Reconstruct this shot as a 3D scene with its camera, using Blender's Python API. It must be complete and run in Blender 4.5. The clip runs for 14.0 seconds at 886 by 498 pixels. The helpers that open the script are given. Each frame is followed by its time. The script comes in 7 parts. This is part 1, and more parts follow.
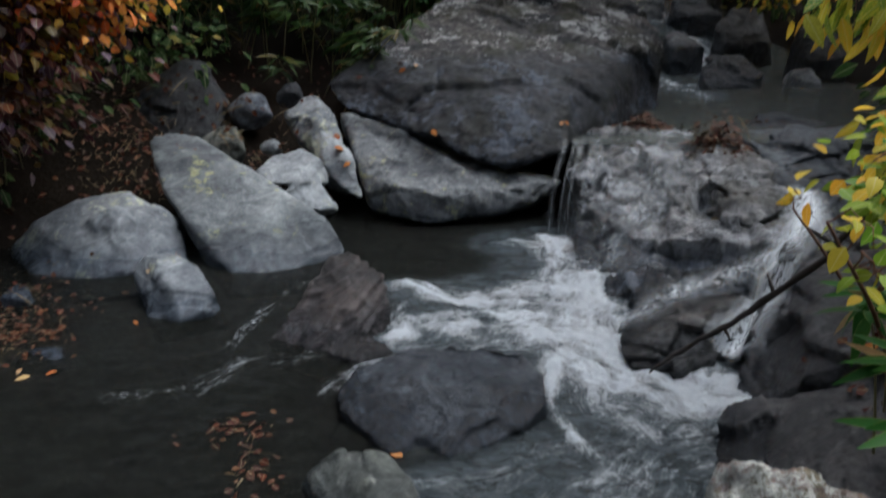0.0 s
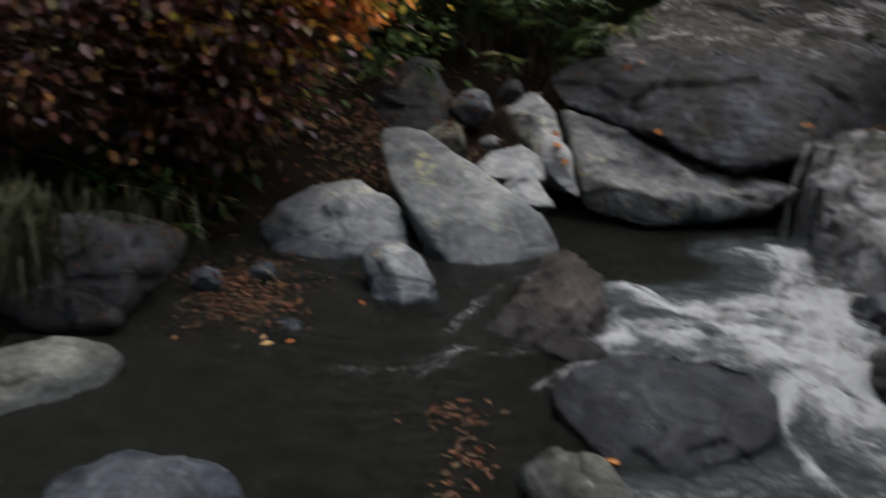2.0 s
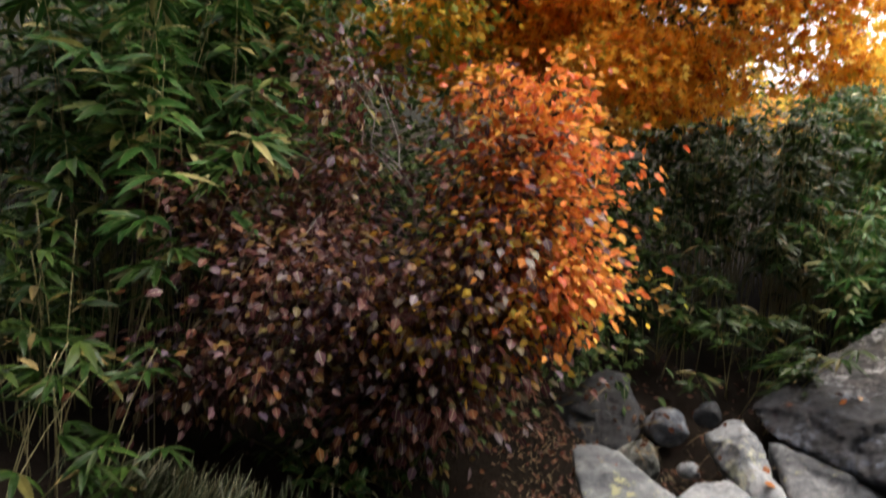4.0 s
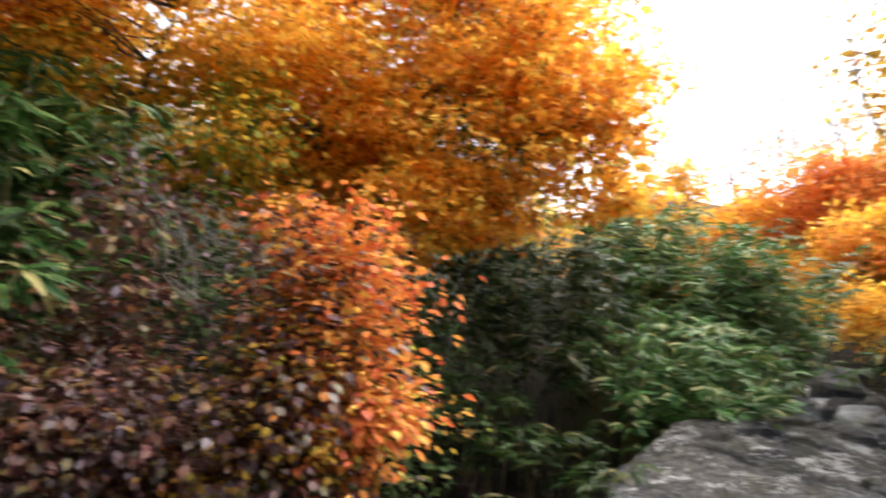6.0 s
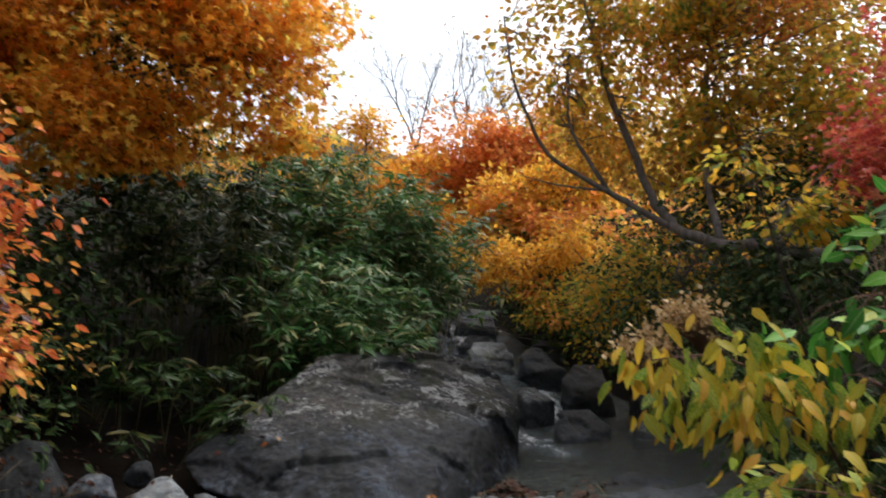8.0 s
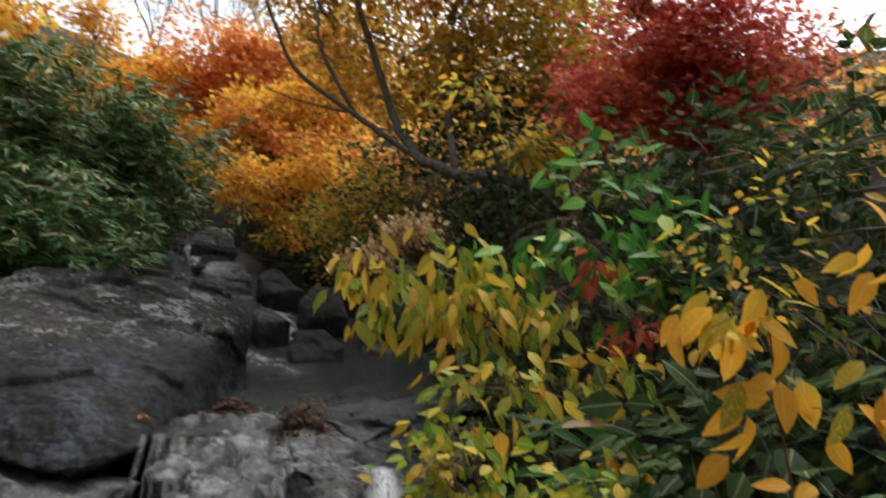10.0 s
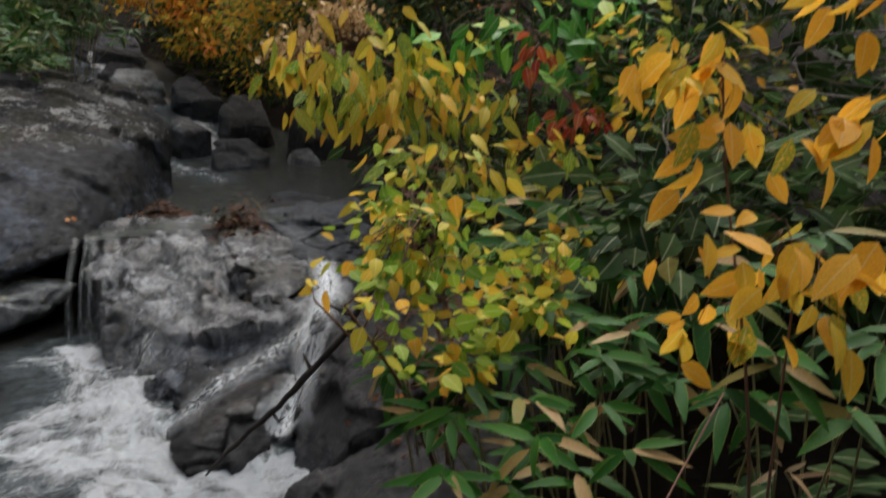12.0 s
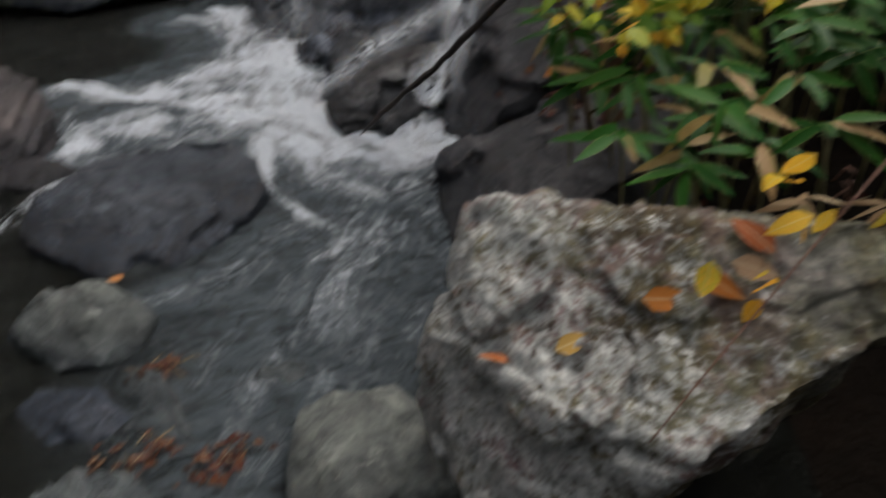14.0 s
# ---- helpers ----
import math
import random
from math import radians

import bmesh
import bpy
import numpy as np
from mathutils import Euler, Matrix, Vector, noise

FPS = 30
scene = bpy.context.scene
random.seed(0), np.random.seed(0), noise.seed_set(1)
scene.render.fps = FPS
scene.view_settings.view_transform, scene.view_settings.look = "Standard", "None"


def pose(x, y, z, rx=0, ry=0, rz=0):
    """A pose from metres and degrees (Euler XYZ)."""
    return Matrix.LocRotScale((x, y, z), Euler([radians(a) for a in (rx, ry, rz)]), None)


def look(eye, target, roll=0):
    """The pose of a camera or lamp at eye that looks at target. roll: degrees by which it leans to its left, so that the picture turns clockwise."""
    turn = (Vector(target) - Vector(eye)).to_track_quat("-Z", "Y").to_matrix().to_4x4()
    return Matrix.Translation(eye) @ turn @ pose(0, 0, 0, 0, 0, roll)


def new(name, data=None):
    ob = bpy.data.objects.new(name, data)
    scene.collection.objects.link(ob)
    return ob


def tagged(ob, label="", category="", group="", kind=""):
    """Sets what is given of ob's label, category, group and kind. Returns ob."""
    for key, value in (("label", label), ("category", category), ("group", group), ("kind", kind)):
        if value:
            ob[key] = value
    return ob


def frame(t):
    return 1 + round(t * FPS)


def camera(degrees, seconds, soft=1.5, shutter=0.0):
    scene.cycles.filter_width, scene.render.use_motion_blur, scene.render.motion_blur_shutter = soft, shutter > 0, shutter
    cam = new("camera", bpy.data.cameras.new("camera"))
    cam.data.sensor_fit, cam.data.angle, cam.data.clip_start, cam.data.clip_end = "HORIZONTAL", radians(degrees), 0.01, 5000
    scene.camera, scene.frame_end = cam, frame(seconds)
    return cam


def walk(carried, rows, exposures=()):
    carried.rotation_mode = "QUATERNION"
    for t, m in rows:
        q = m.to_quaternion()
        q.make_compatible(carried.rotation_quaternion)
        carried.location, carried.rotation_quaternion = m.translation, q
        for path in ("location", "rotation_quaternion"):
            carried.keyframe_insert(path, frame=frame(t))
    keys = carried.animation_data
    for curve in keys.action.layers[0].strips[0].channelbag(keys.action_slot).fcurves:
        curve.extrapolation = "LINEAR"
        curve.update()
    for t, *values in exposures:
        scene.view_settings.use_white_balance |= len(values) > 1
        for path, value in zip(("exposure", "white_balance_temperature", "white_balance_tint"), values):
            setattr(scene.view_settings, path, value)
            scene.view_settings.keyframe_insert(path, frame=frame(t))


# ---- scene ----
# ---- camera and its walk ----
cam = camera(62.45, 14.0, soft=1.8, shutter=0.7)
PATH = [
    (0.0, (0.005, -0.023, 1.458), (0.015, 1.879, 0.841), 0.07),
    (0.5, (0.036, -0.015, 1.442), (-0.010, 1.852, 0.728), -0.30),
    (1.0, (0.027, -0.027, 1.447), (-0.096, 1.836, 0.728), -0.26),
    (1.5, (-0.026, -0.012, 1.427), (-0.270, 1.851, 0.742), -0.66),
    (2.0, (-0.098, -0.019, 1.441), (-0.620, 1.811, 0.826), -1.05),
    (2.5, (-0.188, -0.027, 1.496), (-0.968, 1.768, 1.085), -0.04),
    (3.0, (-0.278, -0.058, 1.552), (-1.216, 1.696, 1.339), 0.48),
    (5.5, (-0.458, -0.093, 1.769), (-1.186, 1.715, 2.219), 0.41),
    (6.0, (-0.378, -0.050, 1.756), (-0.823, 1.847, 2.205), -0.19),
    (6.5, (-0.317, -0.027, 1.736), (-0.558, 1.914, 2.154), -0.47),
    (7.0, (-0.226, -0.033, 1.742), (-0.222, 1.933, 2.111), -0.23),
    (7.5, (-0.131, -0.040, 1.735), (0.141, 1.914, 2.066), 0.02),
    (8.0, (-0.036, -0.045, 1.713), (0.343, 1.897, 1.998), -0.41),
    (8.5, (0.088, -0.042, 1.679), (0.559, 1.886, 1.928), 0.28),
    (9.0, (0.172, -0.011, 1.669), (0.851, 1.858, 1.890), 0.81),
    (11.5, (0.041, 0.021, 1.531), (1.245, 1.596, 1.268), 1.09),
    (12.0, (0.041, 0.035, 1.499), (1.213, 1.605, 1.094), 0.52),
    (12.5, (0.041, 0.044, 1.477), (1.153, 1.612, 0.926), -0.25),
    (13.0, (0.024, 0.067, 1.429), (1.051, 1.610, 0.676), -0.33),
    (13.5, (0.009, 0.089, 1.401), (0.983, 1.566, 0.468), 0.39),
    (14.0, (-0.029, 0.107, 1.382), (0.697, 1.572, 0.231), 0.37),
]
EXPOSURES = [(0.0, 0.1, 5900, 8), (1.0, -0.05, 6100, 9), (1.5, -0.08, 6400, 10), (2.5, -0.1, 6600, 13), (3.2, 0.2, 7000, 15), (5.3, 1.55, 6800, 11), (6.0, 1.25, 6600, 10), (7.0, 0.55, 6300, 9), (8.0, 0.08, 6300, 9), (9.2, -0.02, 6400, 9), (11.3, 0.15, 6500, 8), (13.0, 0.23, 6500, 11), (14.0, 0.08, 6450, 11)]
walk(cam, [(t, look(eye, target, roll)) for t, eye, target, roll in PATH], EXPOSURES)

# ---- world and light: a bright overcast autumn day ----
SUN_UP, SUN_ROUND = 60.0, 62.0
world = bpy.data.worlds.new("world")
scene.world = world
world.use_nodes = True
wn, wl = world.node_tree.nodes, world.node_tree.links
sky = wn.new("ShaderNodeTexSky")
sky.sky_type, sky.sun_disc = "NISHITA", False
sky.sun_elevation, sky.sun_rotation = radians(SUN_UP), radians(SUN_ROUND)
sky.air_density, sky.dust_density, sky.ozone_density = 1.0, 4.0, 1.0
veil = wn.new("ShaderNodeHueSaturation")
veil.inputs["Saturation"].default_value, veil.inputs["Value"].default_value = 0.3, 2.2
wl.new(sky.outputs["Color"], veil.inputs["Color"])
wl.new(veil.outputs["Color"], wn["Background"].inputs["Color"])
wn["Background"].inputs["Strength"].default_value = 0.125
sun_data = bpy.data.lights.new("sun", "SUN")
sun_data.energy, sun_data.angle, sun_data.color = 1.5, radians(35), (1.0, 0.96, 0.9)
sun = new("sun", sun_data)
_a, _e = radians(SUN_ROUND), radians(SUN_UP)
sun.matrix_world = look((0, 0, 40), Vector((0, 0, 40)) - Vector((math.sin(_a) * math.cos(_e), math.cos(_a) * math.cos(_e), math.sin(_e))) * 10)


# ---- materials ----
def nodes_of(name):
    m = bpy.data.materials.new(name)
    m.use_nodes = True
    n, l = m.node_tree.nodes, m.node_tree.links
    return m, n, l, n["Principled BSDF"]


def noise_node(n, l, scale, detail=5.0, rough=0.55, coord="Object", stretch=None, dist=0.0):
    tc = n.new("ShaderNodeTexCoord")
    src = tc.outputs[coord]
    if stretch:
        mp = n.new("ShaderNodeMapping")
        mp.inputs["Scale"].default_value = stretch
        l.new(src, mp.inputs["Vector"])
        src = mp.outputs["Vector"]
    t = n.new("ShaderNodeTexNoise")
    t.inputs["Scale"].default_value, t.inputs["Detail"].default_value = scale, detail
    t.inputs["Roughness"].default_value, t.inputs["Distortion"].default_value = rough, dist
    l.new(src, t.inputs["Vector"])
    return t.outputs["Fac"]


def ramp(n, l, fac, stops):
    r = n.new("ShaderNodeValToRGB")
    el = r.color_ramp.elements
    while len(el) < len(stops):
        el.new(0.5)
    for e, (p, c) in zip(el, stops):
        e.position, e.color = p, (*c, 1) if len(c) == 3 else c
    l.new(fac, r.inputs["Fac"])
    return r.outputs["Color"]


def grey(a, b):
    return [(a, (0, 0, 0)), (b, (1, 1, 1))]


def mixc(n, l, fac, a, b, mode="MIX"):
    m = n.new("ShaderNodeMix")
    m.data_type, m.blend_type = "RGBA", mode
    for sock, v in ((m.inputs[0], fac), (m.inputs[6], a), (m.inputs[7], b)):
        if isinstance(v, bpy.types.NodeSocket):
            l.new(v, sock)
        else:
            sock.default_value = v if isinstance(v, (int, float)) else (*v, 1)
    return m.outputs[2]


def maths(n, l, op, a, b=0.0, clamp=False):
    m = n.new("ShaderNodeMath")
    m.operation, m.use_clamp = op, clamp
    for sock, v in ((m.inputs[0], a), (m.inputs[1], b)):
        if isinstance(v, bpy.types.NodeSocket):
            l.new(v, sock)
        else:
            sock.default_value = v
    return m.outputs[0]


def bump(n, l, height, strength, dist, bsdf, prev=None):
    b = n.new("ShaderNodeBump")
    b.inputs["Strength"].default_value, b.inputs["Distance"].default_value = strength, dist
    l.new(height, b.inputs["Height"])
    if prev:
        l.new(prev, b.inputs["Normal"])
    l.new(b.outputs["Normal"], bsdf.inputs["Normal"])
    return b.outputs["Normal"]


def rock_mat(name, light, dark, spot=None, spot_amount=0.62, moss=None, wet=0.12, rough=0.75, grain=1.0, wet_all=0.0, spot2=None, spot_scale=2.6, wet_tint=(0.36, 0.40, 0.46), wet_rough=0.24, coarse=1.0):
    """Stone: two greys in broad clouds, fine grain, pale lichen blotches, a moss tint, and a damp dark band above the water."""
    m, n, l, b = nodes_of(name)
    broad = noise_node(n, l, 1.3, 9, 0.62, dist=1.0)
    col = ramp(n, l, broad, [(0.42, dark), (0.5, tuple((a + c) / 2 for a, c in zip(light, dark))), (0.58, light)])
    fine = noise_node(n, l, 30 * grain, 8, 0.75)
    mid = noise_node(n, l, 5.5, 8, 0.72, dist=1.6)
    col = mixc(n, l, min(0.9, 0.15 + 0.7 * coarse), col, ramp(n, l, mid, [(0.38, (0.30, 0.31, 0.35)), (0.49, (0.85, 0.86, 0.88)), (0.55, (1.15, 1.14, 1.12)), (0.64, (1.9, 1.86, 1.8))]), "MULTIPLY")
    col = mixc(n, l, 0.5 * coarse, col, ramp(n, l, fine, [(0.38, (0.25, 0.25, 0.27)), (0.62, (1.7, 1.7, 1.66))]), "MULTIPLY")
    vein = noise_node(n, l, 2.6, 6, 0.65, stretch=(1.0, 0.4, 2.2), dist=2.0)
    col = mixc(n, l, ramp(n, l, vein, [(0.485, (0, 0, 0)), (0.5, (0.5 * coarse,) * 3), (0.515, (0, 0, 0))]), col, tuple(0.45 * a for a in dark))
    if spot:
        blot = maths(n, l, "ADD", maths(n, l, "MULTIPLY", noise_node(n, l, spot_scale, 6, 0.65, dist=0.4), 0.55), maths(n, l, "MULTIPLY", noise_node(n, l, spot_scale * 6, 6, 0.7), 0.45))
        col = mixc(n, l, ramp(n, l, blot, grey(spot_amount - 0.02, spot_amount + 0.03)), col, spot)
    if spot2:
        blot = noise_node(n, l, 6.5, 8, 0.74, dist=0.8)
        col = mixc(n, l, maths(n, l, "MULTIPLY", ramp(n, l, blot, grey(0.54, 0.62)), 0.65), col, spot2)
    if moss:
        mo = noise_node(n, l, 2.3, 7, 0.7)
        col = mixc(n, l, maths(n, l, "MULTIPLY", ramp(n, l, mo, grey(0.5, 0.6)), 0.7), col, moss)
    geo = n.new("ShaderNodeNewGeometry")
    sep = n.new("ShaderNodeSeparateXYZ")
    l.new(geo.outputs["Position"], sep.inputs[0])
    edge = noise_node(n, l, 3.0, 4, 0.6, coord="Object")
    level = maths(n, l, "ADD", sep.outputs[2], maths(n, l, "MULTIPLY", edge, -0.3 if wet > 0.5 else -0.16))
    mr = n.new("ShaderNodeMapRange")
    mr.inputs["From Min"].default_value, mr.inputs["From Max"].default_value = wet - 0.12, wet
    mr.inputs["To Min"].default_value, mr.inputs["To Max"].default_value = 1.0, wet_all
    l.new(level, mr.inputs["Value"])
    damp = mr.outputs[0]
    col = mixc(n, l, damp, col, mixc(n, l, 1.0, col, wet_tint, "MULTIPLY"))
    l.new(col, b.inputs["Base Color"])
    l.new(maths(n, l, "SUBTRACT", rough, maths(n, l, "MULTIPLY", damp, rough - wet_rough)), b.inputs["Roughness"])
    b.inputs["Specular IOR Level"].default_value = 0.4
    p1 = bump(n, l, mid, 0.9 * coarse, 0.07, b)
    p2 = bump(n, l, noise_node(n, l, 15, 8, 0.7, dist=0.8), 0.8 * coarse, 0.03, b, p1)
    bump(n, l, fine, 0.35, 0.006, b, p2)
    return m


GREY = rock_mat("grey_stone", (0.170, 0.190, 0.220), (0.075, 0.088, 0.108), (0.26, 0.285, 0.30), 0.570)
PALE = rock_mat("pale_stone", (0.265, 0.280, 0.290), (0.105, 0.115, 0.126), (0.34, 0.35, 0.26), 0.575, coarse=0.45)
SLAB = rock_mat("slab_stone", (0.205, 0.220, 0.222), (0.080, 0.090, 0.098), (0.27, 0.275, 0.150), 0.575, coarse=0.45)
DARK = rock_mat("dark_stone", (0.036, 0.041, 0.047), (0.016, 0.018, 0.022), None, wet_all=0.3, rough=0.6)
BOULDER = rock_mat("boulder_stone", (0.105, 0.098, 0.092), (0.028, 0.030, 0.036), (0.42, 0.42, 0.41), 0.545, (0.040, 0.040, 0.018), rough=0.85, wet=1.0, spot_scale=2.8, wet_tint=(0.24, 0.29, 0.40), wet_rough=0.5, coarse=1.3)
LEDGE = rock_mat("ledge_stone", (0.185, 0.194, 0.198), (0.066, 0.072, 0.079), (0.29, 0.29, 0.170), 0.560, rough=0.8, coarse=0.6)
CASCADE = rock_mat("cascade_stone", (0.290, 0.288, 0.292), (0.080, 0.082, 0.088), (0.42, 0.428, 0.445), 0.535, (0.068, 0.062, 0.046), wet=0.2, wet_all=0.12, rough=0.4, spot_scale=3.6, coarse=1.0)
RUST = rock_mat("rusty_stone", (0.128, 0.104, 0.098), (0.040, 0.034, 0.034), (0.20, 0.18, 0.175), 0.570, rough=0.55, wet=0.12)
SLATE = rock_mat("slate_stone", (0.088, 0.098, 0.112), (0.034, 0.040, 0.049), (0.15, 0.168, 0.186), 0.590, rough=0.5, wet=0.1, wet_all=0.2, coarse=0.9)
BANKSTONE = rock_mat("bank_stone", (0.078, 0.075, 0.077), (0.028, 0.028, 0.030), None, wet_all=0.3, rough=0.6)
WETROCK = rock_mat("wet_brown_stone", (0.105, 0.097, 0.090), (0.034, 0.032, 0.031), (0.17, 0.16, 0.15), 0.57, rough=0.4, wet=0.15, wet_all=0.3)
OLIVE = rock_mat("olive_stone", (0.175, 0.183, 0.160), (0.080, 0.086, 0.076), (0.225, 0.228, 0.2), 0.570, wet=0.06, coarse=0.7)


def lichen_mat():
    """A rough stone: grey and olive-brown ground under a crust of small pale grains, thick on its waterside face, with pinkish patches."""
    m, n, l, b = nodes_of("lichen_stone")
    broad = noise_node(n, l, 4.0, 9, 0.68, dist=0.2)
    mid = noise_node(n, l, 24, 9, 0.74, dist=0.2)
    fine = noise_node(n, l, 75, 7, 0.75)
    col = ramp(n, l, broad, [(0.40, (0.062, 0.042, 0.018)), (0.48, (0.115, 0.090, 0.038)), (0.54, (0.15, 0.14, 0.085)), (0.62, (0.19, 0.18, 0.15))])
    col = mixc(n, l, 0.9, col, ramp(n, l, mid, [(0.36, (0.35, 0.34, 0.33)), (0.5, (0.95, 0.95, 0.93)), (0.64, (1.7, 1.7, 1.6))]), "MULTIPLY")
    geo = n.new("ShaderNodeNewGeometry")
    sep = n.new("ShaderNodeSeparateXYZ")
    l.new(geo.outputs["Position"], sep.inputs[0])
    side = n.new("ShaderNodeMapRange")
    side.inputs["From Min"].default_value, side.inputs["From Max"].default_value = 0.95, 0.42
    l.new(sep.outputs[0], side.inputs["Value"])
    pink = maths(n, l, "MULTIPLY", ramp(n, l, noise_node(n, l, 9, 6, 0.7, dist=0.6), grey(0.5, 0.57)), maths(n, l, "MULTIPLY", side.outputs[0], 0.75))
    col = mixc(n, l, pink, col, (0.28, 0.165, 0.165))
    crust = maths(n, l, "ADD", maths(n, l, "MULTIPLY", noise_node(n, l, 68, 8, 0.74, dist=0.2), 0.62), maths(n, l, "MULTIPLY", noise_node(n, l, 14, 7, 0.7, dist=0.3), 0.38))
    crust = maths(n, l, "ADD", crust, maths(n, l, "MULTIPLY", side.outputs[0], 0.17))
    pale = ramp(n, l, crust, grey(0.585, 0.665))
    col = mixc(n, l, pale, col, ramp(n, l, noise_node(n, l, 18, 4, 0.6), [(0.4, (0.38, 0.385, 0.35)), (0.6, (0.62, 0.62, 0.57))]))
    col = mixc(n, l, 0.6, col, ramp(n, l, fine, [(0.38, (0.3, 0.3, 0.3)), (0.6, (1.5, 1.5, 1.48))]), "MULTIPLY")
    l.new(col, b.inputs["Base Color"])
    b.inputs["Roughness"].default_value = 0.9
    p = bump(n, l, mid, 0.9, 0.035, b)
    p = bump(n, l, crust, 0.8, 0.02, b, p)
    bump(n, l, fine, 0.6, 0.006, b, p)
    return m


LICHEN = lichen_mat()


def leaf_mat(name, stops, source="island", blotch=None, margin=None, rough=0.5, thin=0.4, vein=True, gloss=0.14):
    """Leaf: a colour picked leaf by leaf, blotches, a pale dry margin, light passing through."""
    m, n, l, b = nodes_of(name)
    if source == "island":
        r = n.new("ShaderNodeNewGeometry").outputs["Random Per Island"]
    else:
        r = n.new("ShaderNodeObjectInfo").outputs["Random"]
    col = ramp(n, l, r, stops)
    v = noise_node(n, l, 30 if source == "island" else 34, 3, 0.6)
    col = mixc(n, l, 0.6, col, ramp(n, l, v, [(0.3, (0.6, 0.6, 0.6)), (0.7, (1.3, 1.3, 1.3))]), "MULTIPLY")
    if blotch:
        z = noise_node(n, l, 14, 3, 0.6)
        col = mixc(n, l, ramp(n, l, z, grey(0.5, 0.62)), col, blotch)
    uv = n.new("ShaderNodeUVMap")
    uv.uv_map = "UVMap"
    sp = n.new("ShaderNodeSeparateXYZ")
    l.new(uv.outputs[0], sp.inputs[0])
    off = maths(n, l, "ABSOLUTE", maths(n, l, "SUBTRACT", sp.outputs[0], 0.5))
    if margin:
        col = mixc(n, l, ramp(n, l, maths(n, l, "ADD", off, maths(n, l, "MULTIPLY", v, 0.1)), grey(0.47, 0.56)), col, margin)
    if vein:
        col = mixc(n, l, maths(n, l, "MULTIPLY", ramp(n, l, off, [(0.0, (1, 1, 1)), (0.05, (0, 0, 0))]), 0.35), col, (0.75, 0.72, 0.45))
    l.new(col, b.inputs["Base Color"])
    b.inputs["Roughness"].default_value = rough
    b.inputs["Specular IOR Level"].default_value = gloss
    tr = n.new("ShaderNodeBsdfTranslucent")
    l.new(col, tr.inputs["Color"])
    mx = n.new("ShaderNodeMixShader")
    mx.inputs[0].default_value = thin
    l.new(b.outputs[0], mx.inputs[1])
    l.new(tr.outputs[0], mx.inputs[2])
    l.new(mx.outputs[0], n["Material Output"].inputs["Surface"])
    return m


# Darkest stop colours some maple leaves as if shaded, for contrast in the crown.
MAPLE_GOLD = leaf_mat("gold_maple_leaf", [(0.0, (0.30, 0.09, 0.015)), (0.16, (0.70, 0.23, 0.025)), (0.36, (0.97, 0.45, 0.045)), (0.7, (0.99, 0.60, 0.075)), (0.94, (0.98, 0.74, 0.13)), (1.0, (0.42, 0.45, 0.06))], thin=0.58)
YELLOWING = leaf_mat("yellowing_leaf", [(0.0, (0.124, 0.208, 0.031)), (0.3, (0.311, 0.343, 0.042)), (0.6, (0.747, 0.518, 0.053)), (1.0, (0.829, 0.373, 0.031))], thin=0.55)
WINE = leaf_mat("wine_leaf", [(0.0, (0.040, 0.012, 0.018)), (0.35, (0.085, 0.020, 0.020)), (0.55, (0.150, 0.050, 0.018)), (0.72, (0.125, 0.085, 0.130)), (0.86, (0.110, 0.085, 0.020)), (1.0, (0.19, 0.07, 0.02))], rough=0.38, gloss=0.22, thin=0.25)
FLAME = leaf_mat("flame_leaf", [(0.0, (0.50, 0.08, 0.03)), (0.4, (0.72, 0.20, 0.045)), (0.75, (0.82, 0.34, 0.06)), (1.0, (0.72, 0.46, 0.08))], thin=0.35)
SCARLET = leaf_mat("scarlet_leaf", [(0.0, (0.40, 0.05, 0.045)), (0.5, (0.70, 0.11, 0.08)), (1.0, (0.82, 0.26, 0.12))])
OCHRE = leaf_mat("ochre_leaf", [(0.0, (0.28, 0.14, 0.035)), (0.35, (0.58, 0.31, 0.045)), (0.65, (0.72, 0.50, 0.07)), (0.85, (0.34, 0.37, 0.055)), (1.0, (0.50, 0.14, 0.04))], thin=0.72)
RUSSET = leaf_mat("russet_leaf", [(0.0, (0.42, 0.12, 0.04)), (0.25, (0.78, 0.27, 0.065)), (0.65, (0.94, 0.40, 0.09)), (1.0, (0.95, 0.56, 0.12))], thin=0.55)
AMBER = leaf_mat("amber_leaf", [(0.0, (0.34, 0.15, 0.02)), (0.2, (0.74, 0.33, 0.03)), (0.55, (0.95, 0.55, 0.055)), (1.0, (0.96, 0.72, 0.12))], thin=0.45)
DEEP_GREEN = leaf_mat("deep_green_leaf", [(0.0, (0.016, 0.038, 0.012)), (0.5, (0.034, 0.072, 0.020)), (0.88, (0.065, 0.105, 0.028)), (1.0, (0.22, 0.18, 0.04))], rough=0.7)
SASA = leaf_mat("sasa_leaf", [(0.0, (0.023, 0.086, 0.021)), (0.6, (0.046, 0.151, 0.029)), (0.84, (0.091, 0.189, 0.040)), (0.9, (0.319, 0.284, 0.094)), (1.0, (0.470, 0.493, 0.255))], margin=(0.418, 0.456, 0.207), rough=0.38, thin=0.25, vein=False)
# Two darker copies of the sasa leaf: the bank's shade put into colour.
HALF_SHADED_SASA = leaf_mat("bank_sasa_leaf", [(0.0, (0.016, 0.052, 0.012)), (0.6, (0.032, 0.095, 0.018)), (0.86, (0.065, 0.125, 0.026)), (0.92, (0.25, 0.21, 0.07)), (1.0, (0.38, 0.36, 0.18))], margin=(0.26, 0.27, 0.11), rough=0.38, thin=0.25, vein=False)
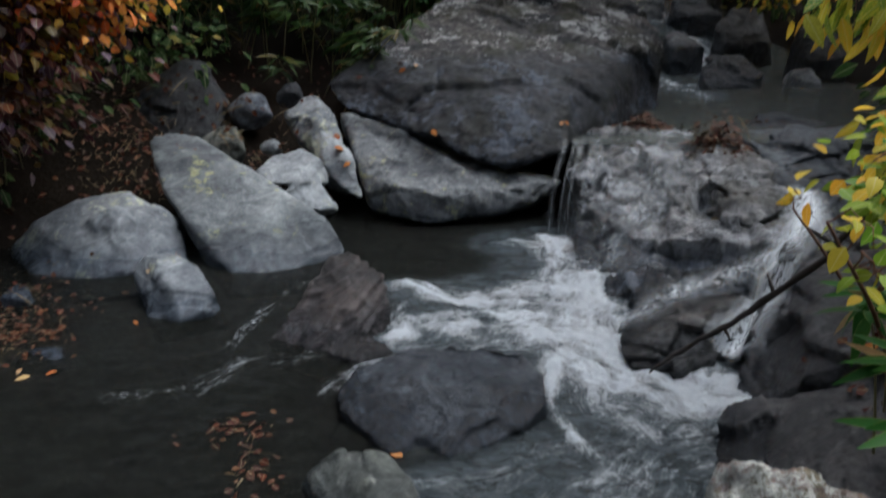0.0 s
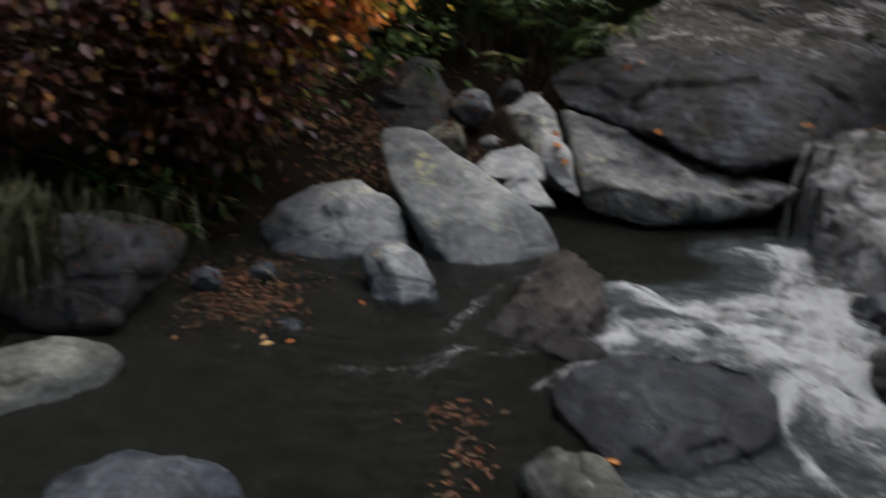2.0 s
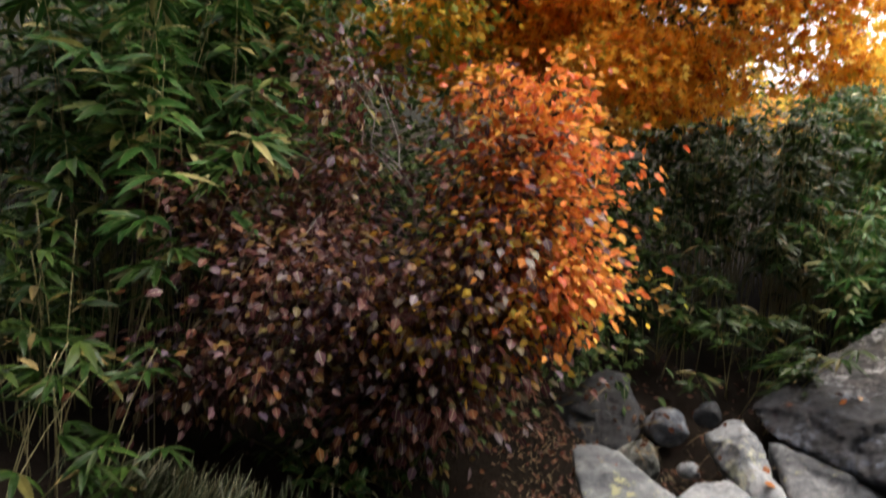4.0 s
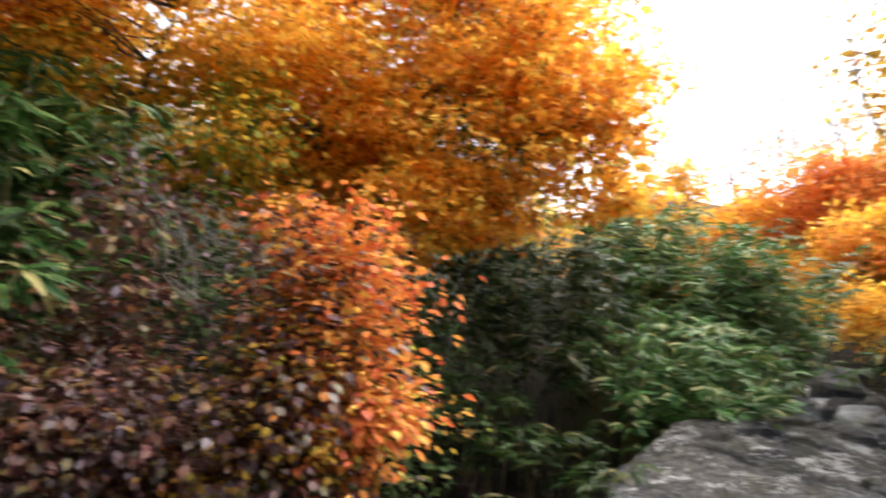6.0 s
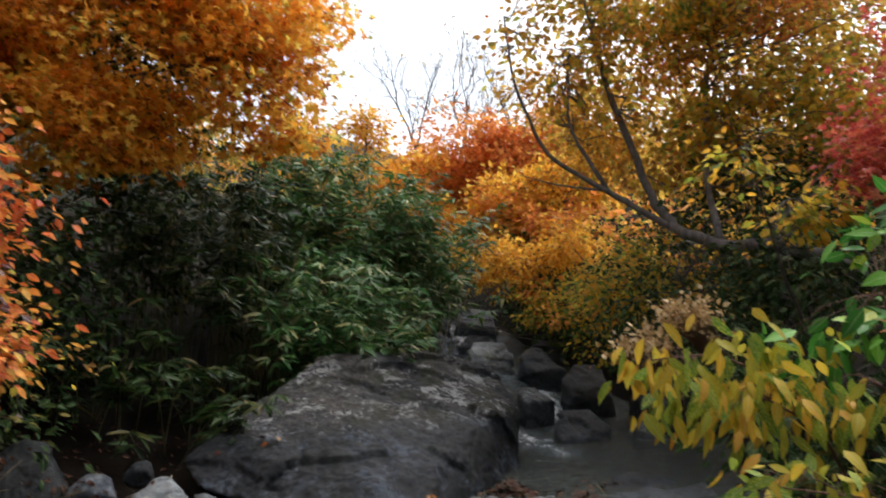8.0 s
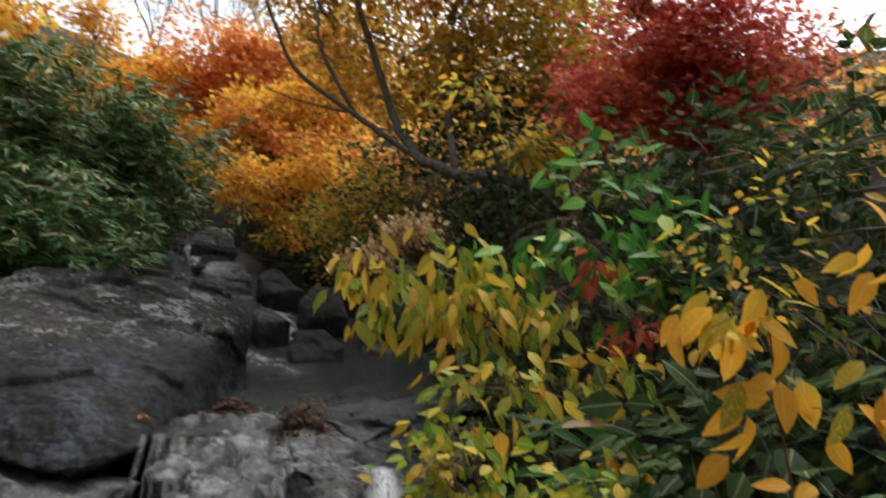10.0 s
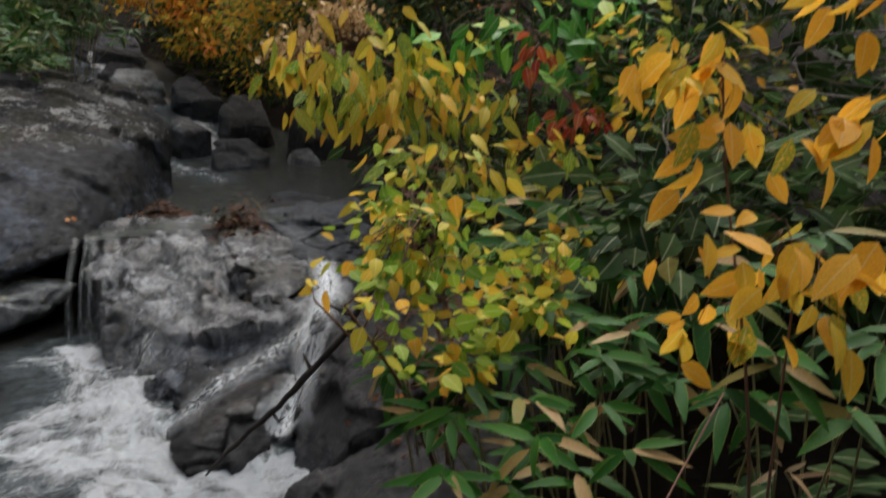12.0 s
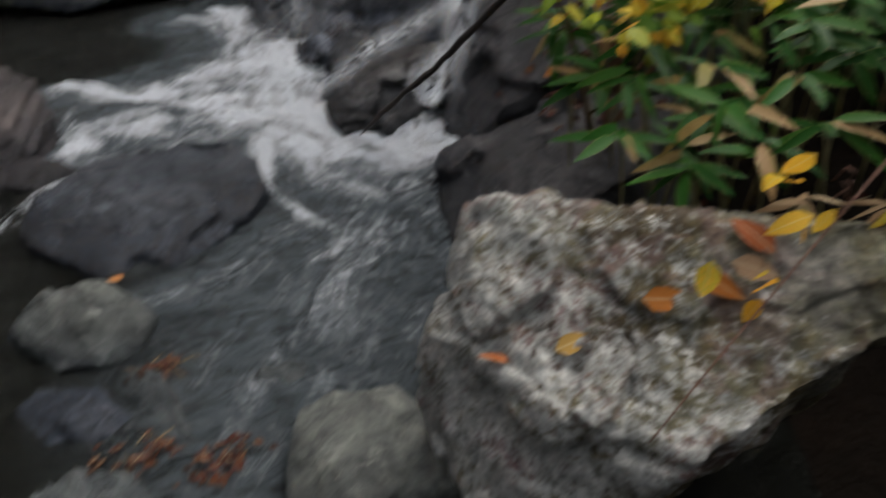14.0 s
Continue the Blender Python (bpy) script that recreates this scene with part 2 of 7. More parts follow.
SHADED_SASA = leaf_mat("dark_sasa_leaf", [(0.0, (0.010, 0.027, 0.005)), (0.6, (0.018, 0.048, 0.008)), (0.9, (0.036, 0.060, 0.011)), (0.95, (0.14, 0.10, 0.028)), (1.0, (0.24, 0.18, 0.08))], margin=(0.08, 0.08, 0.03), rough=0.38, thin=0.25, vein=False)
SASA_ONE = leaf_mat("sasa_single_leaf", [(0.0, (0.010, 0.048, 0.006)), (0.5, (0.021, 0.092, 0.010)), (0.82, (0.042, 0.125, 0.016)), (0.84, (0.17, 0.15, 0.035)), (0.9, (0.30, 0.18, 0.07)), (1.0, (0.36, 0.26, 0.13))], "object", margin=(0.175, 0.218, 0.05), rough=0.5, thin=0.3, vein=False, gloss=0.12)
GOLD_ONE = leaf_mat("golden_shrub_leaf", [(0.0, (0.086, 0.198, 0.028)), (0.3, (0.21, 0.30, 0.034)), (0.55, (0.56, 0.42, 0.036)), (0.85, (0.74, 0.43, 0.036)), (1.0, (0.66, 0.30, 0.034))], "object", blotch=(0.477, 0.448, 0.055), thin=0.4)
LIME_ONE = leaf_mat("lime_shrub_leaf", [(0.0, (0.10, 0.22, 0.02)), (0.42, (0.25, 0.34, 0.03)), (0.72, (0.50, 0.42, 0.04)), (1.0, (0.78, 0.40, 0.034))], "object", thin=0.45)
YELLOW_ONE = leaf_mat("yellow_twig_leaf", [(0.0, (0.76, 0.37, 0.035)), (0.5, (0.84, 0.47, 0.045)), (0.8, (0.62, 0.46, 0.05)), (1.0, (0.20, 0.27, 0.036))], "object", blotch=(0.78, 0.41, 0.04), thin=0.4)
GREEN_ONE = leaf_mat("green_shrub_leaf", [(0.0, (0.043, 0.167, 0.024)), (0.6, (0.087, 0.297, 0.040)), (0.9, (0.194, 0.447, 0.050)), (1.0, (0.729, 0.595, 0.050))], "object", rough=0.4, thin=0.3)
RED_ONE = leaf_mat("red_shrub_leaf", [(0.0, (0.270, 0.030, 0.018)), (1.0, (0.390, 0.096, 0.024))], "object")
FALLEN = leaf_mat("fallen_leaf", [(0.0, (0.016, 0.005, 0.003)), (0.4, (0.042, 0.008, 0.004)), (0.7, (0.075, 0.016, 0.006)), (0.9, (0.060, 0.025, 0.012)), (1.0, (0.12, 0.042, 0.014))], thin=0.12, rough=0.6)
FALLEN_ONE = leaf_mat("fallen_single_leaf", [(0.0, (0.228, 0.054, 0.018)), (0.6, (0.372, 0.132, 0.024)), (0.85, (0.372, 0.300, 0.204)), (1.0, (0.450, 0.252, 0.036))], "object", thin=0.12, rough=0.6)
STRAW = leaf_mat("straw", [(0.0, (0.135, 0.086, 0.041)), (0.6, (0.216, 0.162, 0.090)), (1.0, (0.270, 0.225, 0.144))], thin=0.15, rough=0.7)
PETAL = leaf_mat("dry_petal", [(0.0, (0.34, 0.20, 0.08)), (0.6, (0.56, 0.38, 0.18)), (1.0, (0.70, 0.55, 0.34))], thin=0.3, rough=0.8, vein=False)
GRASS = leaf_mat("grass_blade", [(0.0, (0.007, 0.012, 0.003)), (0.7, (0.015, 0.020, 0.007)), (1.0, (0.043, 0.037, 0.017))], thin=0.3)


def bark_mat(name, a, c):
    m, n, l, b = nodes_of(name)
    v = noise_node(n, l, 14, 6, 0.7, stretch=(1, 1, 0.3))
    l.new(ramp(n, l, v, [(0.3, a), (0.7, c)]), b.inputs["Base Color"])
    b.inputs["Roughness"].default_value = 0.85
    bump(n, l, v, 0.6, 0.01, b)
    return m


BARK = bark_mat("bark", (0.055, 0.045, 0.038), (0.17, 0.145, 0.125))
GREY_BARK = bark_mat("grey_bark", (0.075, 0.065, 0.058), (0.25, 0.225, 0.205))
WET_WOOD = bark_mat("wet_wood", (0.012, 0.010, 0.009), (0.055, 0.042, 0.035))
STEM = bark_mat("reddish_stem", (0.07, 0.03, 0.02), (0.20, 0.10, 0.06))
CANE = bark_mat("cane", (0.16, 0.15, 0.06), (0.36, 0.31, 0.16))


def soil_mat():
    m, n, l, b = nodes_of("forest_soil")
    big = noise_node(n, l, 0.9, 6, 0.6)
    fine = noise_node(n, l, 22, 7, 0.75)
    col = ramp(n, l, big, [(0.3, (0.005, 0.004, 0.003)), (0.7, (0.015, 0.011, 0.008))])
    col = mixc(n, l, 0.8, col, ramp(n, l, fine, [(0.3, (0.35, 0.33, 0.3)), (0.7, (1.5, 1.4, 1.3))]), "MULTIPLY")
    scrub = noise_node(n, l, 0.35, 5, 0.7)
    geo = n.new("ShaderNodeNewGeometry")
    sep = n.new("ShaderNodeSeparateXYZ")
    l.new(geo.outputs["Position"], sep.inputs[0])
    far = n.new("ShaderNodeMapRange")
    far.inputs["From Min"].default_value, far.inputs["From Max"].default_value = 3.0, 12.0
    l.new(sep.outputs[2], far.inputs["Value"])
    wood = ramp(n, l, scrub, [(0.3, (0.03, 0.042, 0.035)), (0.55, (0.06, 0.055, 0.035)), (0.75, (0.11, 0.07, 0.03))])
    col = mixc(n, l, far.outputs[0], col, wood)
    bedm = n.new("ShaderNodeMapRange")
    bedm.inputs["From Min"].default_value, bedm.inputs["From Max"].default_value = -0.18, -0.08
    bedm.inputs["To Min"].default_value, bedm.inputs["To Max"].default_value = 1.0, 0.0
    l.new(sep.outputs[2], bedm.inputs["Value"])
    silt = ramp(n, l, noise_node(n, l, 5, 5, 0.7), [(0.3, (0.035, 0.040, 0.038)), (0.7, (0.10, 0.105, 0.095))])
    col = mixc(n, l, bedm.outputs[0], col, silt)
    l.new(col, b.inputs["Base Color"])
    b.inputs["Roughness"].default_value = 0.95
    b.inputs["Specular IOR Level"].default_value = 0.08
    bump(n, l, fine, 0.8, 0.03, b)
    return m


SOIL = soil_mat()


def water_mat(name, body, clear, ripple):
    """Stream water: murky body with ripple light and reflected sky put into its colour, some see-through, fine ripples,
    and white foam drawn out along the flow and torn at its edge.
    """
    m, n, l, b = nodes_of(name)

    def carried(key, out):
        at = n.new("ShaderNodeAttribute")
        at.attribute_name = key
        return at.outputs[out]

    f, stir, flow = carried("foam", "Fac"), carried("stir", "Fac"), carried("flow", "Vector")

    def drawn(stretch, scale, detail, rough, dist):
        mp = n.new("ShaderNodeMapping")
        mp.inputs["Scale"].default_value = stretch
        l.new(flow, mp.inputs["Vector"])
        t = n.new("ShaderNodeTexNoise")
        t.inputs["Scale"].default_value, t.inputs["Detail"].default_value = scale, detail
        t.inputs["Roughness"].default_value, t.inputs["Distortion"].default_value = rough, dist
        l.new(mp.outputs[0], t.inputs["Vector"])
        return t.outputs["Fac"]

    fibre = drawn((5.0, 26.0, 7.3), 1.0, 7, 0.7, 1.4)
    web = noise_node(n, l, 13.0, 7, 0.68, dist=1.8)
    fine = noise_node(n, l, 55, 5, 0.7, dist=0.6)
    tear = maths(n, l, "ADD", maths(n, l, "MULTIPLY", maths(n, l, "SUBTRACT", fibre, 0.5), 2.6), maths(n, l, "MULTIPLY", maths(n, l, "SUBTRACT", web, 0.5), 2.0))
    tear = maths(n, l, "ADD", tear, maths(n, l, "MULTIPLY", maths(n, l, "SUBTRACT", fine, 0.5), 0.9))
    amount = maths(n, l, "ADD", maths(n, l, "MULTIPLY", f, 1.1), maths(n, l, "MULTIPLY", tear, ramp(n, l, f, [(0.02, (0, 0, 0)), (0.3, (0.8, 0.8, 0.8)), (1.0, (0.75, 0.75, 0.75))])))
    mask = ramp(n, l, maths(n, l, "MULTIPLY", amount, 0.75), [(0.22, (0, 0, 0)), (0.45, (0.22, 0.22, 0.22)), (0.72, (0.72, 0.72, 0.72)), (1.0, (1, 1, 1))])
    swirl = noise_node(n, l, 8.0, 8, 0.72, stretch=(1.0, 1.8, 1.0), dist=1.2)
    # Lighter and darker swirls of body colour stand in for light on ripples.
    lit_murk = mixc(n, l, ramp(n, l, swirl, grey(0.4, 0.62)), tuple(0.6 * c for c in body), tuple(1.5 * c for c in body))
    # Pale tint of aerated water, also painting in the sky reflected there.
    airy_sheen = mixc(n, l, ramp(n, l, swirl, grey(0.38, 0.62)), (0.075, 0.092, 0.100), (0.20, 0.235, 0.255))
    lit_murk = mixc(n, l, ramp(n, l, stir, [(0.06, (0, 0, 0)), (0.22, (0.75, 0.75, 0.75)), (0.8, (1, 1, 1))]), lit_murk, airy_sheen)
    l.new(mixc(n, l, mask, lit_murk, (0.90, 0.955, 1.0)), b.inputs["Base Color"])
    l.new(maths(n, l, "ADD", 0.05, maths(n, l, "MULTIPLY", mask, 0.5)), b.inputs["Roughness"])
    b.inputs["IOR"].default_value = 1.33
    l.new(maths(n, l, "MAXIMUM", mask, 1.0 - clear), b.inputs["Alpha"])
    r1 = noise_node(n, l, 5, 5, 0.62, stretch=(1.0, 1.9, 1.0), dist=1.6)
    r2 = noise_node(n, l, 28, 7, 0.7, stretch=(1.0, 1.6, 1.0), dist=1.8)
    p = bump(n, l, r1, 0.7 * ripple, 0.09, b)
    p = bump(n, l, r2, 1.0 * ripple, 0.07, b, p)
    bump(n, l, amount, 0.3, 0.04, b, p)
    return m


WATER = water_mat("stream_water", (0.021, 0.022, 0.0185), 0.15, 1.0)
POOL = water_mat("pool_water", (0.070, 0.080, 0.070), 0.1, 0.6)


def fall_mat(name, white, cover, mesh=(3.2, 1.7, 1.0), least=0.08):
    """Falling water: streaks along the flow, clear between them."""
    m, n, l, b = nodes_of(name)
    uv = n.new("ShaderNodeUVMap")
    uv.uv_map = "UVMap"
    mp = n.new("ShaderNodeMapping")
    mp.inputs["Scale"].default_value = mesh
    l.new(uv.outputs[0], mp.inputs["Vector"])
    t = n.new("ShaderNodeTexNoise")
    t.inputs["Scale"].default_value, t.inputs["Detail"].default_value, t.inputs["Distortion"].default_value = 2.0, 9, 1.6
    t.inputs["Roughness"].default_value = 0.74
    l.new(mp.outputs[0], t.inputs["Vector"])
    sp = n.new("ShaderNodeSeparateXYZ")
    l.new(uv.outputs[0], sp.inputs[0])
    edge = n.new("ShaderNodeAttribute")
    edge.attribute_name = "edge"
    side = edge.outputs["Fac"]
    soft = ramp(n, l, maths(n, l, "ADD", side, maths(n, l, "MULTIPLY", maths(n, l, "SUBTRACT", t.outputs["Fac"], 0.5), 1.5)), [(0.10, (1, 1, 1)), (0.40, (0, 0, 0))])
    streak = ramp(n, l, t.outputs["Fac"], grey(1.0 - cover - 0.1, 1.0 - cover + 0.13))
    l.new(mixc(n, l, streak, (0.30, 0.32, 0.33), white), b.inputs["Base Color"])
    b.inputs["Roughness"].default_value = 0.5
    b.inputs["IOR"].default_value = 1.33
    l.new(maths(n, l, "MULTIPLY", soft, maths(n, l, "ADD", least, maths(n, l, "MULTIPLY", streak, 0.95 - least))), b.inputs["Alpha"])
    bump(n, l, t.outputs["Fac"], 0.35, 0.03, b)
    return m


RAPID = fall_mat("rushing_water", (0.90, 0.94, 0.97), 0.56, (20.0, 5.0, 1.0), 0.06)
SHEEN = fall_mat("wet_film", (0.84, 0.88, 0.90), 0.43, (20.0, 5.0, 1.0), 0.02)
SPILL = fall_mat("spilling_water", (0.90, 0.94, 0.97), 0.475, (16.0, 11.0, 1.0), 0.03)
STRANDS = fall_mat("water_strands", (0.88, 0.92, 0.95), 0.40, (22.0, 2.2, 1.0), 0.0)
FILM = fall_mat("water_film", (0.84, 0.88, 0.90), 0.44, (4.0, 1.6, 1.0), 0.03)


# ---- mesh helpers ----
class Bag:
    """Collects triangles for one mesh, with a UV for each vertex."""

    def __init__(self):
        self.v, self.f, self.u, self.k = [], [], [], 0

    def add(self, v, f, u=None):
        v = np.asarray(v, float).reshape(-1, 3)
        self.v.append(v)
        self.f.append(np.asarray(f, int).reshape(-1, 3) + self.k)
        self.u.append(np.zeros((len(v), 2)) if u is None else np.asarray(u, float).reshape(-1, 2))
        self.k += len(v)

    def mesh(self, name, mat, smooth=True):
        v, f, u = np.concatenate(self.v), np.concatenate(self.f), np.concatenate(self.u)
        me = bpy.data.meshes.new(name)
        me.from_pydata(v.tolist(), [], f.tolist())
        lay = me.uv_layers.new(name="UVMap")
        lay.data.foreach_set("uv", u[f.ravel()].ravel().astype(np.float32))
        me.polygons.foreach_set("use_smooth", np.full(len(f), smooth))
        me.materials.append(mat)
        return me


def part(name, me, parent, label="", kind=""):
    ob = new(name, me)
    ob.parent = parent
    return tagged(ob, label, "", "", kind)


def thing(name, label, category, place=(0, 0, 0), group="", kind=""):
    ob = new(name)
    ob.location = place
    ob.empty_display_size = 0.1
    return tagged(ob, label, category, group, kind)


def tube(bag, pts, radii, sides=6):
    pts = np.asarray(pts, float)
    n = len(pts)
    t = np.gradient(pts, axis=0)
    t /= np.linalg.norm(t, axis=1)[:, None] + 1e-9
    ref = np.array([0.31, 0.17, 0.93]) if abs(t[0, 2]) < 0.9 else np.array([1.0, 0.2, 0.1])
    a = np.cross(t, ref)
    a /= np.linalg.norm(a, axis=1)[:, None] + 1e-9
    b = np.cross(t, a)
    ang = np.arange(sides) / sides * 2 * math.pi
    ring = np.cos(ang)[None, :, None] * a[:, None] + np.sin(ang)[None, :, None] * b[:, None]
    v = pts[:, None] + ring * np.asarray(radii, float)[:, None, None]
    i, j = np.meshgrid(np.arange(n - 1), np.arange(sides), indexing="ij")
    p, q = i * sides + j, i * sides + (j + 1) % sides
    f = np.concatenate([np.stack([p, q, q + sides], -1).reshape(-1, 3), np.stack([p, q + sides, p + sides], -1).reshape(-1, 3)])
    cap = [[0, k + 1, k] for k in range(1, sides - 1)] + [[(n - 1) * sides, (n - 1) * sides + k, (n - 1) * sides + k + 1] for k in range(1, sides - 1)]
    bag.add(v.reshape(-1, 3), np.concatenate([f, cap]))


def bend(a, b, sag, n=6, wob=0.0, rng=None):
    """A curved way from a to b, its middle lifted by sag."""
    a, b = np.asarray(a, float), np.asarray(b, float)
    s = np.linspace(0, 1, n)[:, None]
    p = a + (b - a) * s + np.array([0, 0, 1.0]) * sag * 4 * s * (1 - s)
    if wob and rng is not None:
        p[1:-1] += rng.normal(0, wob, (n - 2, 3))
    return p


def leaf_shape(width, stations, fold=0.08, droop=0.12, tip=1.0):
    """A leaf of length 1 along y: rows of left edge, midrib, right edge; pointed at both ends."""
    v, u, f = [(0, 0, 0)], [(0.5, 0)], []
    ys = [(k + 1) / (stations + 1) for k in range(stations)]
    for y in ys:
        w = width * (math.sin(math.pi * y ** 0.8) ** 0.8) * (1 - 0.25 * y * (tip - 0.5))
        z = -droop * y * y
        v += [(-w, y, z + fold * w * 2), (0, y, z), (w, y, z + fold * w * 2)]
        u += [(0, y), (0.5, y), (1, y)]
    v.append((0, 1, -droop)), u.append((0.5, 1))
    e = len(v) - 1
    f += [(0, 2, 1), (0, 3, 2)]
    for k in range(stations - 1):
        a = 1 + 3 * k
        f += [(a, a + 1, a + 4), (a, a + 4, a + 3), (a + 1, a + 2, a + 5), (a + 1, a + 5, a + 4)]
    a = 1 + 3 * (stations - 1)
    f += [(a, a + 1, e), (a + 1, a + 2, e)]
    return np.array(v, float), np.array(f), np.array(u, float)


def star_leaf(lobes=5):
    """A small lobed maple leaf."""
    v, u, f = [(0, 0.32, 0.03)], [(0.5, 0.3)], []
    for k in range(2 * lobes + 1):
        ang = math.radians(-150 + 300 * k / (2 * lobes))
        r = (0.62 if k % 2 else 0.27) * (1 - 0.25 * abs(ang) / 2.6)
        v.append((math.sin(ang) * r, 0.32 + math.cos(ang) * r, -0.06 if k % 2 else 0.0))
        u.append((0.5 + math.sin(ang) * 0.4, 0.4 + math.cos(ang) * 0.4))
    f = [(0, k + 2, k + 1) for k in range(2 * lobes)]
    return np.array(v, float), np.array(f), np.array(u, float)


OVATE = leaf_shape(0.27, 2)
BROAD = leaf_shape(0.34, 2, 0.05, 0.2)
LANCE = leaf_shape(0.11, 3, 0.1, 0.3)
BLADE = leaf_shape(0.018, 3, 0.1, 0.55)
STAR = star_leaf()


def unit(a):
    return a / (np.linalg.norm(a, axis=-1, keepdims=True) + 1e-9)


def scatter(bag, shape, place, along, up, size):
    """Adds one leaf at each place, growing along 'along', its face turned to 'up'."""
    v, f, u = shape
    along = unit(np.asarray(along, float))
    side = unit(np.cross(along, up))
    nrm = np.cross(side, along)
    n = len(place)
    w = place[:, None] + size[:, None, None] * (v[None, :, 0, None] * side[:, None] + v[None, :, 1, None] * along[:, None] + v[None, :, 2, None] * nrm[:, None])
    ff = f[None] + (np.arange(n) * len(v))[:, None, None]
    bag.add(w.reshape(-1, 3), ff.reshape(-1, 3), np.tile(u, (n, 1)))


def leaf_meshes(name, width, mat, n=3, stations=4, seed=1):
    """A few bent variants of one leaf, shared by all the leaves of a plant."""
    rng, out = random.Random(seed), []
    for k in range(n):
        v, f, u = leaf_shape(width * rng.uniform(0.85, 1.15), stations, rng.uniform(0.03, 0.14), rng.uniform(0.05, 0.4))
        v[:, 0] += 0.10 * rng.uniform(-1, 1) * v[:, 1] ** 2
        b = Bag()
        b.add(v, f, u)
        out.append(b.mesh(name, mat))
    return out


def leaf_object(meshes, parent, place, along, up, size, rng, name="leaf"):
    y = Vector(along).normalized()
    x = y.cross(Vector(up)).normalized()
    z = x.cross(y)
    m = Matrix((x, y, z)).transposed().to_4x4()
    ob = new(name, rng.choice(meshes))
    ob.parent = parent
    ob.matrix_basis = Matrix.Translation(Vector(place) - parent.location) @ m @ Matrix.Scale(size, 4)
    return ob


# ---- ground: one sheet, stream bed, banks and hillsides ----
def lerp_table(v, table):
    return np.interp(v, [a for a, _ in table], [b for _, b in table])


LEFT_EDGE = [(-6, -3.2), (1, -2.9), (2.6, -2.35), (3.6, -2.4), (4.6, -1.7), (5.6, -1.2), (6.5, -0.6), (9, 1.7), (13, 2.5), (20, 2.8), (40, 3.0)]
RIGHT_EDGE = [(-6, 1.6), (0.3, 1.0), (1.2, 0.95), (2.4, 1.25), (3.4, 1.9), (4.6, 2.6), (6, 3.2), (9, 5.0), (11, 5.2), (13, 4.6), (20, 4.6), (40, 5.0)]
BED = [(-20, 0.3), (-1, 0.0), (0.4, -0.02), (0.9, -0.2), (2, -0.36), (4.8, -0.36), (5.6, 0.1), (6.5, 0.2), (10.2, 0.22), (11.2, 0.4), (13, 1.15), (16, 1.75), (20, 2.7), (40, 9)]


def ground_height(x, y):
    bed = lerp_table(y, BED)
    dl = np.maximum(lerp_table(y, LEFT_EDGE) - x, 0)
    dr = np.maximum(x - lerp_table(y, RIGHT_EDGE), 0)
    rise = np.minimum(dl, 0.5) * 0.32 + np.clip(dl - 0.5, 0, 5) * 0.38 + np.maximum(dl - 5.5, 0) * 0.42
    rise = rise + np.minimum(dr, 0.8) * 0.55 + np.clip(dr - 0.8, 0, 5) * 0.4 + np.maximum(dr - 5.8, 0) * 0.22
    rise = np.where(rise > 24, 24 + (rise - 24) * 0.25, rise)
    # Unseen slope behind the camera, steepened to hold off low sky light.
    back = np.maximum(-2.2 - y, 0) * 1.1
    back = np.where(back > 14, 14 + (back - 14) * 0.3, back)
    far = np.where(y > 30, (0.29 + 0.02 * np.sin(x * 0.05 + 1.0) + 0.012 * np.sin(x * 0.13)) * (y - 12) * np.clip((y - 30) / 40, 0, 1), -9.0)
    return np.maximum(bed + rise + back, far)


def build_ground():
    n = 241
    k = np.linspace(-1, 1, n)
    warp = 7 * k + 3.5 * k ** 3 + 420 * k ** 9
    gx, gy = np.meshgrid(warp, warp + 4.0, indexing="ij")
    gz = ground_height(gx, gy)
    rough = np.array([noise.fractal(Vector((a * 1.7, b * 1.7, 0)), 1.0, 2.0, 4) for a, b in zip(gx.ravel(), gy.ravel())]).reshape(n, n)
    gz = gz + 0.035 * rough * np.clip(1 + np.hypot(gx, gy - 4) / 14, 1, 22)
    v = np.stack([gx, gy, gz], -1).reshape(-1, 3)
    i, j = np.meshgrid(np.arange(n - 1), np.arange(n - 1), indexing="ij")
    p = (i * n + j).ravel()
    b = Bag()
    b.add(v, np.concatenate([np.stack([p, p + n, p + n + 1], -1), np.stack([p, p + n + 1, p + 1], -1)]))
    ob = new("ground", b.mesh("ground", SOIL))
    tagged(ob, "dark forest soil of a stream valley with wooded slopes", "ground", kind="structure")


build_ground()


# ---- water ----
def flow_of(px, py, line):
    """For each place: its distance from a polyline over the line's half width, the way along it, and the signed way across."""
    best, along, across, run = np.full(px.shape, 9.0), np.zeros(px.shape), np.zeros(px.shape), 0.0
    for (x0, y0, w0), (x1, y1, w1) in zip(line, line[1:]):
        dx, dy = x1 - x0, y1 - y0
        size = math.hypot(dx, dy)
        s = np.clip(((px - x0) * dx + (py - y0) * dy) / size ** 2, 0, 1)
        d = np.hypot(px - x0 - s * dx, py - y0 - s * dy) / (w0 + (w1 - w0) * s)
        hit = d < best
        best = np.where(hit, d, best)
        along = np.where(hit, run + s * size, along)
        across = np.where(hit, ((px - x0) * dy - (py - y0) * dx) / size, across)
        run += size
    return best, along, across


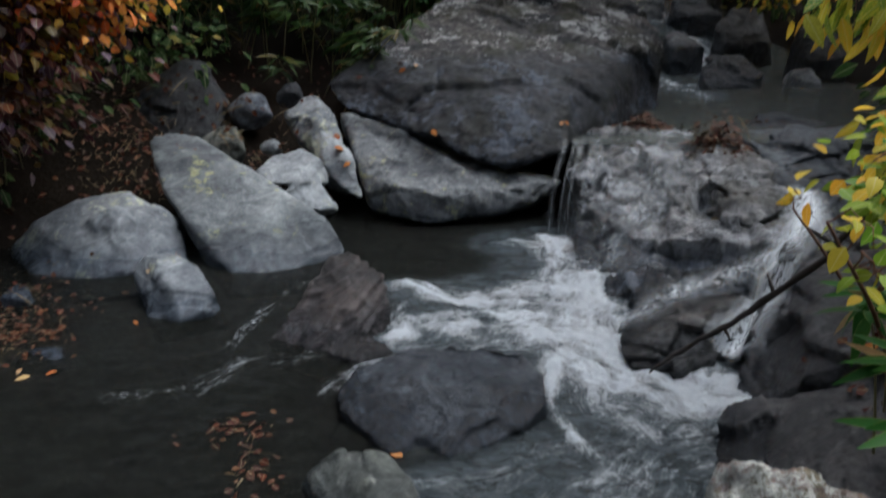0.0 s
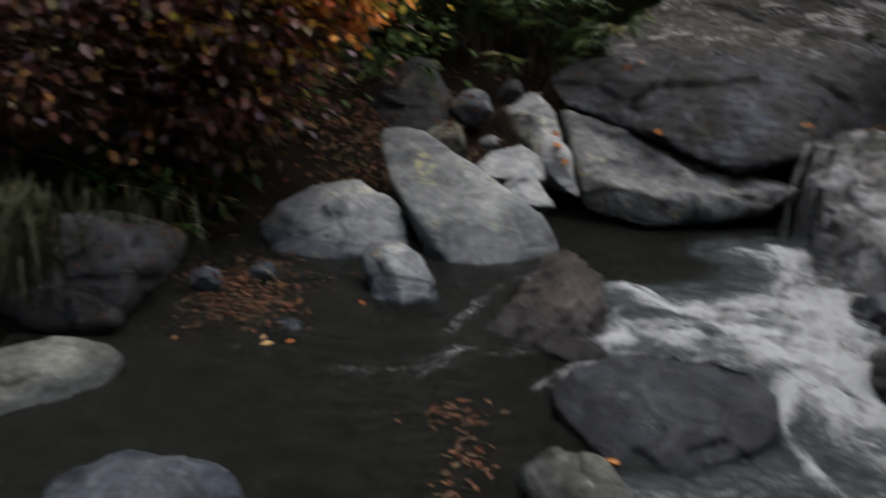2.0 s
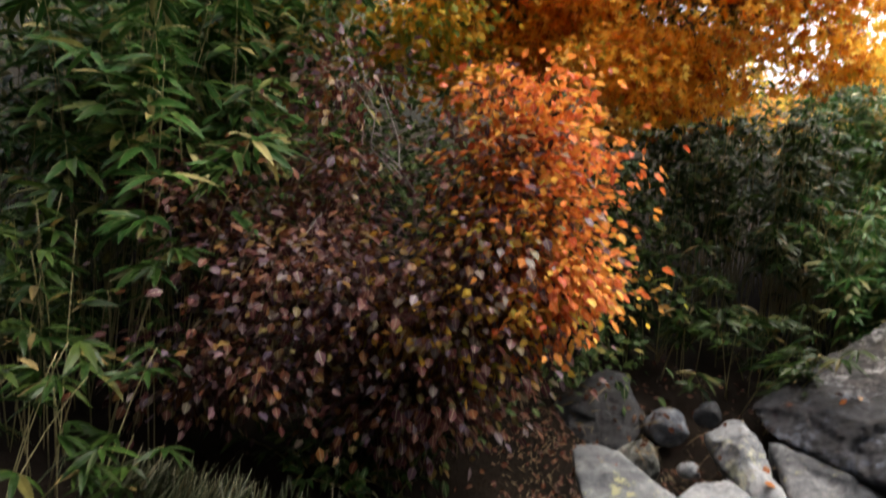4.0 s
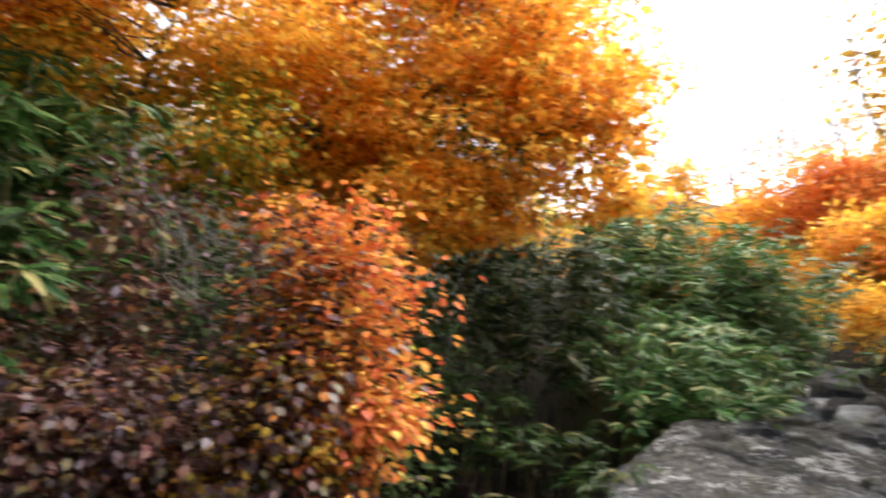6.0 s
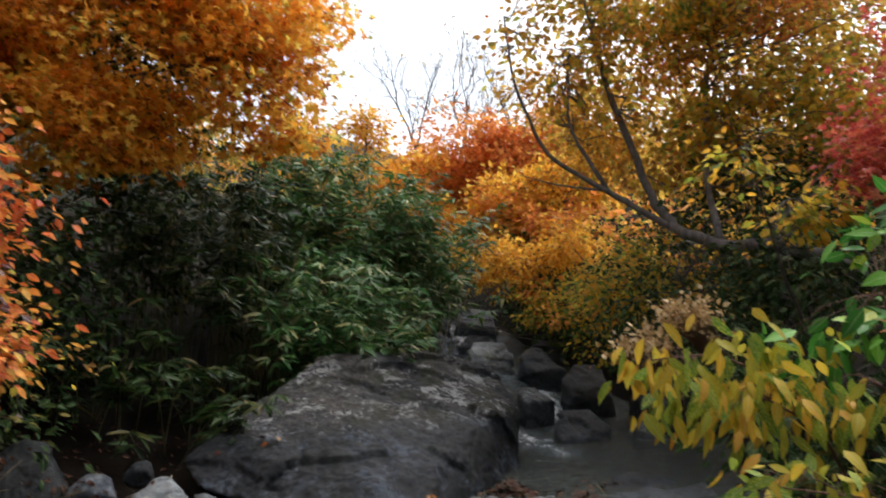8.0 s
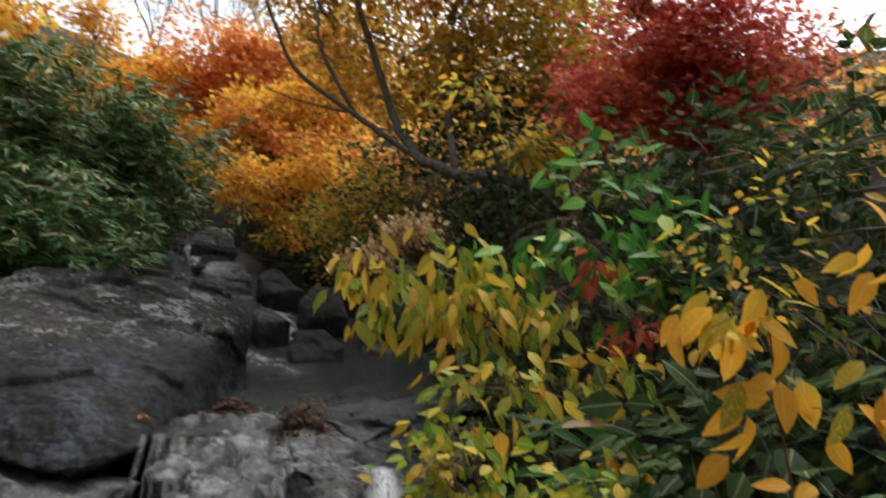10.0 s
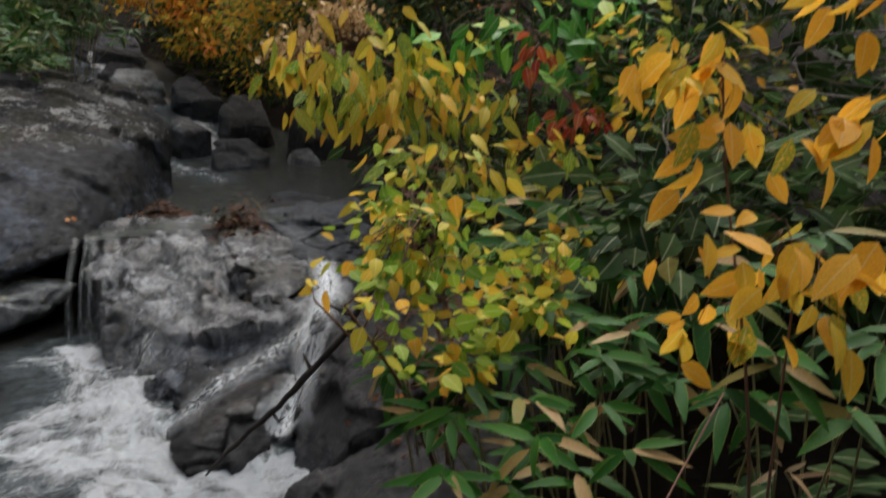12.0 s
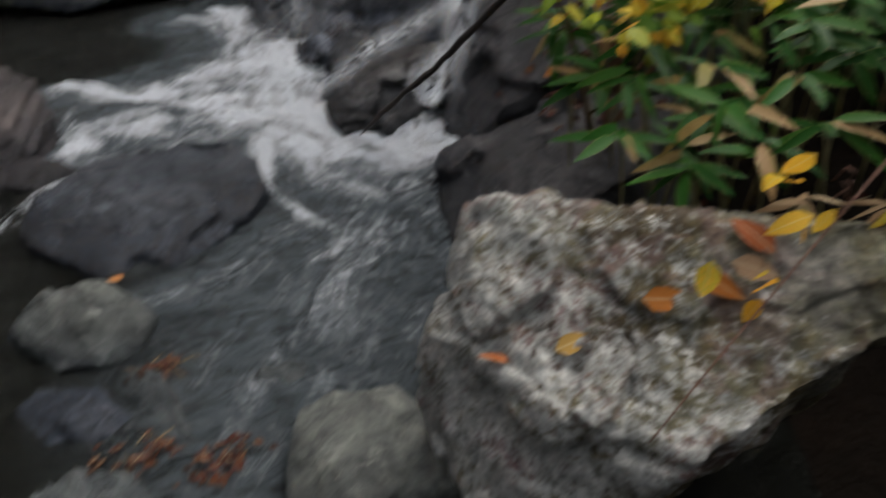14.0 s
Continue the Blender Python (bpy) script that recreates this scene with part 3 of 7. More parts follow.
def water_sheet(name, xs, ys, level, foam_lines, mat, label, chop):
    """A sheet of water. Foam runs in torn streaks along the flow lines; "stir" tells how lively the water is there, "flow" the way along and across."""
    gx, gy = np.meshgrid(xs, ys, indexing="ij")
    foam, stir, flow = np.zeros(gx.shape), np.zeros(gx.shape), np.stack([gx, gy * 0.3, 0 * gx], -1)
    for k, (strength, line) in enumerate(foam_lines):
        d, s, c = flow_of(gx, gy, line)
        if max(w for _, _, w in line) > 0.13:
            stir = np.maximum(stir, min(strength, 1.0) * np.exp(-(d / 1.7) ** 2))
        for i, j in zip(*np.nonzero(d < 2.4)):
            x, y = gx[i, j], gy[i, j]
            turn = 0.09 * noise.noise(Vector((x * 3.2, y * 3.2, k)))
            streak = noise.fractal(Vector((s[i, j] * 3.0, (c[i, j] + turn) * 15, k * 5.1)), 0.7, 2.0, 3)
            curl = noise.fractal(Vector((x * 6 + 3 * turn, y * 6, 4.0 + k)), 0.8, 2.0, 3)
            f = strength * math.exp(-d[i, j] ** 2) * (0.9 + 0.7 * streak + 0.55 * curl)
            if f > foam[i, j]:
                foam[i, j], flow[i, j] = f, (s[i, j], c[i, j] + turn, k)
    h = np.array([noise.fractal(Vector((a * 3.1, b * 4.5, 2.0)), 0.9, 2.1, 4) for a, b in zip(gx.ravel(), gy.ravel())]).reshape(gx.shape)
    h2 = np.array([noise.noise(Vector((a * 11 + 1.5 * b, b * 15, 5.0))) for a, b in zip(gx.ravel(), gy.ravel())]).reshape(gx.shape)
    gz = level(gx, gy) + h * (0.007 + chop * stir) + h2 * (0.003 + 0.3 * chop * stir) + 0.012 * foam
    nx, ny = gx.shape
    i, j = np.meshgrid(np.arange(nx - 1), np.arange(ny - 1), indexing="ij")
    p = (i * ny + j).ravel()
    b = Bag()
    b.add(np.stack([gx, gy, gz], -1).reshape(-1, 3), np.concatenate([np.stack([p, p + ny, p + ny + 1], -1), np.stack([p, p + ny + 1, p + 1], -1)]))
    me = b.mesh(name, mat)
    me.attributes.new("foam", "FLOAT", "POINT").data.foreach_set("value", np.clip(foam, 0, 2).ravel().astype(np.float32))
    me.attributes.new("stir", "FLOAT", "POINT").data.foreach_set("value", stir.ravel().astype(np.float32))
    me.attributes.new("flow", "FLOAT_VECTOR", "POINT").data.foreach_set("vector", flow.ravel().astype(np.float32))
    return tagged(new(name, me), label, "water", kind="structure")


LOWER_FOAM = [
    (1.35, [(0.78, 4.67, 0.14), (0.80, 4.37, 0.18), (0.80, 3.95, 0.22), (0.80, 3.55, 0.24), (0.72, 3.25, 0.24)]),
    (1.3, [(0.85, 3.86, 0.2), (0.57, 3.68, 0.2), (0.25, 3.60, 0.16), (-0.05, 3.68, 0.10), (-0.24, 3.77, 0.06)]),
    (1.15, [(0.75, 3.37, 0.2), (0.47, 3.37, 0.2), (0.18, 3.27, 0.2), (-0.10, 3.22, 0.12), (-0.2, 3.12, 0.08)]),
    (1.75, [(1.20, 2.60, 0.14), (1.06, 2.62, 0.2), (0.98, 2.77, 0.2), (0.84, 2.93, 0.2), (0.73, 3.1, 0.2), (0.5, 3.2, 0.18)]),
    (1.5, [(1.12, 2.46, 0.14), (0.95, 2.52, 0.16), (0.79, 2.66, 0.16), (0.65, 2.86, 0.18)]),
    (0.95, [(0.6, 3.0, 0.12), (0.48, 2.82, 0.07), (0.46, 2.53, 0.05), (0.49, 2.25, 0.04), (0.56, 2.1, 0.03)]),
    (0.6, [(0.66, 2.7, 0.16), (0.68, 2.5, 0.14), (0.78, 2.35, 0.12)]),
    (0.75, [(0.5, 4.6, 0.14), (0.68, 4.5, 0.12)]),
    (0.6, [(-0.2, 3.5, 0.06), (-0.22, 3.2, 0.06), (-0.2, 3.02, 0.05)]),
    (0.55, [(0.47, 3.0, 0.1), (0.22, 3.05, 0.1), (-0.09, 3.0, 0.08), (-0.34, 2.82, 0.06), (-0.46, 2.6, 0.05)]),
    (0.36, [(-0.69, 3.86, 0.04), (-0.84, 3.74, 0.05), (-0.9, 3.4, 0.05), (-0.95, 3.0, 0.06)]),
    (0.3, [(-0.6, 2.93, 0.12), (-0.85, 2.85, 0.08), (-1.0, 2.6, 0.09), (-1.32, 2.6, 0.08)]),
    (0.42, [(1.0, 2.3, 0.2), (0.8, 2.2, 0.25), (0.6, 2.0, 0.25), (0.4, 1.75, 0.2)]),
    (0.30, [(0.5, 2.2, 0.16), (0.2, 2.04, 0.12), (-0.03, 1.98, 0.08)]),
    # Wide and faint: mainly lightens the water as reflected sky would.
    (0.25, [(0.9, 2.2, 0.4), (0.55, 1.85, 0.42), (0.3, 1.55, 0.36), (0.1, 1.3, 0.25)]),
]


def spaced(stops):
    """Grid lines from stop to stop, each stretch with its own step."""
    return np.concatenate([np.arange(a, b - 1e-6, step) for (a, step), (b, _) in zip(stops, stops[1:])] + [[stops[-1][0]]])


water_sheet("water_lower", spaced([(-5.5, 0.05), (-1.5, 0.014), (1.5, 0.04), (3.2, 0)]), spaced([(0.3, 0.04), (1.4, 0.014), (4.8, 0.04), (6.2, 0)]), lambda x, y: 0.0 * x, LOWER_FOAM, WATER, "murky grey-green stream pool with white rushing foam", 0.045)
UPPER_FOAM = [
    (0.9, [(4.1, 12.2, 0.2), (4.05, 11.3, 0.2), (3.95, 10.9, 0.2), (4.2, 10.55, 0.2)]),
    (0.7, [(3.15, 11.0, 0.16), (3.05, 10.3, 0.2), (3.2, 9.7, 0.16)]),
    (0.6, [(4.5, 9.45, 0.1), (4.9, 9.3, 0.1)]),
    (0.55, [(3.0, 9.6, 0.3), (3.1, 8.8, 0.16), (3.0, 8.2, 0.1)]),
    (0.4, [(2.6, 7.9, 0.1), (3.0, 7.7, 0.1)]),
    (0.8, [(3.6, 18, 0.4), (3.7, 13, 0.3)]),
]


def upper_level(x, y):
    return 0.54 + lerp_table(y, [(10.4, 0), (11.2, 0.12), (13, 0.85), (16, 1.4), (20, 2.3), (30, 5)])


water_sheet("water_upper", spaced([(1.0, 0.045), (6.2, 0)]), spaced([(5.3, 0.045), (13, 0.1), (20.0, 0)]), upper_level, UPPER_FOAM, POOL, "calm dark pool above the cascade fed by a brook", 0.05)


def fall_sheet(name, way, widths, mat, label, wave=0.015, seed=3):
    """A ribbon of water along a way, rippled across."""
    rng = np.random.default_rng(seed)
    way = np.asarray(way, float)
    s = np.linspace(0, 1, len(way))
    t = np.linspace(0, 1, 40)
    p = np.stack([np.interp(t, s, way[:, k]) for k in range(3)], -1)
    for _ in range(3):
        p[1:-1] = (p[:-2] + 2 * p[1:-1] + p[2:]) / 4
    w = np.interp(t, s, widths)
    d = np.gradient(p, axis=0)
    side = unit(np.cross(d, np.array([0, 0, 1.0])) + 1e-6)
    side[:, 2] = 0
    nrm = unit(np.cross(side, d))
    m = 15
    a = np.linspace(-1, 1, m)
    ph = rng.uniform(0, 6.3, 4)
    ripple = sum(np.sin(a[None] * (3 + 2.3 * k) + ph[k] + t[:, None] * (2 + 3 * k)) for k in range(4)) * wave / 2
    v = p[:, None] + side[:, None] * (a[None, :, None] * w[:, None, None] / 2) + nrm[:, None] * (ripple + 0.02 * (1 - a[None] ** 2))[:, :, None]
    length = np.concatenate([[0], np.cumsum(np.linalg.norm(np.diff(p, axis=0), axis=1))])
    u = np.stack([np.tile((a + 1) / 2, (40, 1)), np.tile(length[:, None], (1, m))], -1)
    i, j = np.meshgrid(np.arange(39), np.arange(m - 1), indexing="ij")
    q = (i * m + j).ravel()
    b = Bag()
    b.add(v.reshape(-1, 3), np.concatenate([np.stack([q, q + m, q + m + 1], -1), np.stack([q, q + m + 1, q + 1], -1)]), u.reshape(-1, 2))
    me = b.mesh(name, mat)
    me.attributes.new("edge", "FLOAT", "POINT").data.foreach_set("value", np.tile(np.abs(a) / 2, 40).astype(np.float32))
    return tagged(new(name, me), label, "waterfall", kind="structure")


VEIL = "thin veil of water falling beside the boulder"
for k, (vx, vy, wide) in enumerate([(0.80, 4.98, 0.05), (0.86, 4.92, 0.035), (0.90, 4.88, 0.07), (0.97, 4.80, 0.05), (1.01, 4.70, 0.06)]):
    fall_sheet("waterfall", [(vx + 0.16, vy + 0.5, 0.54), (vx + 0.09, vy + 0.2, 0.47), (vx + 0.03, vy + 0.06, 0.36), (vx, vy, 0.2), (vx - 0.02, vy - 0.05, -0.02)], [wide * 1.6, wide * 1.5, wide * 1.2, wide * 1.4, wide * 2.0], FILM, VEIL, 0.006, seed=3 + k)


# ---- rocks ----
def rock(name, corners, mat, label, group="", edge=12.0, lumps=0.05, scale=1.6, grain=0.014, layers=None, sub=5, seed=0.0, dents=0.012, chips=14, crack=0.014, facet=0.016, cells=2.4):
    """A stone: the body held between the planes of its corners' hull, edges rounded (edge: higher is sharper), then worn, dented and grained."""
    hb = bmesh.new()
    for c in corners:
        hb.verts.new(c)
    bmesh.ops.convex_hull(hb, input=hb.verts[:])
    cen = np.mean(np.asarray(corners, float), axis=0)
    planes = {}
    for fc in hb.faces:
        fc.normal_update()
        nn = np.array(fc.normal)
        dd = float(np.dot(nn, np.array(fc.verts[0].co) - cen))
        if dd < 0:
            nn, dd = -nn, -dd
        if fc.calc_area() > 1e-5 and dd > 0.005:
            planes[tuple(np.round(nn, 1))] = (nn, dd)
    hb.free()
    nrm = np.array([a for a, _ in planes.values()])
    dist = np.array([b for _, b in planes.values()])
    pick = np.random.default_rng(int(seed * 7 + 3))
    cut = unit(pick.normal(size=(chips, 3)))
    reach = (cut @ (np.asarray(corners, float) - cen).T).max(1) * pick.uniform(0.84, 0.96, chips)
    nrm, dist = np.concatenate([nrm, cut]), np.concatenate([dist, reach])
    sb = bmesh.new()
    bmesh.ops.create_icosphere(sb, subdivisions=sub, radius=1)
    d = np.array([v.co for v in sb.verts])
    ext = np.ptp(np.asarray(corners, float), axis=0)
    d = unit(d * ext)
    q = np.maximum(d @ nrm.T / dist, 0) ** (2.2 * edge)
    r = q.sum(1) ** (-1 / (2.2 * edge)) * 1.02
    p = cen + d * r[:, None]
    size = float(ext.mean())
    off = Vector((seed * 3.7, seed * 1.3, seed))
    for k, v in enumerate(sb.verts):
        w = Vector(p[k])
        o = lumps * size * noise.fractal(w * scale / size * 2 + off, 1.0, 2.0, 4)
        o += grain * noise.fractal(w * 7 + off, 0.7, 2.2, 5) + 0.4 * lumps * size * noise.noise(w * 5.5 / size + off)
        if dents:
            o -= dents * size * max(0, noise.ridged_multi_fractal(w * 1.4 / size * 1.5 + off, 1.0, 2.0, 4, 1.0, 2.0) - 1.25)
        if crack:
            near, at = noise.voronoi(Vector((w.x, w.y, w.z * 1.7)) * cells / size + off + 0.25 * noise.noise_vector(w * 3 / size + off))
            o += facet * size * (noise.cell(at[0] * 9.7) - 0.5)
            o -= crack * size * max(0.0, 1 - (near[1] - near[0]) / 0.11)
        if layers:
            ax, freq, amp = layers
            s = w.dot(Vector(ax)) * freq + 1.5 * noise.noise(w * 3 + off)
            o += amp * (abs((s % 1.0) - 0.5) * 2 - 0.5)
        v.co = w + Vector(d[k]) * o
    me = bpy.data.meshes.new(name)
    sb.to_mesh(me)
    sb.free()
    me.polygons.foreach_set("use_smooth", np.ones(len(me.polygons), bool))
    me.materials.append(mat)
    return tagged(new(name, me), label, "rock", group)


def stone(name, blocks, mat, label, group="", voxel=0.03, soften=5, lumps=0.02, wave=1.6, grain=0.008, facet=0.012, crack=0.012, cells=2.2, layers=None, seed=0.0):
    """A stone of one or more blocks, each the hull of its corners, grown into one body, its edges worn, then chipped, cracked and grained."""
    hb = bmesh.new()
    for corners in blocks:
        bmesh.ops.convex_hull(hb, input=[hb.verts.new(c) for c in corners])
    raw = bpy.data.meshes.new(name)
    hb.to_mesh(raw)
    hb.free()
    ob = new(name, raw)
    rem = ob.modifiers.new("body", "REMESH")
    rem.mode, rem.voxel_size = "VOXEL", voxel
    bpy.context.view_layer.update()
    me = bpy.data.meshes.new_from_object(ob.evaluated_get(bpy.context.evaluated_depsgraph_get()))
    ob.modifiers.clear()
    n = len(me.vertices)
    p = np.empty(n * 3)
    me.vertices.foreach_get("co", p)
    p = p.reshape(-1, 3)
    e = np.empty(len(me.edges) * 2, int)
    me.edges.foreach_get("vertices", e)
    e = e.reshape(-1, 2)
    count = np.bincount(e.ravel(), minlength=n)[:, None]
    for _ in range(soften):
        acc = np.zeros_like(p)
        np.add.at(acc, e[:, 0], p[e[:, 1]])
        np.add.at(acc, e[:, 1], p[e[:, 0]])
        p = p * 0.4 + 0.6 * acc / np.maximum(count, 1)
    me.vertices.foreach_set("co", p.ravel())
    me.update()
    nr = np.empty(n * 3)
    me.vertex_normals.foreach_get("vector", nr)
    nr = nr.reshape(-1, 3)
    off = Vector((seed * 3.7, seed * 1.3, seed))
    o = np.zeros(n)
    for k in range(n):
        w = Vector(p[k])
        warp = w + 0.12 * noise.noise_vector(w * 2.3 + off)
        o[k] = lumps * noise.fractal(w * wave + off, 1.0, 2.0, 4) + grain * noise.fractal(w * 9 + off, 0.7, 2.2, 5)
        if crack or facet:
            near, at = noise.voronoi(Vector((warp.x, warp.y * 1.1, warp.z * 1.8)) * cells + off)
            o[k] += facet * (noise.cell(at[0] * 9.7) - 0.5)
            o[k] -= crack * max(0.0, 1 - (near[1] - near[0]) / 0.07) * max(0.0, noise.noise(w * 1.7 - off) + 0.15) * 2
        if layers:
            ax, freq, amp = layers
            f = w.dot(Vector(ax)) * freq + 1.2 * noise.noise(w * 3 + off)
            o[k] += amp * (abs((f % 1.0) - 0.5) * 2 - 0.5)
    me.vertices.foreach_set("co", (p + nr * o[:, None]).ravel())
    me.polygons.foreach_set("use_smooth", np.ones(len(me.polygons), bool))
    me.materials.clear()
    me.materials.append(mat)
    me.name = name
    ob.data = me
    bpy.data.meshes.remove(raw)
    return tagged(ob, label, "rock", group)


def foot(pts, z):
    return [(x, y, z) for x, y in pts]


def pebble(name, c, r, mat, label, seed, group="", edge=7.0, sub=4):
    """A plain rounded stone round c with half sizes r."""
    rng = random.Random(seed)
    pts = []
    for k in range(11):
        a = k * 2.4 + rng.uniform(-0.3, 0.3)
        z = 1 - 2 * (k + 0.5) / 11
        s = math.sqrt(1 - z * z)
        pts.append((c[0] + r[0] * 1.12 * s * math.cos(a), c[1] + r[1] * 1.12 * s * math.sin(a), c[2] + r[2] * 1.12 * z))
    return rock(name, pts, mat, label, group, edge, 0.05, 1.6, 0.008, sub=sub, seed=seed, crack=0.008)


stone("boulder", [[(-0.81, 6.00, 0.72), (-0.43, 5.75, 0.66), (-0.01, 5.45, 0.62), (0.10, 5.30, 0.49), (0.30, 5.20, 0.42), (0.51, 5.20, 0.40), (0.76, 5.25, 0.44), (1.01, 5.40, 0.52), (1.61, 6.40, 0.45), (2.15, 7.30, 0.50), (-0.64, 6.20, 0.88), (-0.16, 5.92, 0.90), (0.53, 5.55, 0.84), (1.04, 5.80, 0.85), (1.56, 6.50, 0.81), (-1.0, 6.40, 0.88), (-0.88, 6.50, 0.98), (-0.65, 6.90, 1.13), (-0.41, 7.30, 1.32),
                   (0.22, 8.2, 1.69), (1.0, 8.8, 1.74), (1.72, 9.0, 1.76), (2.24, 8.8, 1.57), (2.45, 8.2, 1.29), (2.3, 7.6, 0.5), (-0.6, 8.5, 0.4), (1.0, 9.8, 0.8), (2.2, 9.3, 0.7), (0.3, 6.0, 0.38), (-0.6, 6.6, 0.5), (1.2, 6.6, 0.3)],
                  [(-0.33, 5.65, 0.64), (-0.05, 5.60, 0.71), (0.10, 5.35, 0.5), (0.02, 5.30, 0.60), (0.2, 5.6, 0.5), (-0.2, 5.9, 0.5)]],
      BOULDER, "huge dark grey boulder with pale lichen blotches beside the cascade", voxel=0.032, soften=4, lumps=0.05, wave=0.9, grain=0.02, facet=0.04, crack=0.03, cells=1.3, seed=1)
stone("ledge_rock", [[(-0.80, 5.95, 0.69), (-0.38, 5.75, 0.62), (-0.11, 5.45, 0.47), (0.10, 5.30, 0.37), (0.22, 5.15, 0.33), (0.76, 5.20, 0.28), (0.95, 5.35, 0.25), (-0.53, 5.15, 0.17), (-0.51, 5.13, 0.06), (-0.31, 5.00, 0.03), (-0.02, 4.90, 0.02), (0.13, 4.93, 0.04), (0.30, 5.05, 0.08), (0.68, 5.15, 0.12), (-0.59, 5.30, 0.35), (-0.31, 5.03, 0.28), (0.09, 4.93, 0.24), (-0.7, 6.3, 0.1), (0.8, 6.3, 0.1), (-0.4, 5.7, -0.1), (0.8, 5.8, -0.1)],
                     [(-0.33, 5.65, 0.60), (0.10, 5.33, 0.46), (0.24, 5.13, 0.37), (0.12, 5.13, 0.37), (-0.15, 5.43, 0.5), (0.1, 5.5, 0.25), (-0.2, 5.7, 0.3)]],
      LEDGE, "pale grey undercut ledge of rock below the boulder", voxel=0.024, soften=4, lumps=0.03, wave=1.4, grain=0.012, facet=0.02, crack=0.02, cells=1.8, seed=2)
stone("rock_flake", [[(-1.27, 5.90, 0.71), (-1.13, 6.00, 0.79), (-0.97, 6.00, 0.84), (-0.84, 5.85, 0.75), (-0.73, 5.60, 0.52), (-0.93, 5.60, 0.67), (-1.18, 5.75, 0.58), (-0.97, 5.50, 0.45), (-1.1, 6.2, 0.3), (-0.85, 6.1, 0.3)],
                     [(-0.97, 5.50, 0.47), (-0.93, 5.60, 0.64), (-0.73, 5.60, 0.52), (-0.57, 5.25, 0.30), (-0.54, 5.14, 0.15), (-0.64, 5.18, 0.18), (-0.80, 5.28, 0.29), (-0.7, 5.7, 0.1), (-0.9, 5.7, 0.1)]],
      PALE, "pale grey flake of rock leaning on the ledge", voxel=0.018, soften=4, lumps=0.02, wave=3.0, grain=0.012, facet=0.015, crack=0.01, cells=4, seed=3)
stone("slab_rock", [[(-2.09, 5.20, 0.62), (-1.96, 5.32, 0.65), (-1.75, 5.30, 0.61), (-1.15, 4.75, 0.40), (-0.66, 4.40, 0.22), (-0.56, 4.35, 0.06), (-0.90, 4.03, -0.02), (-1.22, 3.98, 0.0), (-1.56, 4.33, 0.19), (-1.79, 4.58, 0.36), (-2.02, 5.00, 0.48), (-1.44, 4.80, 0.46), (-1.0, 4.35, 0.24), (-1.25, 4.0, -0.2), (-0.6, 4.2, -0.2), (-1.7, 4.9, -0.1), (-1.4, 5.3, 0.0)]],
      SLAB, "smooth grey leaning slab with yellowish lichen in the water", voxel=0.02, soften=7, lumps=0.025, wave=1.6, grain=0.006, facet=0.012, crack=0.008, cells=1.8, seed=4)
stone("rounded_rock", [[(-2.68, 4.30, 0.05), (-2.56, 4.40, 0.20), (-2.32, 4.50, 0.32), (-2.00, 4.60, 0.35), (-1.75, 4.50, 0.27), (-1.57, 4.35, 0.10), (-1.51, 4.25, 0.0), (-1.73, 3.98, 0.02), (-2.02, 3.88, 0.0), (-2.36, 3.98, -0.02), (-1.93, 4.13, 0.23), (-2.3, 4.2, 0.2), (-2.3, 4.9, 0.1), (-1.7, 4.8, 0.0), (-2.6, 4.3, -0.2), (-1.6, 4.2, -0.2), (-2.0, 3.9, -0.2)],
                       [(-2.12, 4.2, 0.27), (-2.02, 4.1, 0.25), (-1.88, 4.12, 0.25), (-1.82, 4.22, 0.25), (-1.92, 4.32, 0.34), (-2.08, 4.32, 0.33), (-1.97, 4.2, 0.34), (-1.95, 4.2, 0.1)]],
      PALE, "smooth pale grey rounded rock with a knob", voxel=0.02, soften=6, lumps=0.025, wave=2.0, grain=0.006, facet=0.012, crack=0.008, cells=2.2, seed=5)

stone("small_rock", [[(-1.62, 3.65, 0.13), (-1.60, 3.75, 0.22), (-1.46, 3.75, 0.23), (-1.26, 3.60, 0.20), (-1.14, 3.45, 0.11), (-1.14, 3.35, 0.04), (-1.27, 3.28, 0.0), (-1.46, 3.38, 0.02), (-1.36, 3.42, 0.17), (-1.6, 3.7, -0.15), (-1.1, 3.5, -0.15), (-1.4, 3.3, -0.15), (-1.3, 3.9, -0.1)]],
      PALE, "small pale angular rock in the water", voxel=0.014, soften=4, lumps=0.012, wave=4.0, grain=0.006, facet=0.01, crack=0.006, cells=5, seed=6)
stone("wedged_rock", [[(-1.29, 5.00, 0.40), (-1.19, 5.15, 0.49), (-0.98, 5.20, 0.53), (-0.83, 5.10, 0.46), (-0.80, 4.95, 0.32), (-0.95, 4.85, 0.36), (-1.18, 4.83, 0.34), (-1.1, 5.5, 0.2), (-0.8, 5.4, 0.2)],
                      [(-0.95, 4.88, 0.36), (-0.78, 4.95, 0.32), (-0.68, 4.85, 0.16), (-0.87, 4.70, 0.19), (-1.1, 4.8, 0.28), (-0.8, 5.2, 0.0), (-1.1, 5.2, 0.0)]],
      PALE, "pale rounded rock wedged behind a slab", voxel=0.016, soften=5, lumps=0.02, wave=3.0, grain=0.006, facet=0.012, crack=0.008, cells=4, seed=7)
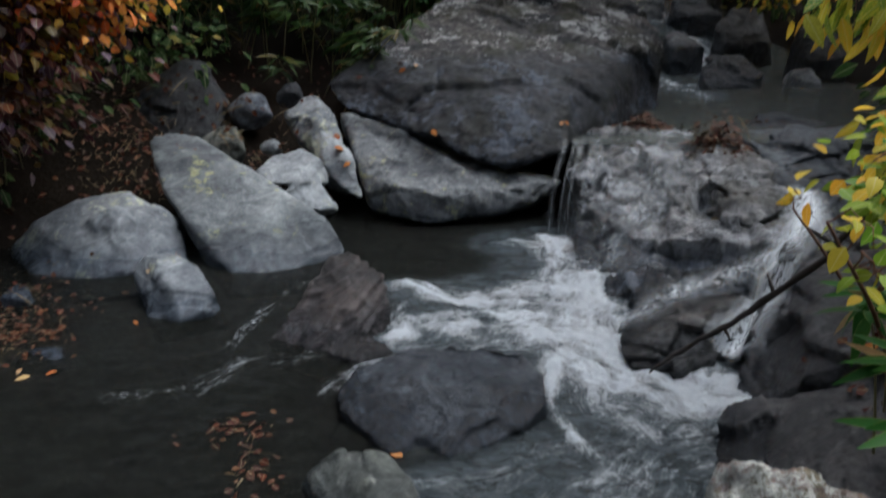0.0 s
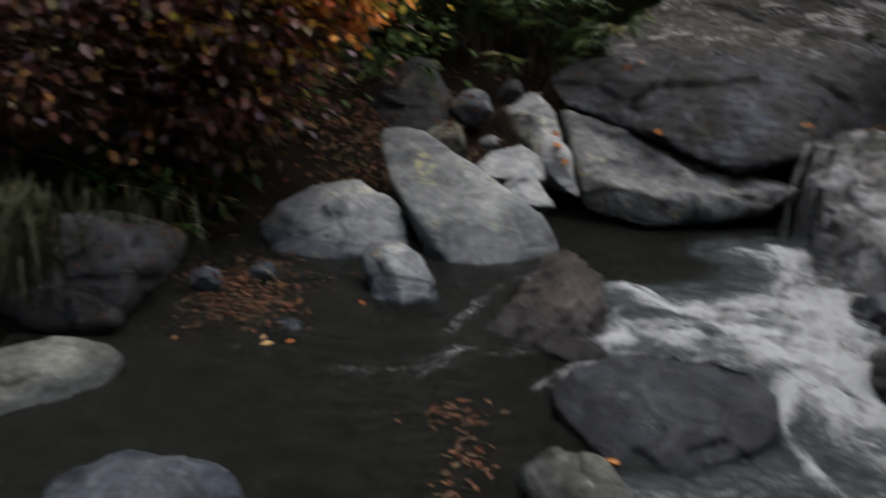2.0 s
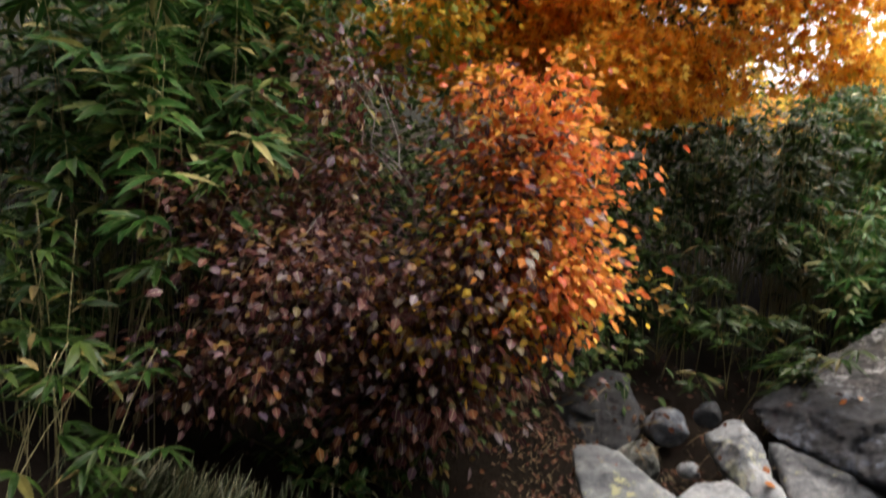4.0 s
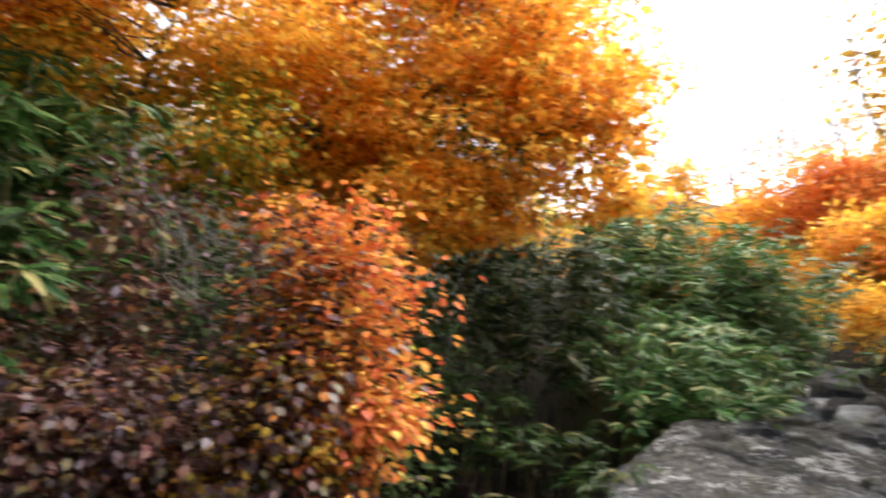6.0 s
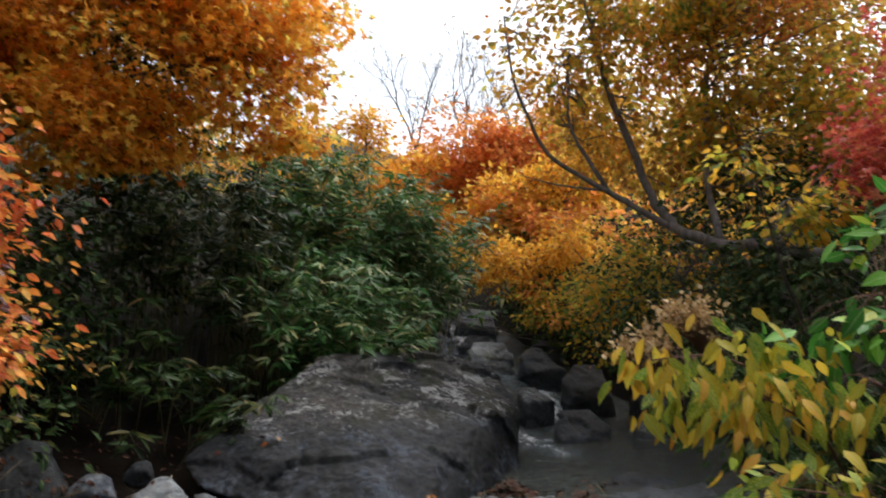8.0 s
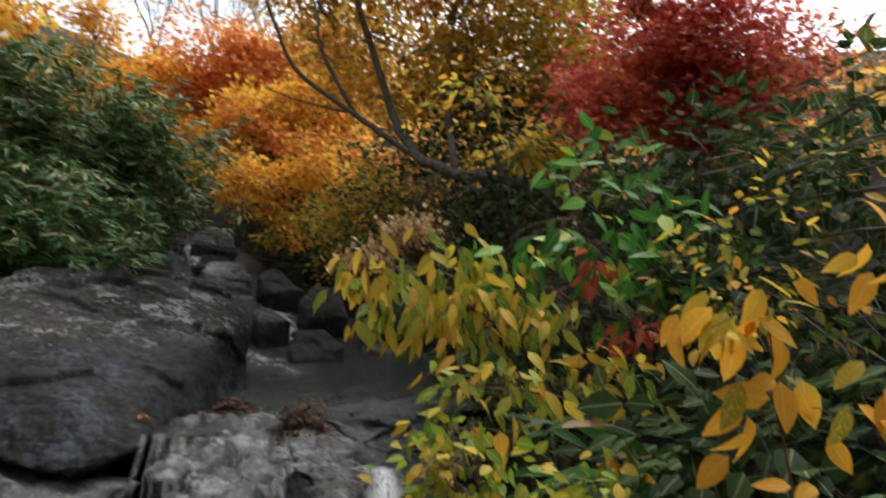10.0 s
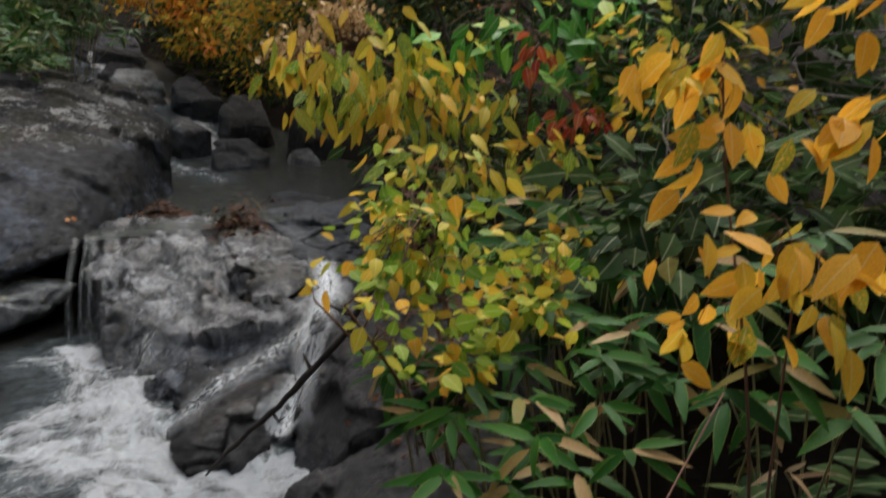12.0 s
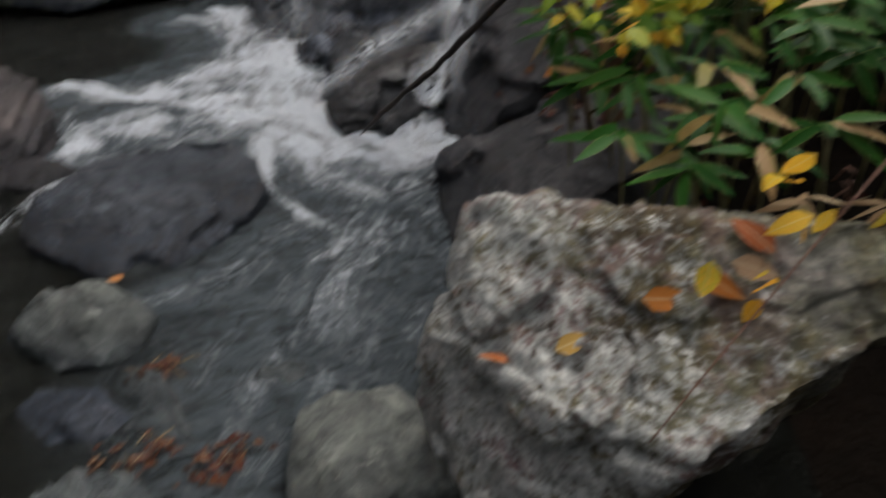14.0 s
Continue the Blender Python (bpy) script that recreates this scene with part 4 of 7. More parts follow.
stone("bank_rock", [[(-2.58, 5.85, 0.45), (-2.52, 6.10, 0.82), (-2.14, 6.30, 1.08), (-1.95, 6.30, 1.06), (-1.74, 6.10, 0.72), (-1.78, 5.88, 0.5), (-2.14, 5.80, 0.45), (-2.22, 6.05, 0.89), (-1.8, 7.0, 0.4), (-2.8, 7.0, 0.6)]],
      DARK, "dark angular rock on the leaf-strewn bank", voxel=0.025, soften=3, lumps=0.02, wave=2.0, grain=0.01, facet=0.02, crack=0.015, cells=2.5, seed=8)
BANK_STONES = "stones behind the slab"
pebble("stone", (-1.58, 6.2, 0.66), (0.21, 0.2, 0.17), GREY, "grey bank stone among fallen leaves", 9, BANK_STONES)
pebble("stone", (-1.3, 6.45, 0.76), (0.12, 0.12, 0.12), DARK, "dark bank stone among fallen leaves", 10, BANK_STONES)
pebble("stone", (-1.72, 5.8, 0.42), (0.2, 0.16, 0.2), OLIVE, "greenish bank stone among fallen leaves", 11, BANK_STONES)
pebble("stone", (-1.32, 5.7, 0.44), (0.1, 0.08, 0.07), PALE, "small pale bank stone among fallen leaves", 12, BANK_STONES)
pebble("stone", (-1.62, 5.35, 0.38), (0.07, 0.07, 0.1), PALE, "small pale bank stone among fallen leaves", 13, BANK_STONES)
stone("red_rock", [[(-0.54, 3.45, 0.30), (-0.43, 3.45, 0.32), (-0.27, 3.35, 0.25), (-0.24, 3.25, 0.15), (-0.32, 3.03, 0.07), (-0.56, 2.96, 0.0), (-0.80, 3.10, -0.02), (-0.68, 3.20, 0.11), (-0.41, 3.07, 0.18), (-0.5, 3.5, -0.1), (-0.8, 3.1, -0.15), (-0.5, 2.95, -0.15), (-0.22, 3.3, -0.15)]],
      RUST, "reddish brown layered rock standing in the stream", voxel=0.012, soften=2, lumps=0.015, wave=4.0, grain=0.008, facet=0.008, crack=0.006, cells=5, layers=((0.62, -0.25, -0.74), 15, 0.016), seed=14)
stone("stone", [[(-0.52, 2.94, 0.03), (-0.42, 3.02, 0.07), (-0.3, 3.0, 0.08), (-0.2, 2.92, 0.03), (-0.36, 2.84, 0.02), (-0.5, 2.9, -0.1), (-0.2, 2.9, -0.1), (-0.35, 3.05, -0.1)]], RUST, "flat wet brown stone awash in the stream", voxel=0.012, soften=3, lumps=0.008, wave=6, grain=0.006, facet=0.008, crack=0.006, cells=6, seed=15)
stone("flat_rock", [[(-0.42, 2.50, 0.05), (-0.36, 2.66, 0.09), (-0.13, 2.76, 0.14), (0.18, 2.78, 0.155), (0.34, 2.72, 0.15), (0.42, 2.56, 0.12), (0.42, 2.40, 0.08), (0.32, 2.27, 0.05), (0.01, 2.10, 0.0), (-0.19, 2.18, 0.02), (-0.36, 2.38, 0.04), (0.05, 2.42, 0.14), (-0.2, 2.45, 0.11), (0.3, 2.45, 0.13), (-0.45, 2.55, -0.2), (0.46, 2.5, -0.2), (0.2, 2.85, -0.2), (0.0, 2.05, -0.2)]],
      SLATE, "flat dark slate-grey rock in midstream", voxel=0.014, soften=3, lumps=0.018, wave=2.6, grain=0.007, facet=0.022, crack=0.012, cells=3.4, seed=16)
stone("pale_rock", [[(-0.46, 2.0, 0.0), (-0.42, 2.02, 0.06), (-0.33, 2.05, 0.11), (-0.17, 2.0, 0.13), (-0.08, 1.93, 0.09), (-0.04, 1.87, 0.03), (-0.19, 1.76, 0.0), (-0.32, 1.79, 0.0), (-0.40, 1.92, 0.03), (-0.22, 1.84, 0.12), (-0.4, 1.9, -0.15), (-0.1, 1.8, -0.15), (-0.2, 2.15, -0.15)]],
      OLIVE, "pale olive-grey rock with a fallen leaf", voxel=0.011, soften=4, lumps=0.01, wave=4, grain=0.005, facet=0.008, crack=0.006, cells=5, seed=17)
stone("cascade_rock", [[(1.02, 5.40, 0.49), (1.17, 5.70, 0.57), (1.49, 5.95, 0.59), (2.01, 5.90, 0.58), (2.13, 5.30, 0.53), (1.76, 4.80, 0.51), (1.41, 4.10, 0.31), (1.03, 4.50, 0.23), (0.98, 4.90, 0.33), (0.96, 5.10, 0.38), (1.3, 3.7, 0.18), (0.88, 4.48, -0.1), (0.84, 3.86, -0.06), (0.85, 3.58, -0.08), (0.91, 3.46, -0.05), (1.0, 3.6, 0.08), (1.2, 6.4, 0.2), (2.2, 6.3, 0.2), (1.5, 3.6, -0.1)],
                       [(1.70, 4.75, 0.53), (1.98, 4.62, 0.53), (1.95, 4.20, 0.50), (1.97, 3.72, 0.40), (1.82, 3.58, 0.34), (1.55, 3.56, 0.27), (1.26, 3.55, 0.19), (1.08, 3.5, 0.12), (1.39, 3.95, 0.36), (1.60, 4.25, 0.46), (2.3, 4.5, 0.0), (1.6, 3.5, -0.1), (1.1, 3.5, -0.1)],
                       [(1.05, 3.62, 0.1), (0.95, 3.42, 0.06), (1.2, 3.42, 0.16), (1.3, 3.55, 0.22), (1.1, 3.6, -0.1), (1.0, 3.4, -0.1)]],
      CASCADE, "broad wet brownish-grey rock of the cascade, splashed with water", voxel=0.018, soften=2, lumps=0.04, wave=1.8, grain=0.025, facet=0.075, crack=0.05, cells=4.2, layers=((0.55, -0.2, 0.7), 6, 0.03), seed=18)
rock("lip_rock", [(2.0, 5.45, 0.6), (2.35, 5.2, 0.58), (2.7, 5.15, 0.6), (3.1, 5.4, 0.57), (3.4, 5.9, 0.6), (3.2, 6.6, 0.45), (2.0, 6.4, 0.45), (2.1, 4.7, 0.4), (2.6, 4.5, 0.38), (3.1, 4.8, 0.42)] + foot([(1.9, 4.6), (2.5, 4.2), (3.3, 4.4), (3.6, 6.0), (2.0, 6.4)], 0.0),
     SLATE, "dark wet rock lip holding back the upper pool", edge=16, lumps=0.035, grain=0.03, seed=143, dents=0.03, chips=5, crack=0.03, facet=0.06, cells=4.5, sub=6)


rock("cascade_side_rock", [(1.85, 5.3, 0.6), (2.35, 5.4, 0.56), (2.3, 4.5, 0.46), (1.95, 3.95, 0.45), (1.7, 3.85, 0.42), (1.6, 4.2, 0.5)] + foot([(1.5, 3.8), (2.0, 3.8), (2.5, 4.8), (2.4, 5.8), (1.6, 5.8)], 0.0),
     CASCADE, "wet dark rock between the cascade and the chute", edge=14, lumps=0.05, grain=0.03, seed=19, dents=0.03, crack=0.03, facet=0.06, cells=4.0, sub=6)
stone("low_rock", [[(0.77, 2.90, 0.06), (0.87, 3.06, 0.13), (1.13, 3.12, 0.19), (1.42, 3.12, 0.23), (1.44, 2.98, 0.2), (1.28, 2.83, 0.12), (0.96, 2.73, 0.03), (0.81, 2.78, 0.02), (1.02, 2.88, 0.18), (1.25, 2.95, 0.22), (0.8, 2.8, -0.15), (1.3, 2.8, -0.15), (1.5, 3.4, -0.1), (0.95, 3.4, -0.1)]],
      WETROCK, "low wet brown rock overrun by white water", voxel=0.014, soften=3, lumps=0.025, wave=3, grain=0.014, facet=0.035, crack=0.025, cells=5, seed=20)
stone("chute_rock", [[(1.50, 2.88, 0.32), (1.28, 2.66, 0.14), (1.10, 2.5, -0.02), (1.3, 2.3, 0.24), (1.5, 2.6, 0.42), (1.62, 3.2, 0.44), (2.1, 3.4, 0.6), (2.3, 2.4, 0.64), (1.7, 2.1, 0.5), (1.15, 2.6, -0.15), (1.2, 2.3, -0.15), (1.7, 3.35, -0.1), (2.4, 3.3, -0.1), (2.4, 2.0, -0.1)]],
      BANKSTONE, "dark wet rock wall beside the chute", voxel=0.018, soften=3, lumps=0.025, wave=2.4, grain=0.012, facet=0.03, crack=0.02, cells=3.0, seed=21)
stone("foot_rock", [[(0.94, 2.28, 0.0), (1.07, 2.32, 0.11), (1.27, 2.22, 0.24), (1.45, 2.1, 0.36), (1.75, 1.8, 0.42), (1.3, 1.55, 0.32), (1.0, 1.62, 0.16), (0.86, 1.9, 0.05), (0.82, 1.7, -0.02), (0.9, 2.25, -0.15), (0.8, 1.6, -0.15), (1.6, 1.4, -0.1), (1.9, 1.9, -0.1)]],
      BANKSTONE, "dark blocky rock at the water's edge", voxel=0.016, soften=3, lumps=0.02, wave=3.0, grain=0.01, facet=0.03, crack=0.02, cells=3.4, seed=22)
stone("lichen_rock", [[(0.50, 1.10, 0.70), (0.62, 0.97, 0.745), (0.78, 0.74, 0.79), (0.95, 0.65, 0.80), (1.05, 0.64, 0.76), (1.0, 0.55, 0.68), (0.90, 0.51, 0.69), (0.56, 0.52, 0.60), (0.43, 0.72, 0.56), (0.38, 1.0, 0.52), (0.35, 1.02, 0.36), (0.37, 0.76, 0.30), (0.48, 0.58, 0.42), (0.43, 0.93, -0.1), (0.9, 0.8, 0.0), (1.1, 0.9, 0.1), (0.8, 1.15, 0.05), (0.52, 1.17, 0.0), (0.47, 1.08, 0.64)]],
      LICHEN, "large rough rock crusted with white and pinkish lichen", voxel=0.0085, soften=5, lumps=0.02, wave=2.6, grain=0.016, facet=0.012, crack=0.0, cells=6, seed=23)
NEAR_STONES = "stones at the near shore"
stone("shore_rock", [[(0.12, 1.19, 0.06), (0.19, 1.30, 0.12), (0.27, 1.31, 0.15), (0.40, 1.22, 0.17), (0.43, 1.07, 0.2), (0.43, 0.9, 0.2), (0.2, 0.95, 0.17), (0.09, 1.08, 0.06), (0.05, 1.1, -0.2), (0.22, 1.38, -0.2), (0.5, 1.2, -0.2), (0.5, 0.8, -0.2), (0.15, 0.75, -0.2)]],
      OLIVE, "grey-green rock at the shore below the lichen rock", NEAR_STONES, voxel=0.01, soften=5, lumps=0.012, wave=4, grain=0.005, facet=0.008, crack=0.006, cells=5, seed=24)
pebble("stone", (0.2, 1.54, -0.015), (0.09, 0.065, 0.045), OLIVE, "small greenish stone lying awash", 25, NEAR_STONES)
pebble("stone", (-1.5, 1.5, 0.02), (0.36, 0.26, 0.16), GREY, "large smooth grey stone in shallow water", 26, NEAR_STONES)
pebble("stone", (-0.74, 1.56, -0.01), (0.15, 0.13, 0.11), OLIVE, "pale greenish rounded stone in shallow water", 27, NEAR_STONES)
stone("stone", [[(-0.19, 1.68, -0.02), (-0.13, 1.70, 0.04), (-0.07, 1.64, 0.04), (-0.03, 1.43, 0.035), (-0.03, 1.37, -0.02), (-0.12, 1.40, -0.02), (-0.1, 1.5, -0.15), (-0.1, 1.7, -0.15)]], OLIVE, "low brownish stone between shallow pools", NEAR_STONES, voxel=0.01, soften=4, lumps=0.008, wave=7, grain=0.005, facet=0.006, crack=0.004, cells=8, seed=47)
stone("stone", [[(-0.48, 1.73, -0.02), (-0.37, 1.73, 0.03), (-0.22, 1.66, 0.05), (-0.15, 1.52, 0.0), (-0.19, 1.46, -0.02), (-0.39, 1.52, -0.01), (-0.3, 1.56, 0.04), (-0.4, 1.6, -0.15), (-0.2, 1.6, -0.15)]], SLATE, "dark wet stone lying in shallow water", NEAR_STONES, voxel=0.01, soften=4, lumps=0.008, wave=7, grain=0.005, facet=0.006, crack=0.004, cells=8, seed=28)
stone("stone", [[(-0.45, 1.42, -0.01), (-0.27, 1.42, 0.05), (-0.17, 1.35, 0.05), (-0.13, 1.22, 0.0), (-0.35, 1.22, 0.02), (-0.3, 1.3, -0.15), (-0.2, 1.25, -0.15)]], OLIVE, "brownish stone at the edge of the shallows", NEAR_STONES, voxel=0.01, soften=4, lumps=0.008, wave=7, grain=0.005, facet=0.006, crack=0.004, cells=8, seed=48)
LEFT_STONES = "stones along the quiet shore"
stone("stone", [[(-2.90, 1.85, 0.05), (-2.86, 2.06, 0.12), (-2.53, 2.31, 0.15), (-2.28, 2.38, 0.12), (-2.19, 2.37, 0.03), (-2.18, 2.19, 0.0), (-2.40, 1.86, 0.0), (-2.73, 1.74, 0.0), (-2.48, 2.0, 0.14), (-2.8, 1.9, -0.15), (-2.2, 2.2, -0.15), (-2.4, 2.6, -0.15)]], OLIVE, "flat pale stone with fallen leaves at the quiet shore", LEFT_STONES, voxel=0.016, soften=4, lumps=0.015, wave=3, grain=0.007, facet=0.014, crack=0.01, cells=4, seed=29)
rock("bank_block", [(-3.1, 2.75, 0.52), (-2.5, 2.8, 0.5), (-2.4, 2.75, 0.3), (-2.45, 2.6, 0.0), (-3.05, 2.5, 0.0), (-3.2, 2.6, 0.3), (-3.1, 3.4, 0.4), (-2.5, 3.4, 0.3)], DARK, "dark grey rock block under the bank", LEFT_STONES, lumps=0.03, seed=30)
rock("bank_block", [(-3.9, 2.4, 0.45), (-3.3, 2.35, 0.4), (-3.15, 2.3, 0.1), (-3.3, 2.0, 0.0), (-3.9, 1.9, 0.0), (-3.9, 2.9, 0.5)], DARK, "dark grey rock block under the bank", LEFT_STONES, lumps=0.03, seed=31)
pebble("stone", (-2.2, 3.55, 0.02), (0.09, 0.07, 0.08), GREY, "small grey stone among fallen leaves", 32, LEFT_STONES)
pebble("stone", (-2.42, 3.3, 0.05), (0.1, 0.08, 0.09), GREY, "small grey stone among fallen leaves", 33, LEFT_STONES)
pebble("stone", (-1.75, 2.95, -0.04), (0.15, 0.1, 0.06), GREY, "pale stone awash with red leaves on it", 34, LEFT_STONES)
BROOK = "rocks in the upper brook"
ANGULAR = dict(voxel=0.04, soften=3, lumps=0.025, wave=1.6, grain=0.012, facet=0.03, crack=0.015, cells=2.0)


def brook_rock(top, base, mat, label, seed):
    """An angular rock: its upper corners over a wider foot sunk in the bed."""
    cx, cy = sum(c[0] for c in top) / len(top), sum(c[1] for c in top) / len(top)
    low = [(cx + (x - cx) * 1.15, cy + (y - cy) * 1.2 + 0.05, base) for x, y, _ in top] + [(cx, cy + 0.7, base), (cx, cy + 0.6, max(c[2] for c in top) - 0.15)]
    stone("brook_rock", [list(top) + low], mat, label, BROOK, seed=seed, **ANGULAR)


brook_rock([(3.37, 9.5, 0.70), (3.52, 9.9, 0.92), (4.08, 10.1, 0.94), (4.30, 9.8, 0.74), (3.97, 9.35, 0.60), (3.34, 9.3, 0.58)], 0.3, SLATE, "flat grey rock in the upper pool", 35)
brook_rock([(2.92, 13.0, 1.80), (3.13, 13.3, 1.95), (3.75, 13.3, 1.94), (3.82, 13.0, 1.72), (3.75, 12.85, 1.46), (2.95, 12.85, 1.55)], 1.0, PALE, "pale flat-topped slab across the brook", 39)
brook_rock([(2.45, 14.2, 2.05), (2.61, 14.2, 2.18), (2.85, 13.8, 2.05), (2.98, 13.5, 1.72), (2.6, 13.5, 1.6)], 1.2, GREY, "grey rock at the brook's edge", 41)
brook_rock([(3.80, 12.6, 1.68), (4.0, 12.9, 1.8), (4.26, 12.8, 1.84), (4.53, 12.2, 1.45), (3.96, 12.15, 1.42)], 0.9, SLATE, "grey angular rock in the brook", 40)
brook_rock([(4.17, 11.5, 1.28), (4.5, 11.8, 1.58), (5.0, 11.9, 1.52), (5.0, 11.3, 1.05), (4.24, 11.2, 1.05)], 0.6, DARK, "dark angular rock in the brook", 38)
brook_rock([(3.28, 11.0, 1.12), (3.45, 11.2, 1.2), (3.68, 11.2, 1.19), (3.85, 10.8, 1.02), (3.33, 10.75, 0.98)], 0.5, SLATE, "wet grey rock in the stepping brook", 37)
brook_rock([(4.49, 9.5, 0.70), (4.6, 9.75, 0.76), (4.9, 9.8, 0.79), (4.9, 9.4, 0.62)], 0.4, PALE, "pale wet rock in the upper pool", 36)
brook_rock([(5.05, 10.8, 1.2), (5.4, 11.0, 1.35), (5.8, 10.7, 1.3), (5.6, 10.3, 0.9), (5.1, 10.3, 0.8)], 0.5, DARK, "dark rock at the brook's edge", 45)
brook_rock([(2.5, 11.2, 0.95), (2.7, 11.6, 1.2), (3.0, 11.5, 1.15), (3.0, 11.0, 0.8)], 0.5, DARK, "dark rock under the bamboo at the brook", 49)
brook_rock([(3.1, 14.6, 1.9), (3.4, 15.0, 2.15), (3.9, 14.9, 2.1), (4.0, 14.4, 1.75)], 1.2, SLATE, "grey rock up the brook", 42)
brook_rock([(4.3, 13.8, 1.75), (4.6, 14.2, 2.05), (5.1, 14.1, 2.0), (5.0, 13.5, 1.5)], 1.2, DARK, "dark rock up the brook", 43)
brook_rock([(3.5, 16.8, 2.5), (3.8, 17.3, 2.85), (4.5, 17.2, 2.75), (4.5, 16.6, 2.3)], 1.8, SLATE, "grey rock far up the brook", 44)
brook_rock([(2.6, 16.2, 2.4), (2.9, 16.6, 2.7), (3.3, 16.5, 2.6), (3.3, 16.0, 2.2)], 1.7, DARK, "dark rock far up the brook", 50)
stone("brook_rock", [[(2.55, 6.2, 0.52), (2.74, 6.35, 0.62), (3.1, 6.6, 0.64), (3.4, 6.4, 0.56), (3.3, 5.9, 0.5), (2.7, 5.85, 0.46), (2.6, 6.2, 0.2), (3.4, 6.2, 0.2), (3.0, 6.9, 0.2)]], SLATE, "low dark rock with red leaves on it", BROOK, voxel=0.025, soften=4, lumps=0.02, wave=2, grain=0.01, facet=0.02, crack=0.015, cells=2.5, seed=46)


# ---- white water laid over the rocks of the chute ----
bpy.context.view_layer.update()
GRAPH = bpy.context.evaluated_depsgraph_get()
SOLID = ("ground", "water", "rock", "boulder", "stone", "block", "slab", "flake")


def drop(x, y, z=1.0, only=SOLID):
    """The first rock, ground or water below (x, y, z)."""
    o = Vector((x, y, z))
    for _ in range(14):
        hit, place, nrm, _, ob, _ = scene.ray_cast(GRAPH, o, Vector((0, 0, -1)))
        if not hit:
            return None, None
        if any(w in ob.name for w in only) and "fall" not in ob.name:
            return place, nrm
        o = place - Vector((0, 0, 0.001))
    return None, None


def rapid(name, way, widths, mat, label, deep=0.02, rough=0.02, fill=0.04, seed=1, n=64, m=19):
    """Water running down over rocks: a sheet that lies a little above whatever rock is below it, broken and choppy."""
    rng = np.random.default_rng(seed)
    way = np.asarray(way, float)
    s, t = np.linspace(0, 1, len(way)), np.linspace(0, 1, n)
    p = np.stack([np.interp(t, s, way[:, k]) for k in range(3)], -1)
    for _ in range(4):
        p[1:-1] = (p[:-2] + 2 * p[1:-1] + p[2:]) / 4
    w = np.interp(t, s, widths)
    d = np.gradient(p[:, :2], axis=0)
    d /= np.linalg.norm(d, axis=1)[:, None]
    side = np.stack([d[:, 1], -d[:, 0]], -1)
    a = np.linspace(-1, 1, m)
    x = p[:, None, 0] + side[:, None, 0] * a[None] * w[:, None] / 2
    y = p[:, None, 1] + side[:, None, 1] * a[None] * w[:, None] / 2
    z = np.zeros_like(x)
    for i in range(n):
        for j in range(m):
            q, _ = drop(x[i, j], y[i, j], p[i, 2] + 0.35)
            z[i, j] = max(q.z if q else -1.0, p[i, 2] - fill)
    for _ in range(3):
        z[1:-1] = (z[:-2] + 2 * z[1:-1] + z[2:]) / 4
        z[:, 1:-1] = (z[:, :-2] + 2 * z[:, 1:-1] + z[:, 2:]) / 4
    chop = np.array([noise.fractal(Vector((u * 9, q * 9, seed)), 0.8, 2.0, 4) for u, q in zip(x.ravel(), y.ravel())]).reshape(x.shape)
    z += deep * (1 - 0.7 * a[None] ** 2) + rough * chop
    length = np.concatenate([[0], np.cumsum(np.linalg.norm(np.diff(p, axis=0), axis=1))])
    uv = np.stack([a[None] * w[:, None] / 2 + seed, np.tile(length[:, None], (1, m))], -1)
    i, j = np.meshgrid(np.arange(n - 1), np.arange(m - 1), indexing="ij")
    q = (i * m + j).ravel()
    b = Bag()
    b.add(np.stack([x, y, z], -1).reshape(-1, 3), np.concatenate([np.stack([q, q + m, q + m + 1], -1), np.stack([q, q + m + 1, q + 1], -1)]), uv.reshape(-1, 2))
    me = b.mesh(name, mat)
    ends = np.maximum(np.abs(a)[None] / 2, np.maximum(np.clip(0.5 - t * 5, 0, 0.4), np.clip(0.5 - (1 - t) * 6, 0, 0.44))[:, None])
    me.attributes.new("edge", "FLOAT", "POINT").data.foreach_set("value", np.broadcast_to(ends, x.shape).ravel().astype(np.float32))
    return tagged(new(name, me), label, "waterfall", kind="structure")


CHUTE = "white water rushing down a rocky chute"
rapid("waterfall", [(2.2, 4.3, 0.5), (2.05, 3.9, 0.5), (1.9, 3.6, 0.46), (1.7, 3.33, 0.38), (1.5, 3.02, 0.24), (1.34, 2.86, 0.08), (1.2, 2.76, -0.02)], [0.24, 0.3, 0.34, 0.32, 0.3, 0.32, 0.44], RAPID, CHUTE, 0.03, 0.025, 0.06, 7)
rapid("waterfall", [(1.9, 3.5, 0.5), (1.7, 3.15, 0.46), (1.5, 3.13, 0.37), (1.3, 3.13, 0.29), (1.08, 3.12, 0.22), (0.92, 3.12, 0.12), (0.82, 3.16, 0.0)], [0.2, 0.34, 0.42, 0.42, 0.4, 0.4, 0.44], SPILL, "white water spilling over a low rock", 0.03, 0.02, 0.02, 9)
rapid("waterfall", [(1.75, 5.7, 0.6), (1.6, 5.2, 0.56), (1.4, 4.6, 0.46), (1.15, 4.2, 0.26), (0.95, 4.0, 0.06), (0.86, 3.9, -0.02)], [0.5, 0.7, 0.9, 0.9, 0.8, 0.8], SHEEN, "thin film of water running over the cascade rock", 0.01, 0.008, 0.0, 13)
